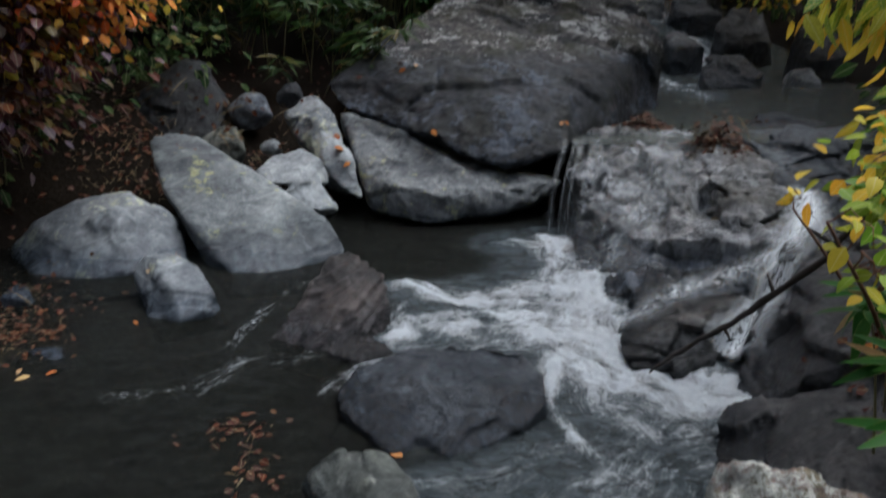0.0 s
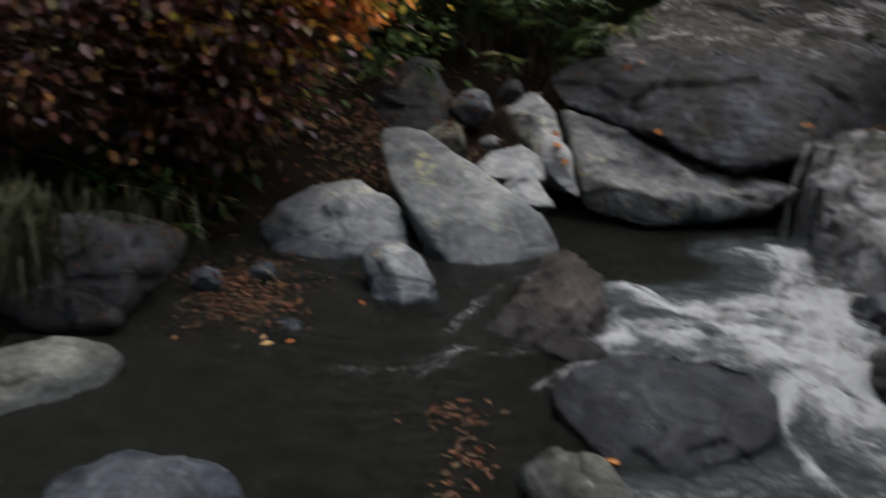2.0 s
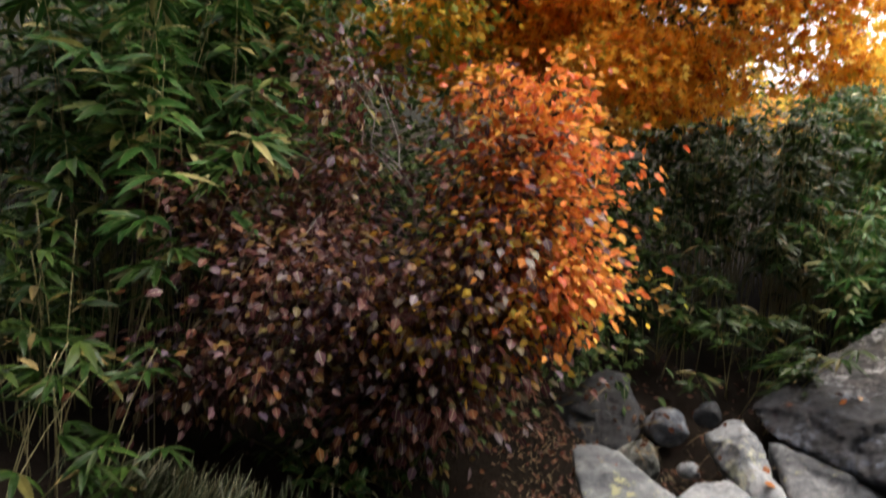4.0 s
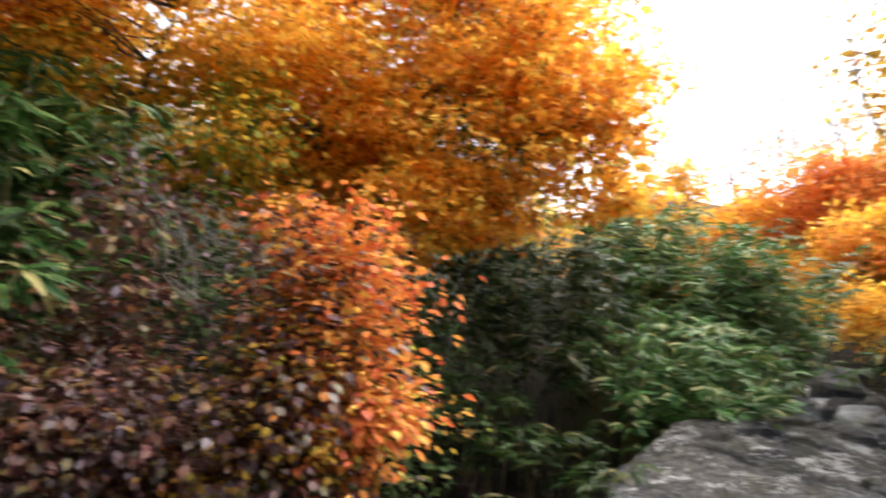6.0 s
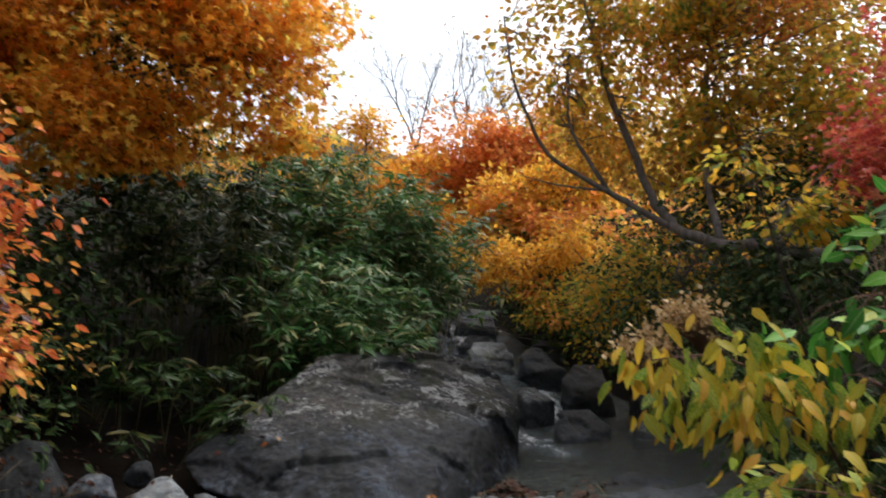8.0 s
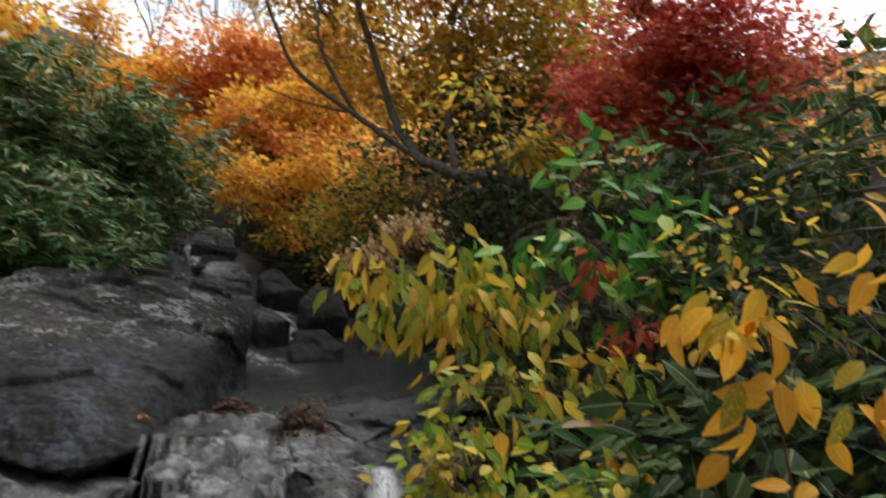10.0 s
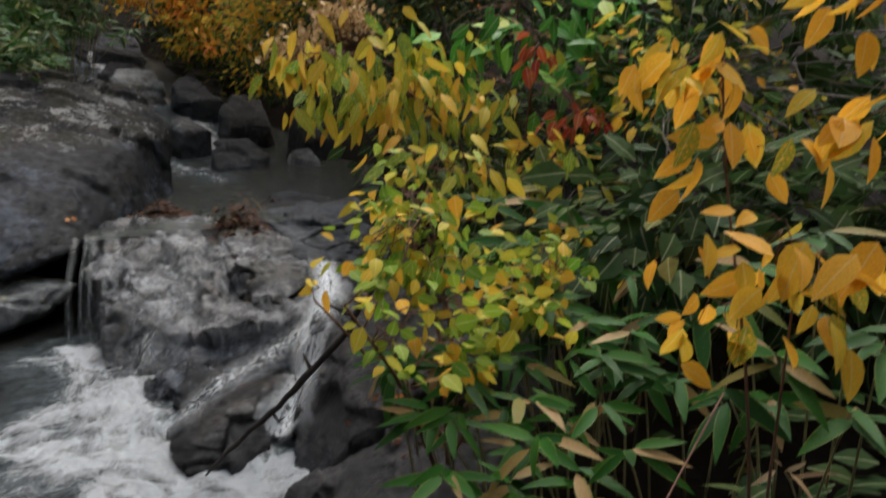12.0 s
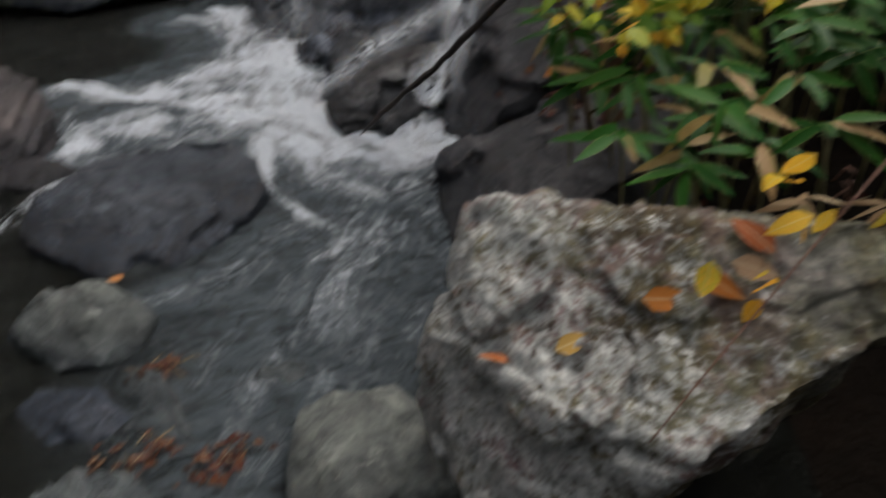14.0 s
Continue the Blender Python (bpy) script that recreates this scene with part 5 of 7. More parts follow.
rapid("waterfall", [(1.25, 5.6, 0.56), (1.1, 5.1, 0.5), (1.0, 4.75, 0.34), (0.92, 4.5, 0.1), (0.86, 4.4, -0.02)], [0.16, 0.2, 0.24, 0.3, 0.36], STRANDS, "white water slipping down beside the boulder", 0.012, 0.01, 0.0, 15)
rapid("waterfall", [(2.55, 5.75, 0.58), (2.45, 5.25, 0.56), (2.35, 4.8, 0.46), (2.25, 4.45, 0.4), (2.1, 4.1, 0.4)], [0.3, 0.3, 0.34, 0.34, 0.3], STRANDS, "thin strands of water slipping over the lip of the pool", 0.012, 0.01, 0.02, 17)


# ---- plants ----
def in_balls(rng, balls, n, hollow=2.4, gap=-0.16):
    """n places spread over the outer parts of a few ellipsoids, thinned by a slow noise so that gaps stay."""
    vol = np.array([r[0] * r[1] * r[2] for _, r in balls])
    out, tries = [], 0
    while len(out) < n:
        tries += 1
        c, r = balls[rng.choice(len(balls), p=vol / vol.sum())]
        d = unit(rng.normal(size=3))
        p = np.array(c) + d * np.array(r) * rng.uniform() ** (1 / (3 * hollow / 2.4)) * rng.uniform(0.92, 1.12)
        if noise.noise(Vector(p * 1.1)) + 0.35 * noise.noise(Vector(p * 3.1)) > gap or tries > 8 * n:
            out.append((*p, *d))
    return np.array(out)


def leafage(bag, rng, balls, clusters, per, shape, size, spread=0.2, flat=0.45, sag=0.35, up=1.0, gap=-0.16, face=0.35, wild=0.5):
    """Sprays of leaves: flattened groups, tips outward and a little down. Gives the groups' middles."""
    g = in_balls(rng, balls, clusters, gap=gap)
    cen, outw = g[:, :3], g[:, 3:]
    k = clusters * per
    base = np.repeat(cen, per, 0)
    off = rng.normal(size=(k, 3)) * np.array([spread, spread, spread * flat])
    along = unit(off + np.repeat(outw, per, 0) * spread * 0.8 + rng.normal(size=(k, 3)) * spread * 0.5)
    along[:, 2] -= sag
    nrm = np.array([0, 0, up]) + rng.normal(size=(k, 3)) * wild + np.repeat(outw, per, 0) * face
    scatter(bag, shape, base + off, along, nrm, size * rng.uniform(0.65, 1.25, k))
    return cen


def twigs(bag, rng, roots, tips, r0, r1, sag=0.15, wob=0.06):
    roots = np.asarray(roots, float)
    for t in tips:
        d = np.linalg.norm(roots - t, axis=1) + np.maximum(roots[:, 2] - t[2], 0) * 1.5
        a = roots[np.argmin(d)]
        n = 6
        tube(bag, bend(a, t, sag * np.linalg.norm(t - a) * rng.uniform(-0.3, 1.0), n, wob, rng), np.linspace(r0, r1, n), 4)


def tree(name, label, category, seed, stems, crowns, bark, twig_count=70, twig_r=(0.018, 0.004), group="", wob=0.06):
    """A woody plant: tapered stems, twigs out to the leaf sprays, and the foliage. stems: (points, thick end, thin end)."""
    rng = np.random.default_rng(seed)
    base = np.asarray(stems[0][0][0], float)
    top = thing(name, label, category, group=group)
    nodes = []
    for k, (pts, ra, rb) in enumerate(stems):
        pts = np.asarray(pts, float)
        s = np.linspace(0, 1, len(pts))
        t = np.linspace(0, 1, 5 * len(pts))
        p = np.stack([np.interp(t, s, pts[:, j]) for j in range(3)], -1)
        for _ in range(4):
            p[1:-1] = (p[:-2] + 2 * p[1:-1] + p[2:]) / 4
        p[1:-1] += rng.normal(0, ra * 0.15, (len(p) - 2, 3))
        b = Bag()
        tube(b, p, np.linspace(ra, rb, len(p)), 9)
        part("trunk" if k == 0 else "limb", b.mesh("trunk", bark), top)
        nodes.append(p[len(p) // 4:])
    nodes = np.concatenate(nodes)
    tw = Bag()
    for mat, balls, clusters, per, shape, size, kw in crowns:
        b = Bag()
        cen = leafage(b, rng, balls, clusters, per, shape, size, **kw)
        part("foliage", b.mesh("foliage", mat, False), top, "", "stuff")
        pick = cen[rng.permutation(len(cen))[:max(4, int(twig_count * clusters / sum(c[2] for c in crowns)))]]
        twigs(tw, rng, nodes, pick, *twig_r, wob=wob)
    part("twig_mass", tw.mesh("twigs", bark), top, "", "stuff")
    return top


def canes(name, label, seed, bases, height, lean, leaf, fans, per, mat, spread=0.35, group="", category="bamboo grass"):
    """Dwarf bamboo: thin bowed canes with fans of long leaves at their upper joints."""
    rng = np.random.default_rng(seed)
    top = thing(name, label, category, group=group)
    st, lv = Bag(), Bag()
    P, A, N, S = [], [], [], []
    for b in bases:
        h = rng.uniform(*height)
        tip = np.array(b) + np.array([lean[0] + rng.normal(0, spread), lean[1] + rng.normal(0, spread), h])
        way = bend(b, tip, 0.12 * h, 7)
        tube(st, way, np.linspace(0.006, 0.003, 7), 4)
        for k in range(fans):
            s = rng.uniform(0.45, 1.0) if k else 1.0
            j = min(int(s * 6), 5)
            c = way[j] + (way[j + 1] - way[j]) * (s * 6 - j)
            out = unit(np.array([lean[0] * 0.8 + rng.normal(), lean[1] * 0.8 + rng.normal(), 0.15]))
            c = c + out * 0.06
            turn = unit(np.cross(out, [0, 0, 1]))
            for m in range(per):
                a = (m - (per - 1) / 2) * rng.uniform(0.38, 0.6)
                P.append(c), A.append(out * math.cos(a) + turn * math.sin(a) + np.array([0, 0, rng.uniform(-0.55, 0.2)]))
                N.append(np.array([lean[0] * 0.4, lean[1] * 0.4, 1.0]) + rng.normal(0, 0.35, 3)), S.append(leaf * rng.uniform(0.65, 1.2))
    scatter(lv, LANCE, np.array(P), np.array(A), np.array(N), np.array(S))
    part("cane_mass", st.mesh("canes", CANE), top, "", "stuff")
    part("foliage", lv.mesh("foliage", mat, False), top, "", "stuff")
    return top


def on_ground(rng, n, box):
    x, y = rng.uniform(box[0], box[1], n), rng.uniform(box[2], box[3], n)
    return np.stack([x, y, ground_height(x, y) - 0.05], -1)


# left bank: maple, yellow tree, wine and flame shrub, bamboo grass
tree("maple_tree", "spreading maple tree with golden orange autumn leaves", "tree", 11,
     [([(-4.4, 10.2, 2.9), (-4.2, 10.0, 4.2), (-3.6, 9.6, 5.2), (-2.8, 9.2, 6.2), (-2.2, 9.0, 7.6)], 0.16, 0.05), ([(-4.2, 10.0, 4.2), (-3.0, 9.0, 4.7), (-1.8, 8.6, 5.0), (-0.6, 8.5, 5.3)], 0.08, 0.02),
      ([(-3.6, 9.6, 5.2), (-4.4, 8.6, 5.8), (-5.0, 8.0, 6.4)], 0.07, 0.02), ([(-2.8, 9.2, 6.2), (-1.6, 8.9, 6.6), (-0.6, 9.0, 7.0)], 0.06, 0.015)],
     [(MAPLE_GOLD, [((-2.2, 8.3, 5.1), (1.8, 1.1, 1.2)), ((-4.2, 8.2, 5.4), (1.5, 1.2, 1.3)), ((-0.9, 8.6, 6.1), (1.1, 1.0, 1.1)), ((-0.55, 8.3, 4.9), (0.85, 0.7, 0.75)), ((-2.6, 8.8, 7.2), (2.0, 1.4, 1.2)), ((-4.8, 8.6, 7.4), (1.8, 1.3, 1.1)), ((-2.4, 8.8, 8.5), (1.6, 1.3, 0.8)), ((-0.1, 8.5, 5.5), (0.5, 0.5, 0.6))], 700, 42, STAR, 0.13, dict(spread=0.22, flat=0.42, sag=0.5, gap=-0.08, face=0.4, wild=0.8)),
      (MAPLE_GOLD, [((-2.4, 8.0, 4.2), (1.6, 0.8, 0.5)), ((-0.7, 8.2, 4.25), (0.7, 0.7, 0.3)), ((-2.8, 7.9, 3.8), (1.0, 0.6, 0.3)), ((-3.6, 7.6, 3.9), (0.8, 0.5, 0.4))], 60, 40, STAR, 0.13, dict(spread=0.17, flat=0.4, sag=0.5, gap=0.05, face=0.5, wild=0.9)),
      (OCHRE, [((-2.0, 10.0, 6.2), (2.0, 0.7, 1.6)), ((-4.4, 10.0, 6.2), (1.6, 0.7, 1.6)), ((-2.4, 10.1, 8.0), (2.2, 0.6, 1.0))], 230, 40, STAR, 0.16, dict(spread=0.36, flat=0.5, sag=0.35, gap=-0.3)),
      # Dark green leaves deep in the crown stand in for shade between sprays.
      (DEEP_GREEN, [((-2.6, 9.4, 5.2), (1.6, 0.6, 1.0)), ((-4.2, 9.2, 5.4), (1.2, 0.6, 1.0))], 90, 30, STAR, 0.13, dict(spread=0.3, flat=0.6, gap=-0.3))],
     BARK, 190)
tree("yellow_tree", "young tree with yellow and green turning leaves and an added unseen overhead crown", "tree", 12,
     [([(-6.4, 6.9, 2.3), (-6.0, 6.8, 4.0), (-5.4, 6.5, 5.2), (-4.9, 6.4, 6.2)], 0.07, 0.02), ([(-6.0, 6.8, 4.0), (-5.0, 6.9, 4.7), (-4.2, 7.0, 5.0)], 0.04, 0.012)],
     # Balls at y 4.6 and 5.2: unseen canopy added to shade the bank.
     [(AMBER, [((-5.7, 6.2, 5.9), (1.6, 1.0, 0.8)), ((-6.9, 6.4, 7.0), (1.8, 1.1, 1.0)), ((-5.8, 4.6, 7.2), (1.9, 1.6, 0.7)), ((-4.4, 5.2, 7.0), (1.5, 1.3, 0.6)), ((-4.3, 6.9, 6.2), (1.2, 0.9, 0.7))], 1500, 13, BROAD, 0.11, dict(spread=0.2)),
      (YELLOWING, [((-4.7, 6.8, 4.9), (0.9, 0.7, 0.75)), ((-6.3, 6.0, 5.2), (1.2, 0.9, 0.7))], 420, 13, BROAD, 0.11, dict(spread=0.2)),
      (FLAME, [((-6.6, 5.2, 5.9), (0.8, 0.6, 0.5))], 60, 12, BROAD, 0.09, dict(spread=0.2))],
     BARK, 70)
tree("autumn_shrub", "dense wine-red shrub with one flame-orange side overhanging the rocks", "shrub", 13,
     [([(-3.3, 5.0, 0.6), (-3.2, 4.8, 1.5), (-3.1, 4.5, 2.4)], 0.035, 0.012), ([(-3.1, 5.0, 0.6), (-2.6, 4.8, 1.6), (-2.2, 4.6, 2.6)], 0.03, 0.01), ([(-3.4, 5.0, 0.6), (-3.8, 4.4, 1.4), (-4.0, 4.1, 2.2)], 0.03, 0.01)],
     [(WINE, [((-3.0, 4.35, 2.25), (0.95, 0.7, 0.95)), ((-3.9, 3.9, 1.7), (0.85, 0.6, 0.75)), ((-3.0, 4.5, 1.4), (1.0, 0.6, 0.5)), ((-4.3, 3.6, 1.2), (0.6, 0.4, 0.4)), ((-2.75, 4.9, 1.15), (0.6, 0.45, 0.45)), ((-3.2, 4.4, 0.95), (0.9, 0.4, 0.35)), ((-3.4, 4.2, 3.15), (0.4, 0.3, 0.25)), ((-4.5, 3.7, 2.3), (0.4, 0.3, 0.22)), ((-3.6, 3.6, 1.1), (0.35, 0.25, 0.15)), ((-2.7, 4.0, 2.9), (0.4, 0.25, 0.2)), ((-3.5, 3.7, 2.2), (0.5, 0.2, 0.3))], 1450, 11, BROAD, 0.08, dict(spread=0.19, flat=0.6, gap=-0.06)),
      (OCHRE, [((-3.0, 4.2, 1.45), (0.9, 0.5, 0.4)), ((-2.5, 4.4, 1.9), (0.6, 0.5, 0.7))], 150, 10, BROAD, 0.07, dict(spread=0.14)),
      (FLAME, [((-2.08, 4.55, 2.1), (0.34, 0.4, 0.8)), ((-2.05, 4.6, 1.75), (0.4, 0.4, 0.4)), ((-2.2, 4.6, 2.65), (0.38, 0.4, 0.4)), ((-1.82, 4.45, 2.3), (0.25, 0.25, 0.14)), ((-1.72, 4.5, 1.62), (0.26, 0.2, 0.12)), ((-2.3, 4.5, 3.05), (0.32, 0.3, 0.2)), ((-1.62, 4.5, 2.05), (0.24, 0.2, 0.08)), ((-1.6, 4.5, 2.62), (0.2, 0.2, 0.07)), ((-1.85, 4.4, 3.15), (0.2, 0.2, 0.1)), ((-2.35, 4.2, 2.4), (0.25, 0.2, 0.35))], 380, 11, BROAD, 0.075, dict(spread=0.16, gap=-0.08))],
     GREY_BARK, 90, (0.008, 0.003))
rng0 = np.random.default_rng(14)
canes("sasa", "tall green bamboo grass with dry pale leaf edges on the bank", 15, on_ground(rng0, 190, (-7.2, -4.8, 3.6, 6.0)), (1.7, 3.2), (0.45, -0.45), 0.31, 6, 6, HALF_SHADED_SASA, 0.3)
canes("sasa", "bamboo grass drooping over the dark bank", 16, on_ground(rng0, 44, (-5.9, -4.3, 2.6, 3.5)), (0.8, 1.7), (0.35, -0.35), 0.2, 3, 6, SHADED_SASA, 0.2)
# Shaded leaf copy here; the lit half of this thicket keeps plain SASA.
canes("sasa", "dense green bamboo thicket behind the big boulder", 17, on_ground(rng0, 190, (-2.6, -0.5, 9.2, 12.2)), (1.2, 2.9), (0.25, -0.55), 0.21, 6, 6, SHADED_SASA, 0.3)
canes("sasa", "dense green bamboo thicket leaning out over the brook", 25, on_ground(rng0, 220, (-0.5, 1.1, 8.9, 11.6)), (0.8, 2.2), (0.25, -0.55), 0.21, 6, 6, SASA, 0.3)
canes("sasa", "dense green bamboo thicket behind the big boulder", 18, on_ground(rng0, 330, (-0.9, 2.2, 11.4, 13.4)), (1.8, 3.5), (0.3, -0.5), 0.23, 6, 6, SASA, 0.3)
canes("sasa", "low bamboo grass with withered leaves above the bank stones", 19, on_ground(rng0, 70, (-3.0, -0.6, 7.2, 8.8)), (0.35, 1.0), (0.2, -0.5), 0.2, 4, 6, SHADED_SASA, 0.25)
tree("undergrowth", "dark green leafy undergrowth filling the shaded slope", "shrub", 20,
     [([(-3.6, 8.0, 1.9), (-3.4, 7.6, 2.6), (-3.0, 7.4, 3.2)], 0.03, 0.01)],
     [(DEEP_GREEN, [((-3.4, 7.6, 2.4), (1.4, 0.9, 1.0)), ((-4.9, 6.4, 2.9), (1.3, 1.0, 1.2)), ((-2.3, 9.2, 3.0), (1.2, 0.9, 0.9)), ((-2.6, 6.8, 1.7), (0.7, 0.5, 0.5)), ((-3.1, 5.2, 1.0), (0.7, 0.4, 0.4)), ((-6.5, 4.0, 2.0), (1.2, 1.2, 1.2)), ((-4.0, 4.6, 1.1), (0.9, 0.5, 0.5)), ((-2.9, 5.3, 0.8), (0.5, 0.4, 0.3)), ((-3.2, 4.5, 0.65), (0.7, 0.4, 0.25)), ((-2.6, 6.3, 1.2), (0.6, 0.4, 0.4))], 1050, 11, BROAD, 0.10, dict(spread=0.2, flat=0.7)),
      (OCHRE, [((-2.3, 5.9, 1.75), (0.6, 0.4, 0.3))], 30, 10, BROAD, 0.07, dict(spread=0.15))],
     BARK, 60, (0.01, 0.004))


def tuft(name, label, seed, c, n, length, wide):
    """A hanging tuft of grass."""
    rng = np.random.default_rng(seed)
    top = thing(name, label, "grass")
    b = Bag()
    p = np.array(c) + rng.normal(size=(n, 3)) * np.array([wide, 0.06, 0.05])
    a = np.stack([rng.normal(0.05, 0.2, n), rng.uniform(-0.6, -0.2, n), rng.uniform(-1.1, -0.1, n)], -1)
    scatter(b, BLADE, p, a, np.array([0, 0, 1.0]) + rng.normal(size=(n, 3)) * 0.3, length * rng.uniform(0.6, 1.3, n))
    part("blade_mass", b.mesh("blades", GRASS, False), top, "", "stuff")


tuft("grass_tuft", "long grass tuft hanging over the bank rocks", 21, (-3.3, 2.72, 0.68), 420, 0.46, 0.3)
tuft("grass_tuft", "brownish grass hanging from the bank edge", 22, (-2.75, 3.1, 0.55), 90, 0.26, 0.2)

canes("sasa", "bamboo grass with dry brown tips leaning out from the bank", 23, on_ground(rng0, 9, (-4.4, -3.8, 1.9, 2.7)), (0.6, 1.5), (0.35, 0.1), 0.22, 3, 6, SHADED_SASA, 0.15)
canes("sasa", "low bamboo grass under the wine-red shrub", 24, on_ground(rng0, 26, (-4.2, -2.9, 4.2, 5.2)), (0.2, 0.45), (0.15, -0.3), 0.15, 3, 5, SHADED_SASA, 0.2)

# far upstream: russet and amber trees, a bare tree, right-hand leaning tree
FAR = "autumn trees up the valley"
tree("russet_tree", "russet orange tree up the valley", "tree", 31, [([(4.4, 20.8, 2.8), (4.4, 20.6, 5.0), (4.5, 20.2, 7.6)], 0.16, 0.04)],
     [(RUSSET, [((4.5, 20, 7.3), (1.5, 1.1, 1.35)), ((3.8, 20, 6.1), (1.3, 1.0, 1.2)), ((5.0, 19.8, 5.9), (1.3, 1.0, 1.2))], 230, 44, OVATE, 0.17, dict(spread=0.25, flat=0.7, gap=0.08, face=0.5, wild=0.8))], BARK, 60, (0.02, 0.006), FAR)
tree("russet_tree", "deep russet tree up the valley", "tree", 32, [([(6.4, 20.4, 3.6), (6.3, 20.0, 5.6), (6.1, 19.4, 8.0)], 0.16, 0.04)],
     [(RUSSET, [((5.9, 19.1, 7.4), (1.2, 1.0, 1.3)), ((7.4, 19.5, 7.2), (1.5, 1.2, 1.7)), ((6.2, 19.0, 5.9), (1.2, 0.9, 1.0))], 210, 44, OVATE, 0.17, dict(spread=0.25, flat=0.7, gap=0.08, face=0.5, wild=0.8))], BARK, 60, (0.02, 0.006), FAR)
tree("golden_tree", "small golden orange tree above the bamboo", "tree", 30, [([(2.6, 20.0, 3.6), (2.7, 19.6, 5.0), (2.8, 19.2, 6.8)], 0.1, 0.03)],
     [(MAPLE_GOLD, [((2.8, 19, 6.2), (0.85, 0.8, 1.0)), ((2.6, 19.2, 4.9), (0.9, 0.8, 0.9)), ((3.4, 18.6, 5.2), (0.7, 0.7, 0.7))], 120, 40, OVATE, 0.16, dict(spread=0.24, flat=0.6, face=0.6, wild=0.8))], BARK, 40, (0.02, 0.006), FAR)
tree("amber_tree", "amber yellow tree drooping over the brook", "tree", 33, [([(6.9, 17.2, 3.3), (6.5, 16.8, 4.4), (5.8, 16.2, 5.2), (5.0, 15.8, 5.6)], 0.13, 0.03)],
     [(AMBER, [((4.8, 16, 4.9), (0.9, 0.9, 1.0)), ((5.9, 15.6, 5.4), (0.9, 0.8, 1.0)), ((4.0, 16.2, 4.5), (0.6, 0.6, 0.8)), ((5.3, 15.6, 3.9), (0.7, 0.6, 0.6))], 150, 40, OVATE, 0.145, dict(spread=0.2, flat=0.8, gap=0.1, face=0.5, wild=0.8)), (RUSSET, [((4.4, 15.7, 4.6), (0.8, 0.5, 0.7)), ((5.5, 15.2, 4.8), (0.7, 0.5, 0.8))], 50, 34, OVATE, 0.14, dict(spread=0.18, flat=0.8, gap=0.05, face=0.5, wild=0.8)), (DEEP_GREEN, [((4.5, 15.5, 3.9), (1.0, 0.5, 0.6))], 34, 30, OVATE, 0.14, dict(spread=0.2, flat=0.8, gap=0.05))], BARK, 60, (0.02, 0.006), FAR)
tree("amber_tree", "small amber yellow tree on the far slope", "tree", 34, [([(1.6, 21.6, 4.4), (1.7, 21.3, 6.0), (1.8, 21.0, 8.6)], 0.08, 0.02)],
     [(AMBER, [((1.8, 21, 8.4), (0.55, 0.5, 0.55)), ((1.6, 21.2, 7.2), (0.8, 0.7, 0.8))], 60, 36, OVATE, 0.17, dict(spread=0.26, face=0.9))], BARK, 30, (0.02, 0.006), FAR)


def bare_tree(label, seed, base, height, leaves):
    """A tree that has shed most leaves: forked limbs down to fine twigs, a few leaves left at their ends."""
    rng = np.random.default_rng(seed)
    top = thing("bare_tree", label, "tree", group=FAR)
    limbs, fine, ends = Bag(), Bag(), []

    def fork(p, d, size, r, depth):
        way = bend(p, p + d * size, 0.03 * size, 5, 0.03 * size, rng)
        tube(limbs if depth > 2 else fine, way, np.linspace(r, r * 0.6, 5), 5)
        if depth == 0:
            ends.append(way[-1])
            return
        for k in range(3 if depth > 1 else 4):
            at = way[-1] if k == 0 else way[rng.integers(2, 5)]
            nd = unit(d + rng.normal(size=3) * (0.25 if k == 0 else 0.55) + np.array([0, 0, 0.12]))
            fork(at, nd, size * rng.uniform(0.55, 0.8), r * 0.55, depth - 1)

    trunk = Bag()
    way = bend(base, np.array(base) + np.array([0.1, -0.2, height * 0.55]), 0.0, 7, 0.04, rng)
    tube(trunk, way, np.linspace(0.13, 0.07, 7), 8)
    for k in range(4):
        fork(way[-1 - k % 3], unit(np.array([rng.normal(0, 0.6), rng.normal(0, 0.4), 1.0])), height * 0.22, 0.045, 4)
    part("trunk", trunk.mesh("trunk", GREY_BARK), top)
    part("limb_mass", limbs.mesh("limbs", GREY_BARK), top, "", "stuff")
    part("twig_mass", fine.mesh("twigs", GREY_BARK), top, "", "stuff")
    ends = np.array(ends)[rng.permutation(len(ends))[:leaves]]
    b = Bag()
    scatter(b, OVATE, ends, rng.normal(size=ends.shape), np.array([0, 0, 1.0]) + rng.normal(size=ends.shape) * 0.6, 0.11 * rng.uniform(0.7, 1.2, len(ends)))
    part("foliage", b.mesh("foliage", OCHRE, False), top, "", "stuff")


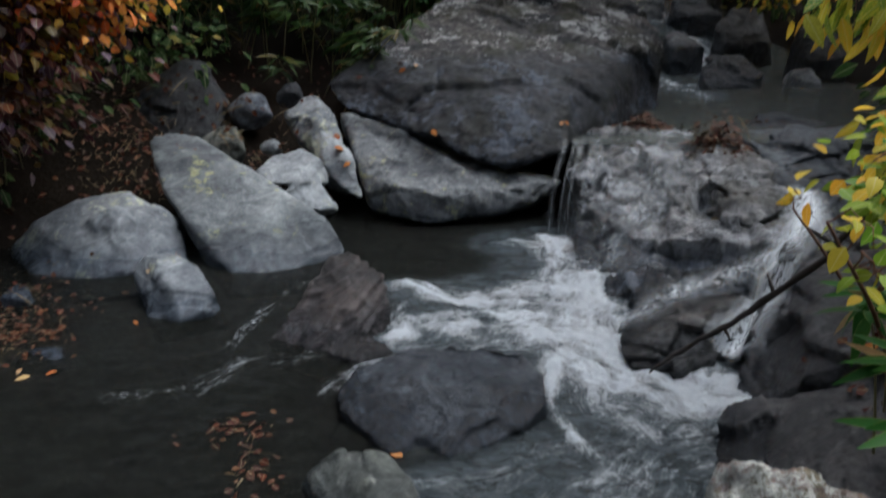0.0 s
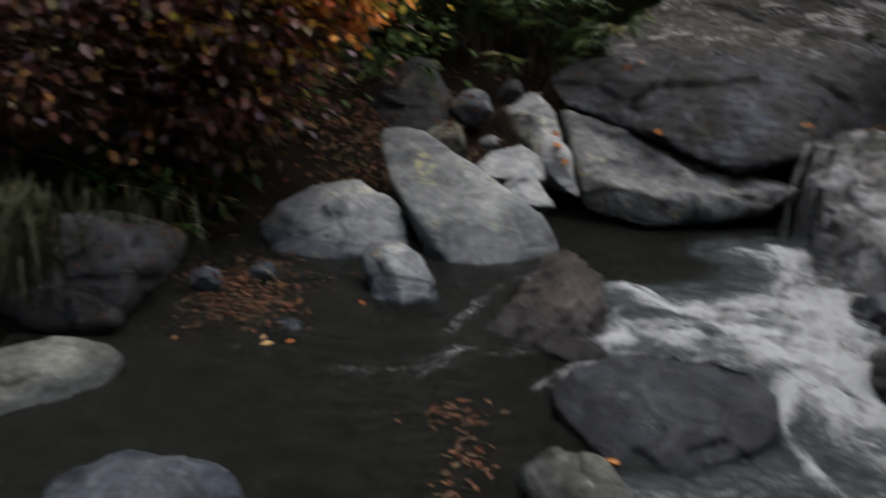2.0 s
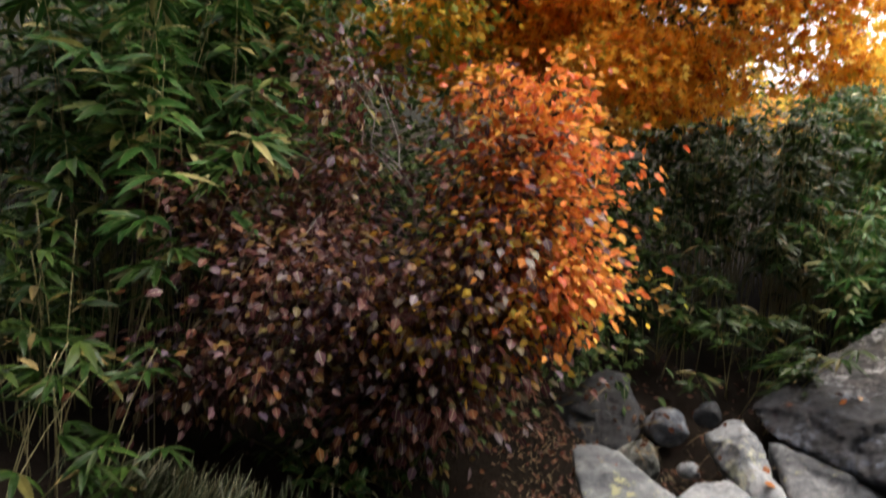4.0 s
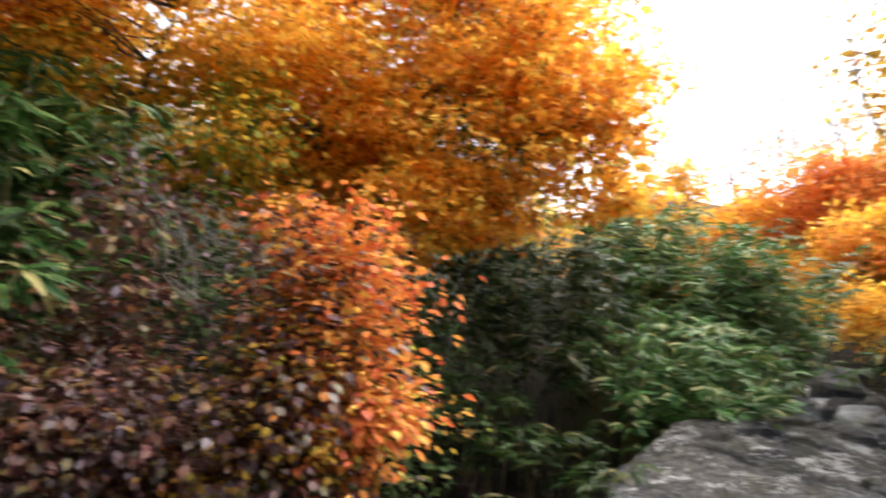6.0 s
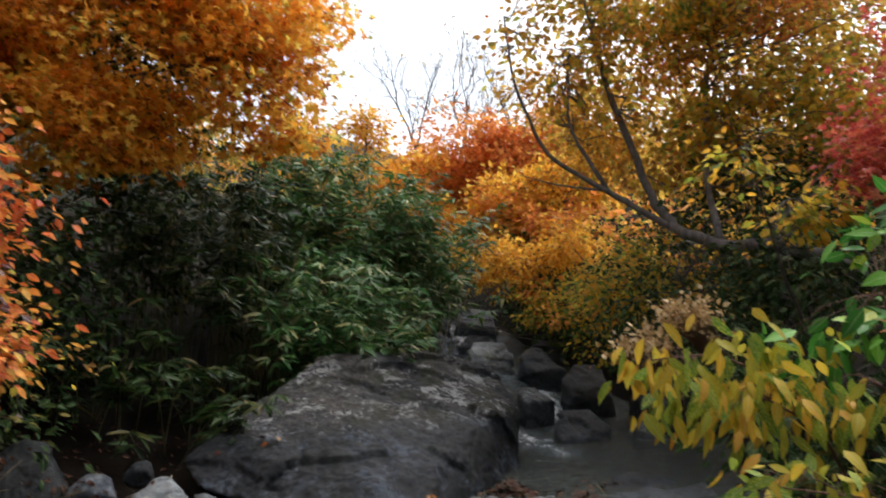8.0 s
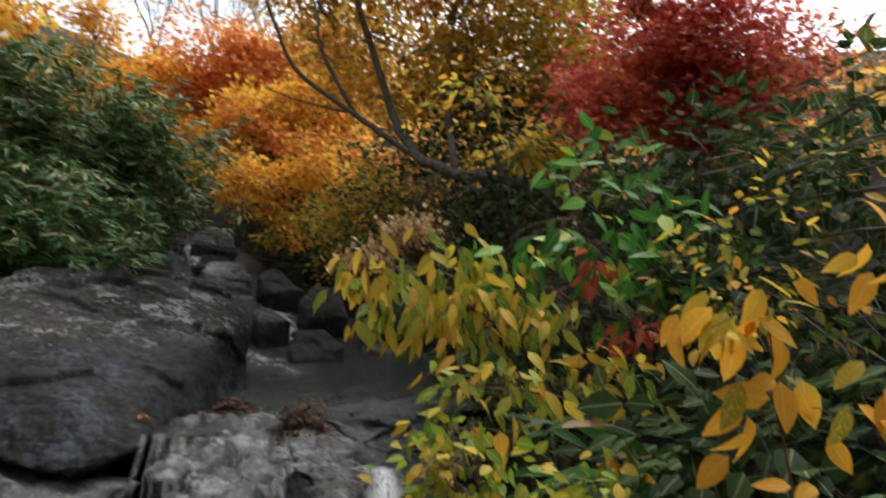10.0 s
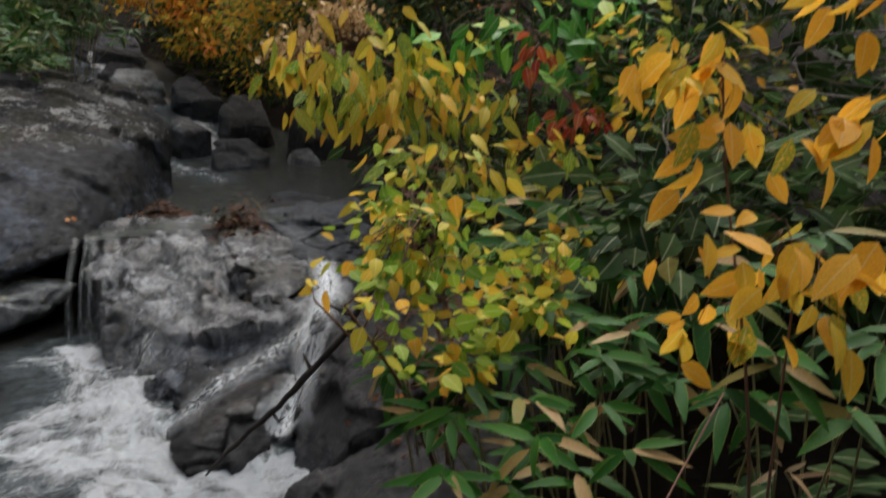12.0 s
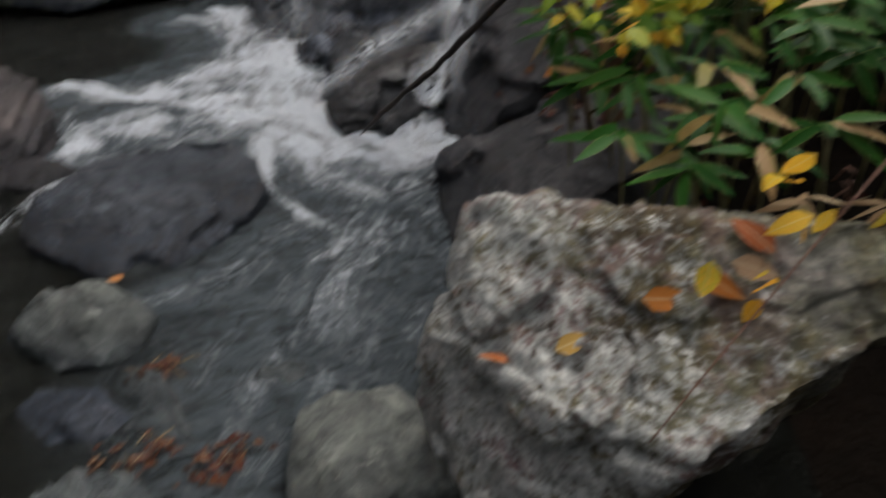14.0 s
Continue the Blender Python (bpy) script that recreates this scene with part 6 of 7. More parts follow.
bare_tree("nearly bare grey tree standing above the autumn crowns", 35, (5.6, 25.0, 5.0), 7.4, 120)
bare_tree("nearly bare grey tree on the far slope", 29, (7.6, 25.5, 5.4), 7.6, 160)
bare_tree("slender bare tree above the russet crowns", 28, (3.9, 26.0, 5.6), 6.6, 90)
tree("scrub", "mixed orange and green scrub along the brook", "shrub", 36, [([(2.0, 15.5, 2.2), (2.0, 15.2, 3.0), (2.2, 15.0, 3.8)], 0.04, 0.01)],
     [(DEEP_GREEN, [((5.4, 13.6, 2.6), (1.2, 0.9, 0.8)), ((6.2, 15.6, 3.4), (1.0, 1.0, 1.0)), ((2.2, 17.5, 4.0), (1.0, 1.0, 1.2)), ((2.1, 14.2, 2.2), (0.5, 0.8, 0.6)), ((2.2, 16.0, 2.8), (0.6, 0.8, 0.7)), ((5.4, 12.2, 1.9), (0.7, 0.6, 0.5)), ((5.2, 16.0, 2.9), (0.8, 0.8, 0.7)), ((3.6, 20.0, 4.0), (1.4, 0.8, 0.9))], 620, 11, BROAD, 0.13, dict(spread=0.25)),
      (RUSSET, [((1.6, 19.0, 5.2), (0.9, 0.9, 1.3)), ((5.6, 14.0, 2.9), (0.5, 0.4, 0.4))], 110, 11, OVATE, 0.14, dict(spread=0.25))], BARK, 30, (0.012, 0.004))

tree("amber_shrub", "yellow and orange bushes leaning over the brook", "shrub", 46, [([(5.6, 14.6, 2.2), (5.3, 14.4, 2.9), (4.6, 14.2, 3.5)], 0.04, 0.012), ([(5.8, 13.0, 1.9), (5.5, 12.8, 2.6), (5.2, 12.6, 3.2)], 0.03, 0.01)],
     [(AMBER, [((3.6, 14.5, 3.65), (0.8, 0.5, 0.45)), ((4.5, 14.0, 3.5), (0.75, 0.5, 0.5)), ((3.75, 13.6, 2.95), (0.3, 0.3, 0.3)), ((5.2, 13.6, 3.9), (0.7, 0.5, 0.5))], 84, 34, OVATE, 0.12, dict(spread=0.18, flat=0.6, face=0.6, wild=0.8)),
      (YELLOWING, [((4.9, 13.0, 2.6), (0.7, 0.5, 0.5)), ((5.6, 11.6, 2.9), (0.9, 0.6, 0.6)), ((4.7, 10.6, 2.5), (0.6, 0.4, 0.4)), ((5.0, 14.4, 2.7), (0.6, 0.5, 0.4))], 80, 34, BROAD, 0.11, dict(spread=0.2, face=0.7)),
      (RUSSET, [((5.2, 12.0, 2.5), (0.3, 0.3, 0.2)), ((4.5, 13.5, 3.0), (0.3, 0.3, 0.3)), ((4.4, 12.6, 2.3), (0.2, 0.2, 0.15))], 14, 24, OVATE, 0.11, dict(spread=0.16))], BARK, 50, (0.012, 0.004))


def woods(name, label, seed, n, box, mats, size):
    """A far wooded slope: leaf clumps at many heights over the hillside."""
    rng = np.random.default_rng(seed)
    top = thing(name, label, "woods", kind="stuff")
    for k, mat in enumerate(mats):
        b = Bag()
        x, y = rng.uniform(box[0], box[1], n), rng.uniform(box[2], box[3], n)
        tall = 2.0 + 3.0 * np.array([noise.noise(Vector((p * 0.25, q * 0.25, 7.0 + k))) for p, q in zip(x, y)])
        for p, q, h in zip(x, y, tall):
            if LEFT_OPEN(p, q) or h < 0.6 or (mat is not DEEP_GREEN and p < 1.4 and q < 26):
                continue
            z = float(ground_height(np.array([p]), np.array([q]))[0])
            m = 26
            c = np.array([p, q, z + h * rng.uniform(0.3, 1.0)])
            o = rng.normal(size=(m, 3)) * np.array([0.6, 0.6, 0.45])
            scatter(b, OVATE, c + o, unit(o) + rng.normal(size=(m, 3)) * 0.4 - np.array([0, 0, 0.3]), np.array([0, 0, 1.0]) + rng.normal(size=(m, 3)) * 0.5, size * rng.uniform(0.7, 1.3, m))
        part("foliage", b.mesh("foliage", mat, False), top, "", "stuff")


def LEFT_OPEN(x, y):
    """Keeps the brook's course and the near banks free of the far woods."""
    return abs(x - 3.6) < 2.2 + 0.02 * y and y < 34 or y < 12 and -7.5 < x < 8.5


woods("woods", "mixed autumn woods on the far slopes of the valley", 45, 420, (-24, 26, 8, 46), (RUSSET, OCHRE, DEEP_GREEN, AMBER), 0.3)

LEAN = [(6.6, 6.5, 2.0), (5.65, 7.0, 2.78), (5.16, 7.5, 2.94), (4.85, 8.0, 3.02), (4.57, 8.5, 3.34), (4.49, 9.0, 4.2), (4.12, 9.1, 5.26), (4.0, 9.3, 6.3), (3.9, 9.5, 7.3)]
tree("leaning_tree", "grey-barked tree leaning out over the brook with thinning ochre leaves", "tree", 37,
     [(LEAN, 0.1, 0.025), ([(4.6, 8.45, 3.3), (4.05, 9.1, 3.9), (3.3, 9.5, 4.45), (2.9, 9.6, 5.5), (2.8, 9.7, 6.6)], 0.045, 0.012), ([(4.05, 9.1, 3.9), (3.6, 9.4, 4.9), (3.7, 9.5, 6.0)], 0.035, 0.01),
      ([(4.95, 7.9, 3.0), (5.1, 8.4, 4.0), (5.3, 8.6, 5.4), (5.6, 8.6, 6.6)], 0.05, 0.012), ([(4.1, 9.1, 3.9), (3.4, 9.3, 4.0), (2.9, 9.4, 4.15)], 0.02, 0.006)],
     [(OCHRE, [((4.2, 9.6, 6.1), (1.5, 1.1, 1.0)), ((6.0, 8.4, 5.6), (1.6, 1.1, 1.3)), ((5.2, 9.2, 4.7), (0.9, 0.7, 0.6)), ((5.0, 9.0, 7.2), (2.2, 1.3, 0.9)), ((7.2, 7.4, 5.2), (1.4, 1.3, 1.4)), ((7.0, 10.0, 5.6), (1.8, 1.3, 1.7)), ((5.8, 12.0, 6.0), (1.8, 1.2, 1.6)), ((8.6, 11.5, 5.4), (2.0, 1.4, 2.1))], 600, 32, BROAD, 0.115, dict(spread=0.23, flat=0.5, gap=0.02, face=0.5, wild=0.8)),
      (AMBER, [((3.5, 9.8, 5.6), (0.6, 0.5, 0.5)), ((4.5, 10.4, 5.2), (0.8, 0.6, 0.6)), ((4.9, 8.7, 5.8), (0.8, 0.6, 0.5))], 75, 30, OVATE, 0.10, dict(spread=0.22, flat=0.34, face=0.8)),
      (YELLOWING, [((5.0, 8.4, 6.5), (1.3, 0.8, 0.7)), ((6.6, 7.2, 4.6), (0.9, 0.8, 0.8)), ((5.6, 8.0, 4.6), (0.9, 0.6, 0.5)), ((7.2, 8.4, 6.4), (1.2, 0.9, 0.9))], 190, 30, BROAD, 0.105, dict(spread=0.2, flat=0.5, gap=0.0, face=0.5, wild=0.8)),
      (RUSSET, [((6.2, 8.0, 6.3), (0.9, 0.6, 0.5)), ((5.4, 9.4, 6.0), (0.6, 0.5, 0.4))], 44, 26, OVATE, 0.10, dict(spread=0.22, face=0.7))],
     GREY_BARK, 190, (0.016, 0.004), "", 0.1)
tree("dark_shrub", "dark green shrubs crowding the bank below the leaning tree", "shrub", 38, [([(5.0, 8.4, 1.7), (4.8, 8.2, 2.2), (4.4, 8.0, 2.6)], 0.03, 0.01), ([(6.0, 6.0, 2.0), (5.4, 5.8, 2.4), (4.8, 5.6, 2.6)], 0.03, 0.01)],
     [(DEEP_GREEN, [((4.9, 8.7, 2.2), (1.2, 0.8, 0.6)), ((5.6, 7.2, 2.5), (1.2, 0.8, 0.7)), ((4.3, 6.6, 1.75), (0.8, 0.6, 0.5)), ((5.9, 10.5, 3.0), (1.4, 1.0, 1.1)), ((4.9, 5.4, 2.3), (0.8, 0.6, 0.6)), ((6.6, 8.6, 3.6), (1.6, 1.2, 1.0)), ((3.6, 4.9, 1.3), (0.8, 0.6, 0.5)), ((7.4, 6.2, 3.4), (1.3, 1.2, 1.0))], 1150, 11, BROAD, 0.10, dict(spread=0.2, flat=0.7)),
      (YELLOWING, [((5.0, 9.6, 2.9), (1.2, 0.8, 0.7)), ((4.3, 9.9, 2.4), (0.6, 0.5, 0.4)), ((4.75, 11.2, 1.75), (0.35, 0.3, 0.25))], 120, 10, BROAD, 0.09, dict(spread=0.18)),
      (OCHRE, [((4.6, 8.4, 2.6), (0.8, 0.6, 0.4))], 30, 9, BROAD, 0.08, dict(spread=0.18))],
     BARK, 60, (0.01, 0.004))
tree("yellow_shrub", "small shrub with bright yellow leaves under the leaning tree", "shrub", 39, [([(4.2, 5.4, 1.7), (3.8, 5.2, 2.3), (3.4, 4.9, 3.0)], 0.02, 0.006)],
     [(YELLOWING, [((3.62, 5.1, 3.0), (0.42, 0.3, 0.2)), ((3.35, 4.8, 3.15), (0.25, 0.25, 0.16)), ((3.9, 5.2, 2.8), (0.3, 0.3, 0.16))], 46, 9, BROAD, 0.085, dict(spread=0.14))], BARK, 24, (0.006, 0.003))
tree("red_maple", "scarlet maple spreading above the shrubs on the bank", "tree", 40, [([(6.6, 5.4, 2.2), (6.2, 5.2, 3.2), (5.6, 5.0, 3.8), (5.0, 4.9, 4.2)], 0.05, 0.015), ([(6.2, 5.2, 3.2), (5.4, 4.6, 3.5), (4.8, 4.6, 3.4)], 0.025, 0.008)],
     [(SCARLET, [((5.1, 4.9, 3.7), (0.75, 0.6, 0.55)), ((5.9, 4.6, 3.7), (0.9, 0.8, 0.8)), ((5.3, 4.6, 4.5), (0.7, 0.6, 0.4)), ((4.7, 4.9, 3.2), (0.45, 0.4, 0.25))], 900, 13, STAR, 0.085, dict(spread=0.14, flat=0.35))], BARK, 70, (0.008, 0.003))
tree("dark_shrub", "dark leafy thicket on the slope behind the shrubs, plus unseen shading clumps", "shrub", 41, [([(4.2, 3.4, 1.4), (4.0, 3.2, 1.9), (3.8, 3.1, 2.4)], 0.02, 0.008)],
     # The clumps at negative y are unseen, added to darken the near bank.
     [(DEEP_GREEN, [((4.6, 3.6, 2.3), (0.9, 0.7, 0.6)), ((3.4, 2.5, 1.3), (0.9, 0.7, 0.5)), ((2.6, 1.7, 0.95), (0.7, 0.6, 0.4)), ((2.7, 0.8, 1.1), (0.5, 0.7, 0.5)), ((3.9, 2.0, 2.2), (0.6, 0.6, 0.6)), ((3.1, 3.9, 1.25), (0.7, 0.6, 0.45)), ((2.6, 2.9, 0.85), (0.6, 0.6, 0.3)), ((3.4, 0.9, 1.6), (0.6, 0.8, 0.7)), ((2.1, 0.5, 0.5), (0.4, 0.5, 0.2)), ((2.5, -0.5, 1.5), (0.8, 0.6, 1.1)), ((1.9, -0.9, 2.1), (0.9, 0.5, 0.6)), ((1.7, -0.4, 0.6), (0.5, 0.35, 0.4))], 900, 9, BROAD, 0.12, dict(spread=0.16, flat=0.7)),
      (YELLOWING, [((3.0, 1.9, 1.75), (0.6, 0.5, 0.4))], 24, 10, OVATE, 0.07, dict(spread=0.14))],
     BARK, 50, (0.008, 0.003))


# ---- near plants, leaf by leaf ----
def leafy_shrub(name, label, seed, stems, balls, n, meshes, size, bark, sag=0.6, per=5, spread=0.07, group="", category="shrub", face=0.5):
    """A near shrub: bowed stems, fine shoots, and every leaf a piece of its own."""
    rng, pick = np.random.default_rng(seed), random.Random(seed)
    top = thing(name, label, category, stems[0][0][0], group)
    o = np.array(stems[0][0][0])
    nodes = []
    for pts, ra, rb in stems:
        p = np.asarray(pts, float)
        t, s = np.linspace(0, 1, 14), np.linspace(0, 1, len(p))
        p = np.stack([np.interp(t, s, p[:, j]) for j in range(3)], -1)
        for _ in range(3):
            p[1:-1] = (p[:-2] + 2 * p[1:-1] + p[2:]) / 4
        b = Bag()
        tube(b, p - o, np.linspace(ra, rb, 14), 6)
        part("stem", b.mesh("stem", bark), top)
        nodes.append(p[4:])
    nodes = np.concatenate(nodes)
    g = in_balls(rng, balls, max(1, n // per))
    shoots = Bag()
    for row in g:
        c, outw = row[:3], row[3:]
        d = np.linalg.norm(nodes - c, axis=1)
        a = nodes[np.argmin(d)]
        way = bend(a, c, 0.04, 6, 0.008, rng)
        tube(shoots, way - o, np.linspace(rb * 0.8, 0.0012, 6), 4)
        ax = unit(way[-1] - way[-3])
        for k in range(per):
            q = c + rng.normal(size=3) * spread * np.array([1, 1, 0.6])
            al = unit(outw * 0.5 + ax * 0.5 + rng.normal(size=3) * 0.6) - np.array([0, 0, sag])
            up = np.array([-0.25, -face, 1.0]) + rng.normal(size=3) * 0.6
            leaf_object(meshes, top, q, al, up, size * rng.uniform(0.65, 1.2), pick)
    part("shoot_mass", shoots.mesh("shoots", bark), top, "", "stuff")
    return top


GOLD_LEAF = leaf_meshes("golden_leaf", 0.2, GOLD_ONE, 4, 3, 3)
LIME_LEAF = leaf_meshes("lime_leaf", 0.36, LIME_ONE, 4, 3, 4)
YELLOW_LEAF = leaf_meshes("yellow_leaf", 0.255, YELLOW_ONE, 4, 4, 5)
SASA_LEAF = leaf_meshes("sasa_leaf", 0.118, SASA_ONE, 5, 5, 6)
GREEN_LEAF = leaf_meshes("green_leaf", 0.24, GREEN_ONE, 4, 3, 7)
RED_LEAF = leaf_meshes("red_leaf", 0.25, RED_ONE, 3, 3, 8)
DEAD_LEAF = leaf_meshes("dead_leaf", 0.28, FALLEN_ONE, 4, 3, 9)

leafy_shrub("golden_shrub", "shrub with long drooping yellow and green leaves beside the pool", 51,
            [([(3.0, 3.6, 0.85), (2.6, 3.4, 1.4), (2.0, 3.2, 1.72), (1.5, 3.0, 1.68)], 0.012, 0.004), ([(3.0, 3.4, 0.85), (2.8, 3.0, 1.3), (2.4, 2.7, 1.56)], 0.012, 0.004), ([(2.9, 3.3, 0.85), (2.5, 3.1, 1.3), (2.0, 2.9, 1.5)], 0.01, 0.004)],
            [((1.55, 3.05, 1.63), (0.12, 0.2, 0.08)), ((1.72, 3.05, 1.58), (0.28, 0.25, 0.14)), ((2.1, 2.9, 1.5), (0.35, 0.3, 0.17)), ((2.5, 2.7, 1.42), (0.35, 0.3, 0.16)), ((1.75, 2.9, 1.38), (0.22, 0.25, 0.12)), ((2.85, 2.6, 1.42), (0.25, 0.25, 0.15)), ((2.0, 3.1, 1.72), (0.3, 0.2, 0.1))], 330, GOLD_LEAF, 0.13, STEM, 1.1, 5, 0.09, face=0.75)
leafy_shrub("golden_shrub", "yellowing shrub hanging low over the water", 52,
            [([(2.6, 2.5, 0.85), (2.2, 2.4, 1.15), (1.6, 2.3, 1.25)], 0.01, 0.003)],
            [((1.55, 2.35, 1.17), (0.16, 0.2, 0.14)), ((1.85, 2.35, 1.2), (0.25, 0.25, 0.14)), ((2.25, 2.3, 1.25), (0.25, 0.22, 0.14))], 150, GOLD_LEAF, 0.11, STEM, 0.9, 5, 0.06)
leafy_shrub("green_shrub", "broad-leaved green shrub crowding the stream bank", 53,
            [([(3.4, 3.5, 1.0), (3.1, 3.3, 1.6), (2.8, 3.1, 2.0)], 0.012, 0.004), ([(3.4, 3.3, 1.0), (3.3, 3.0, 1.6), (3.2, 2.9, 2.0)], 0.01, 0.004)],
            [((2.35, 3.15, 1.75), (0.3, 0.25, 0.14)), ((2.8, 3.0, 1.86), (0.35, 0.3, 0.22)), ((3.2, 2.9, 1.85), (0.35, 0.3, 0.32)), ((3.5, 2.6, 1.6), (0.3, 0.3, 0.3)), ((2.9, 2.8, 1.6), (0.35, 0.3, 0.16)), ((3.3, 3.4, 2.3), (0.4, 0.3, 0.3))], 300, GREEN_LEAF, 0.155, STEM, 0.45, 5, 0.08)
leafy_shrub("red_sprig", "sprig with small scarlet leaves among the green shrub", 54,
            [([(2.7, 2.9, 1.2), (2.55, 2.7, 1.5), (2.44, 2.55, 1.72)], 0.006, 0.003)], [((2.43, 2.55, 1.74), (0.13, 0.1, 0.09)), ((2.6, 2.4, 1.42), (0.2, 0.12, 0.05))], 44, RED_LEAF, 0.09, STEM, 0.4, 4, 0.04)
leafy_shrub("lime_shrub", "small-leaved lime-green shrub turning yellow over the cascade", 55,
            [([(1.35, 1.75, 0.35), (1.25, 1.65, 0.8), (1.1, 1.6, 1.15)], 0.009, 0.003), ([(1.35, 1.75, 0.35), (1.45, 1.6, 0.75), (1.55, 1.5, 1.0)], 0.008, 0.003), ([(1.3, 1.75, 0.35), (1.0, 1.5, 0.8), (0.78, 1.38, 1.06)], 0.008, 0.003)],
            [((1.15, 1.55, 1.07), (0.25, 0.18, 0.08)), ((0.93, 1.38, 1.0), (0.15, 0.14, 0.08)), ((1.45, 1.5, 0.97), (0.24, 0.16, 0.08)), ((1.15, 1.4, 0.9), (0.3, 0.15, 0.07))], 340, LIME_LEAF, 0.052, STEM, 0.08, 7, 0.045, face=0.2)
leafy_shrub("lime_shrub", "small-leaved yellow-green shrub crowding the cascade rim", 59,
            [([(1.5, 1.9, 0.4), (1.35, 1.75, 0.85), (1.2, 1.7, 1.2)], 0.009, 0.003), ([(1.5, 1.9, 0.4), (1.6, 1.7, 0.8), (1.7, 1.65, 1.0)], 0.008, 0.003)],
            [((1.2, 1.7, 1.17), (0.22, 0.16, 0.09)), ((1.55, 1.65, 1.02), (0.25, 0.16, 0.08)), ((1.05, 1.55, 1.1), (0.16, 0.12, 0.07))], 260, LIME_LEAF, 0.052, STEM, 0.08, 7, 0.045, face=0.2)
leafy_shrub("twig_leaves", "thin twig with yellow leaves reaching over the chute", 56,
            [([(0.85, 1.4, 0.92), (0.76, 1.36, 1.02), (0.68, 1.32, 1.1)], 0.004, 0.002)], [((0.68, 1.33, 1.1), (0.05, 0.03, 0.03))], 7, YELLOW_LEAF, 0.05, STEM, 0.3, 4, 0.03, category="twig")
leafy_shrub("sapling", "upright sapling with big yellow leaves in pairs", 57,
            [([(1.42, 0.75, 0.3), (1.42, 0.8, 0.9), (1.41, 0.9, 1.35), (1.4, 0.92, 1.6)], 0.0045, 0.002), ([(1.42, 0.75, 0.3), (1.38, 0.72, 0.8), (1.36, 0.7, 1.2)], 0.004, 0.002)],
            [((1.38, 0.92, 1.54), (0.12, 0.08, 0.06)), ((1.38, 0.84, 1.4), (0.1, 0.08, 0.08)), ((1.36, 0.74, 1.26), (0.12, 0.08, 0.05)), ((1.3, 0.68, 1.18), (0.12, 0.08, 0.05)), ((1.34, 0.84, 1.04), (0.12, 0.08, 0.08))], 84, YELLOW_LEAF, 0.088, STEM, 0.55, 4, 0.06, face=0.9)
leafy_shrub("sapling", "sapling with large yellow leaves close to the path", 58,
            [([(1.5, 0.45, 0.3), (1.48, 0.5, 1.0), (1.45, 0.6, 1.7)], 0.005, 0.002), ([(1.5, 0.45, 0.3), (1.46, 0.5, 0.8), (1.42, 0.54, 1.2)], 0.0045, 0.002)],
            [((1.44, 0.62, 1.7), (0.1, 0.08, 0.1)), ((1.43, 0.6, 1.5), (0.08, 0.06, 0.1)), ((1.42, 0.55, 1.28), (0.08, 0.06, 0.1))], 72, YELLOW_LEAF, 0.095, STEM, 0.9, 4, 0.05, face=0.9)


def sasa_clump(name, label, seed, spots, leaf, per, meshes=SASA_LEAF):
    """A near clump of dwarf bamboo: short canes, each ending in a fan of long leaves, every leaf a piece."""
    rng, pick = np.random.default_rng(seed), random.Random(seed)
    o = np.array([1.1, 1.2, 0.1])
    top = thing(name, label, "bamboo grass", o)
    for c in spots:
        root = np.array([c[0] + rng.uniform(0.1, 0.3), c[1] + rng.uniform(0.0, 0.25), min(c[2] - 0.15, 0.3)])
        b = Bag()
        tube(b, bend(root, c, 0.05, 6) - o, np.linspace(0.004, 0.002, 6), 5)
        part("cane", b.mesh("cane", CANE), top)
        face = unit(np.array([-c[0], -c[1] - 0.2, 0.0]) + rng.normal(size=3) * np.array([0.5, 0.5, 0]))
        turn = unit(np.cross(face, [0, 0, 1]))
        for m in range(per):
            a = (m - (per - 1) / 2) * rng.uniform(0.45, 0.7)
            al = face * math.cos(a) + turn * math.sin(a) + rng.normal(size=3) * 0.25 + np.array([0, 0, rng.uniform(-0.4, 0.3)])
            leaf_object(meshes, top, np.array(c) + rng.normal(size=3) * 0.01, al, np.array([0, 0, 1.0]) + 0.6 * face + rng.normal(size=3) * 0.3, leaf * rng.uniform(0.7, 1.2), pick)


rng1 = np.random.default_rng(61)
SPOTS = [(0.92, 1.2, 0.7), (1.06, 1.14, 0.66), (1.14, 1.02, 0.7), (1.02, 1.28, 0.78), (1.22, 0.95, 0.76), (1.3, 1.1, 0.8), (1.1, 1.36, 0.82), (1.04, 1.42, 0.72), (1.2, 1.25, 0.78)]
SPOTS += [(a, b, 0.5 + 0.32 * (a - 0.7) + 0.18 * c) for a, b, c in zip(rng1.uniform(1.02, 1.75, 34), rng1.uniform(1.0, 1.75, 34), rng1.uniform(0.2, 1, 34)) if a - 0.8 > (1.15 - b)]
sasa_clump("sasa", "green bamboo grass with pale edges behind the lichen rock", 62, SPOTS, 0.122, 7)
sasa_clump("sasa", "green bamboo grass hanging in the shade of the shrubs", 63, [(1.5, 2.0, 0.9), (1.7, 1.9, 1.0), (1.9, 2.2, 1.1), (1.75, 2.1, 0.85), (2.0, 1.8, 1.05), (2.15, 1.5, 0.9), (2.0, 1.3, 0.85)], 0.22, 6)

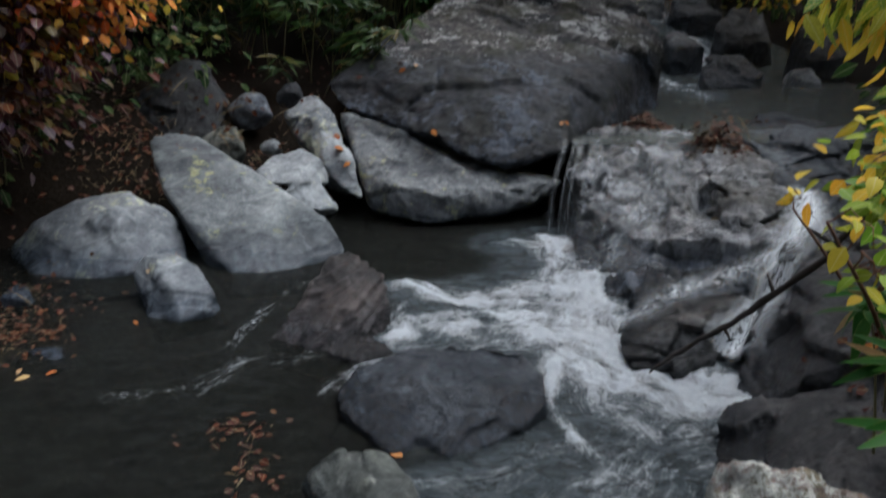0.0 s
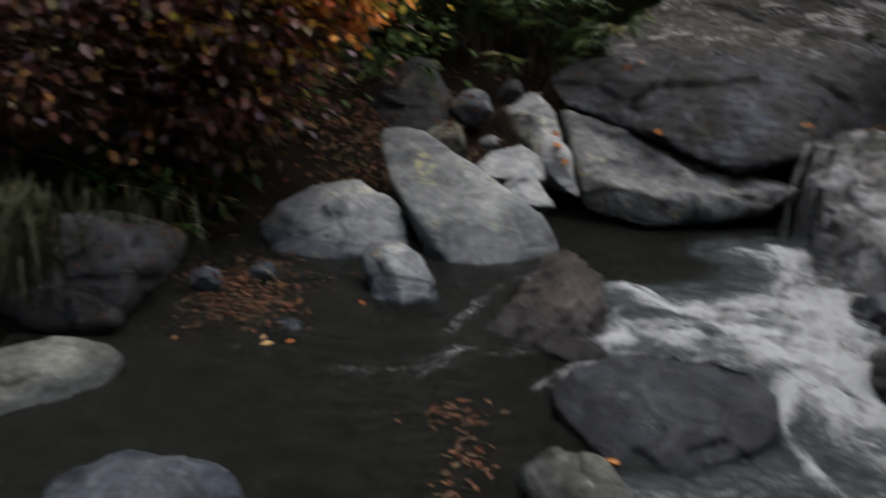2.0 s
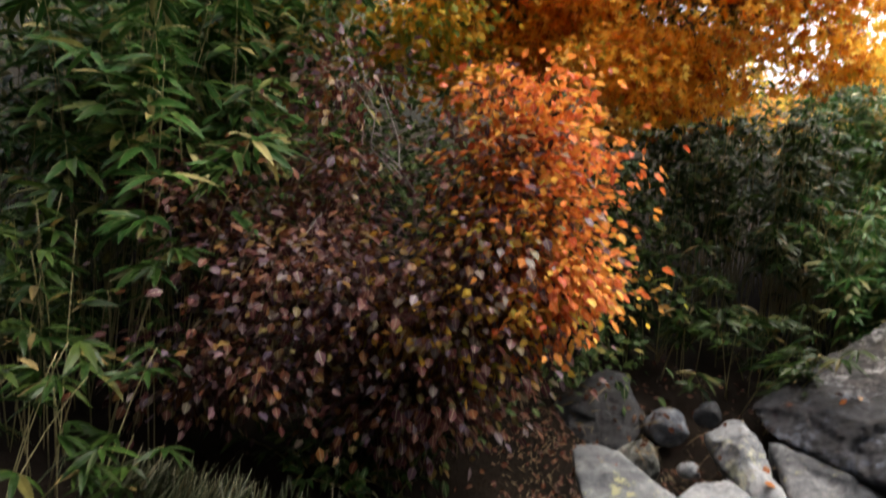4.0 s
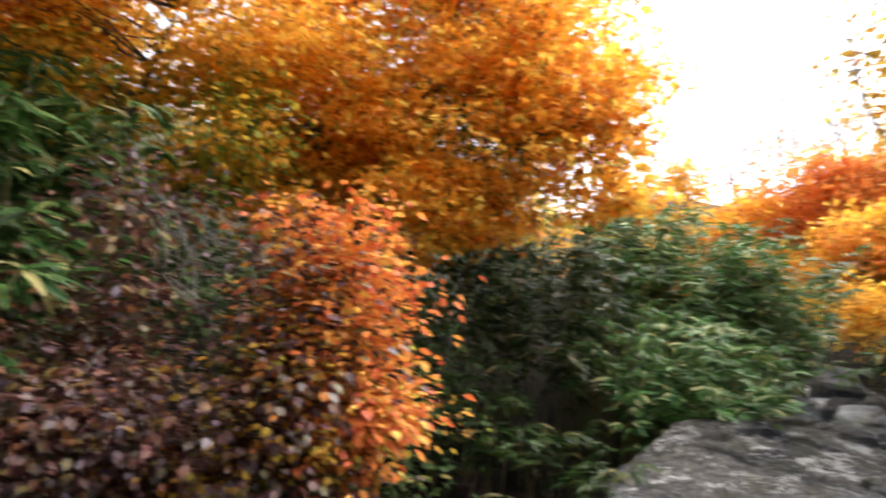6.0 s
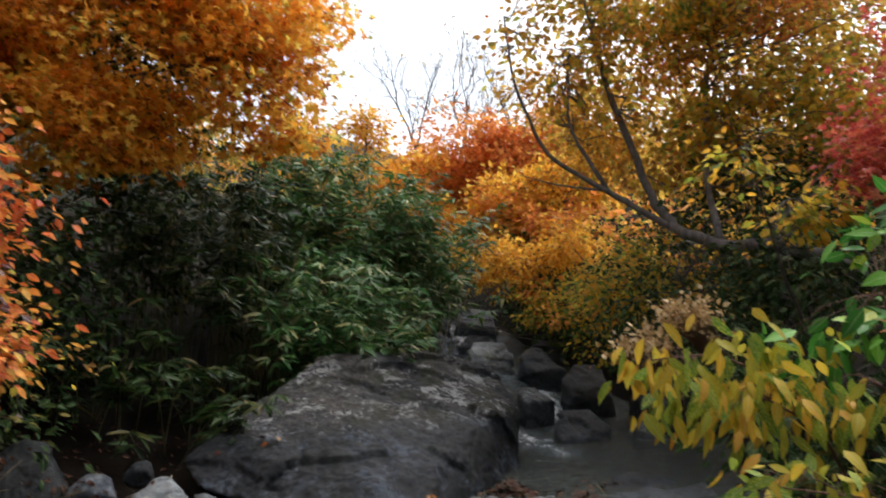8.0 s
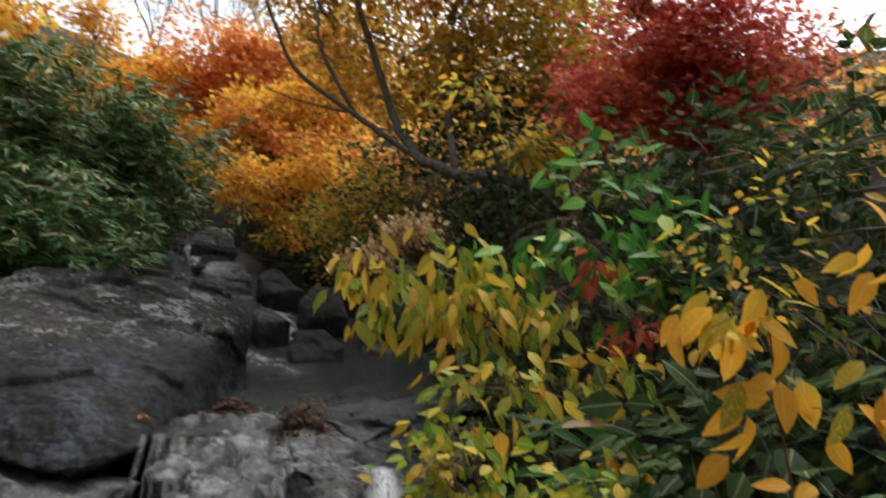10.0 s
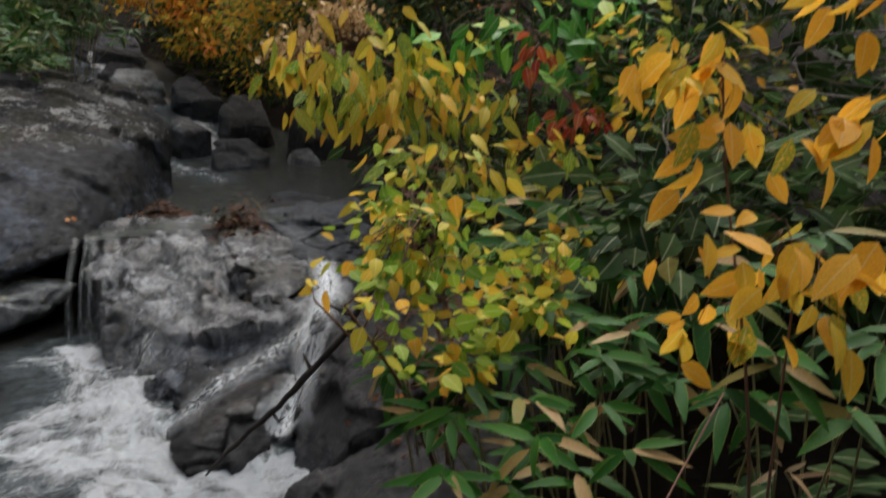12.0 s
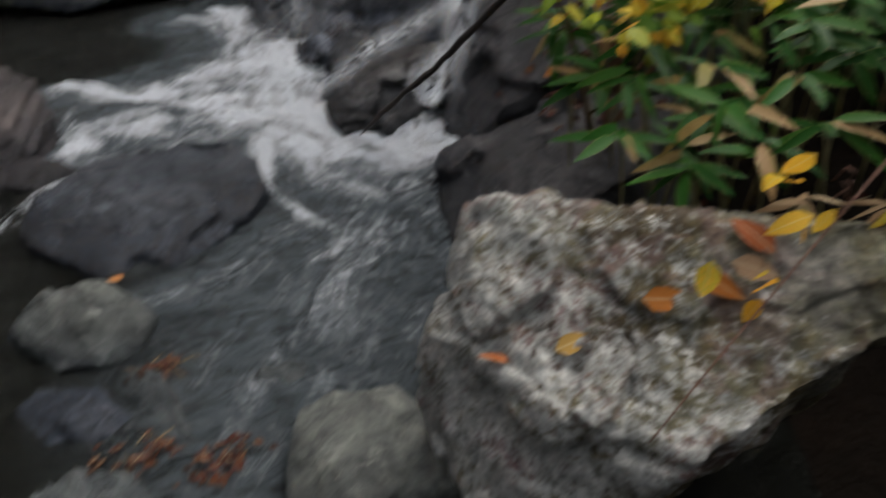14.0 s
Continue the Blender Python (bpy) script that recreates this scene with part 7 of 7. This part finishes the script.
DRY_ONE = leaf_mat("withered_leaf", [(0.0, (0.10, 0.06, 0.03)), (0.5, (0.22, 0.14, 0.07)), (0.85, (0.34, 0.25, 0.15)), (1.0, (0.06, 0.10, 0.02))], "object", rough=0.7, thin=0.2, vein=False)
DRY_LEAF = leaf_meshes("withered_leaf", 0.08, DRY_ONE, 4, 5, 10)
sasa_clump("sasa", "withered tan bamboo grass beside the lichen rock", 65, [(a, b, c) for a, b, c in zip(rng1.uniform(1.2, 1.65, 7), rng1.uniform(0.75, 1.0, 7), rng1.uniform(0.45, 0.75, 7))], 0.11, 5, DRY_LEAF)
sasa_clump("sasa", "half-withered bamboo grass beside the yellow saplings", 64, [(1.5, 0.78, 0.95), (1.56, 0.66, 0.86), (1.52, 0.6, 1.05), (1.62, 0.86, 0.82), (1.66, 0.72, 1.0), (1.48, 0.88, 0.84), (1.7, 1.0, 1.0), (1.6, 0.95, 1.12), (1.75, 0.85, 1.2)], 0.15, 6)


def flower_head(name, label, seed, c, r, n):
    """A withered flower head: small papery petals on fine stalks."""
    rng = np.random.default_rng(seed)
    top = thing(name, label, "flower", c)
    st, pe = Bag(), Bag()
    p = rng.normal(size=(n, 3)) * np.array(r) * 0.55
    for q in p[::4]:
        tube(st, bend((0.12, 0.05, -0.25), q, 0.02, 5), np.linspace(0.003, 0.001, 5), 4)
    scatter(pe, BROAD, p, rng.normal(size=(n, 3)), rng.normal(size=(n, 3)), 0.04 * rng.uniform(0.6, 1.3, n))
    part("stalk_mass", st.mesh("stalks", STEM), top, "", "stuff")
    part("petal_mass", pe.mesh("petals", PETAL, False), top, "", "stuff")


flower_head("dry_flower", "withered straw-coloured flower head above the golden shrub", 71, (2.23, 3.95, 1.93), (0.2, 0.14, 0.1), 420)
flower_head("dry_flower", "withered straw-coloured flower head above the golden shrub", 72, (1.95, 3.95, 1.76), (0.18, 0.14, 0.08), 340)


# ---- dead branch over the chute ----
def dead_branch():
    top = thing("dead_branch", "dark wet broken branch slanting into the white water", "branch", (0.86, 2.58, 0.1))
    o = np.array([0.86, 2.58, 0.1])
    b = Bag()
    rng = np.random.default_rng(81)
    way = np.array([(0.85, 2.62, 0.08), (0.92, 2.47, 0.25), (1.0, 2.3, 0.42), (1.06, 2.16, 0.58), (1.13, 2.0, 0.77), (1.2, 1.92, 0.95), (1.26, 1.86, 1.12)])
    t, s = np.linspace(0, 1, 26), np.linspace(0, 1, 7)
    p = np.stack([np.interp(t, s, way[:, j]) for j in range(3)], -1) + rng.normal(0, 0.004, (26, 3))
    tube(b, p - o, np.interp(t, [0, 0.1, 0.5, 1], [0.004, 0.009, 0.012, 0.006]) * rng.uniform(0.85, 1.2, 26), 8)
    part("limb", b.mesh("limb", WET_WOOD), top)
    for k, (a, d) in enumerate([(8, (0.03, 0.0, -0.05)), (13, (-0.02, 0.02, 0.06)), (18, (-0.1, -0.02, 0.06)), (17, (0.04, 0.03, -0.06))]):
        c = Bag()
        tube(c, np.array([p[a], p[a] + np.array(d) * 0.6, p[a] + np.array(d)]) - o, [0.008, 0.006, 0.003], 5)
        part("stub", c.mesh("stub", WET_WOOD), top)


dead_branch()


# ---- fallen leaves and straw, laid on what lies below ----
bpy.context.view_layer.update()
GRAPH = bpy.context.evaluated_depsgraph_get()


def litter(name, label, seed, boxes, n, size, mat, straw=0, heap=0.0):
    """A patch of fallen leaves."""
    rng = np.random.default_rng(seed)
    top = thing(name, label, "fallen leaves")
    b, s = Bag(), Bag()
    for bag, count, shape, z in ((b, n, BROAD, size), (s, straw, BLADE, size * 4)):
        P, A, N, S = [], [], [], []
        for _ in range(count):
            x0, x1, y0, y1, zt = boxes[rng.integers(len(boxes))]
            x, y = rng.normal((x0 + x1) / 2, (x1 - x0) / 3.2), rng.normal((y0 + y1) / 2, (y1 - y0) / 3.2)
            p, q = drop(x, y, zt)
            if p is None or q.z < 0.15:
                continue
            lift = 0.006 + abs(rng.normal(0, heap)) * max(0, 1 - ((x - (x0 + x1) / 2) / (x1 - x0)) ** 2 * 4 - ((y - (y0 + y1) / 2) / (y1 - y0)) ** 2 * 4) if heap else 0.006
            t = rng.normal(size=3)
            t -= np.array(q) * np.dot(t, q)
            P.append(np.array(p) + np.array(q) * lift), A.append(t), N.append(np.array(q) + rng.normal(size=3) * 0.35), S.append(z * rng.uniform(0.6, 1.3))
        if P:
            scatter(bag, shape, np.array(P), np.array(A), np.array(N), np.array(S))
    part("leaf_mass", b.mesh("leaves", mat, False), top, "", "stuff")
    if straw:
        part("straw", s.mesh("straw", STRAW, False), top, "", "stuff")


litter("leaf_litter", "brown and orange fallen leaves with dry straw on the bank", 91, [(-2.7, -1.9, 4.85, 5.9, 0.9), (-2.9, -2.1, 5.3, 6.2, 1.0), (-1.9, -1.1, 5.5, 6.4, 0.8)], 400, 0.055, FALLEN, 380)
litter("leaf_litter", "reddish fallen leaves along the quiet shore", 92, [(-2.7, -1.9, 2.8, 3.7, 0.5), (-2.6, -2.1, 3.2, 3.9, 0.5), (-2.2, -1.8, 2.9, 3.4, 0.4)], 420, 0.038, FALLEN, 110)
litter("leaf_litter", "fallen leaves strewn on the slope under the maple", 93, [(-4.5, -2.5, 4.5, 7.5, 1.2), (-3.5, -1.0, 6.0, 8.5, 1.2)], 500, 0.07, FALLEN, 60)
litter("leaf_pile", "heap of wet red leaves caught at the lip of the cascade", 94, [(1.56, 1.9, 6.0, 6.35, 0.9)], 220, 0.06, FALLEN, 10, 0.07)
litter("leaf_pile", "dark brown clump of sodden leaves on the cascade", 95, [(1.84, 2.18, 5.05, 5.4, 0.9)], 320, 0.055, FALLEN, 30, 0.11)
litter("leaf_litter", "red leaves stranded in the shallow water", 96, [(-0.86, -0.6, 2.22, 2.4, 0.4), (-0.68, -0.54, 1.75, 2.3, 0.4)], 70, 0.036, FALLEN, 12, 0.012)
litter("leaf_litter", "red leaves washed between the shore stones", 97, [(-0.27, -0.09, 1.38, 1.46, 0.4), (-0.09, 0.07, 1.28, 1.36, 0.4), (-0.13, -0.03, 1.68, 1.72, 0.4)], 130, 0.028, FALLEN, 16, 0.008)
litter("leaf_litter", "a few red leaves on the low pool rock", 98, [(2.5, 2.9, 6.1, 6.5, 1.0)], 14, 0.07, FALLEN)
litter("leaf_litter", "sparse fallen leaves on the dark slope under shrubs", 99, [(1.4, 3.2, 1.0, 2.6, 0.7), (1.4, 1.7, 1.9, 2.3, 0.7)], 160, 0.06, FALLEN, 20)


def single_leaves():
    pick = random.Random(101)
    for x, y, z, size, label in [(-0.2, 6.35, 1.6, 0.1, "orange"), (-0.12, 6.3, 1.6, 0.09, "brown"), (-0.28, 6.3, 1.6, 0.08, "orange"), (-0.77, 5.62, 0.8, 0.09, "orange"), (-0.72, 5.45, 0.8, 0.1, "orange"), (-0.66, 5.35, 0.8, 0.07, "brown"),
                                 (-0.05, 5.45, 0.9, 0.08, "orange"), (1.0, 5.6, 0.9, 0.07, "red"), (0.92, 5.55, 0.9, 0.06, "red"), (-0.12, 2.12, 0.5, 0.07, "orange"), (-1.53, 3.6, 0.5, 0.05, "red"), (-1.5, 3.3, 0.5, 0.05, "orange"), (-1.42, 3.72, 0.5, 0.05, "red"),
                                 (-1.7, 2.72, 0.4, 0.06, "red"), (-1.78, 2.8, 0.4, 0.05, "red"), (-1.62, 2.78, 0.4, 0.05, "red"), (0.62, 0.74, 1.2, 0.07, "brown"), (0.5, 0.78, 1.2, 0.06, "orange"), (0.7, 0.72, 1.2, 0.075, "pale"), (0.8, 0.68, 1.2, 0.08, "pale"),
                                 (0.74, 0.7, 1.2, 0.07, "orange"), (0.44, 0.82, 1.2, 0.055, "orange"), (1.35, 2.2, 0.9, 0.06, "orange"), (1.45, 2.25, 0.9, 0.07, "red"), (1.52, 2.3, 0.9, 0.06, "orange"), (1.6, 4.1, 1.0, 0.07, "red")]:
        p, q = drop(x, y, z)
        if p is None:
            continue
        top = thing("fallen_leaf", label + " fallen leaf lying on a wet stone", "leaf", p, "single fallen leaves")
        t = Vector((pick.uniform(-1, 1), pick.uniform(-1, 1), pick.uniform(-1, 1)))
        leaf_object(DEAD_LEAF, top, p + q * 0.008, t - q * t.dot(q), q + Vector((pick.uniform(-0.3, 0.3), pick.uniform(-0.3, 0.3), 0)), size, pick, "blade")


single_leaves()
leafy_shrub("yellow_twig", "thin fallen twig with bright yellow leaves lying over the lichen rock", 102,
            [([(1.15, 0.7, 1.0), (0.85, 0.62, 0.88), (0.62, 0.58, 0.72), (0.5, 0.56, 0.62)], 0.002, 0.0012)], [((0.82, 0.62, 0.9), (0.07, 0.04, 0.03)), ((0.7, 0.62, 0.82), (0.04, 0.03, 0.02))], 14, YELLOW_LEAF, 0.056, STEM, 0.3, 4, 0.04, category="twig", face=0.9)
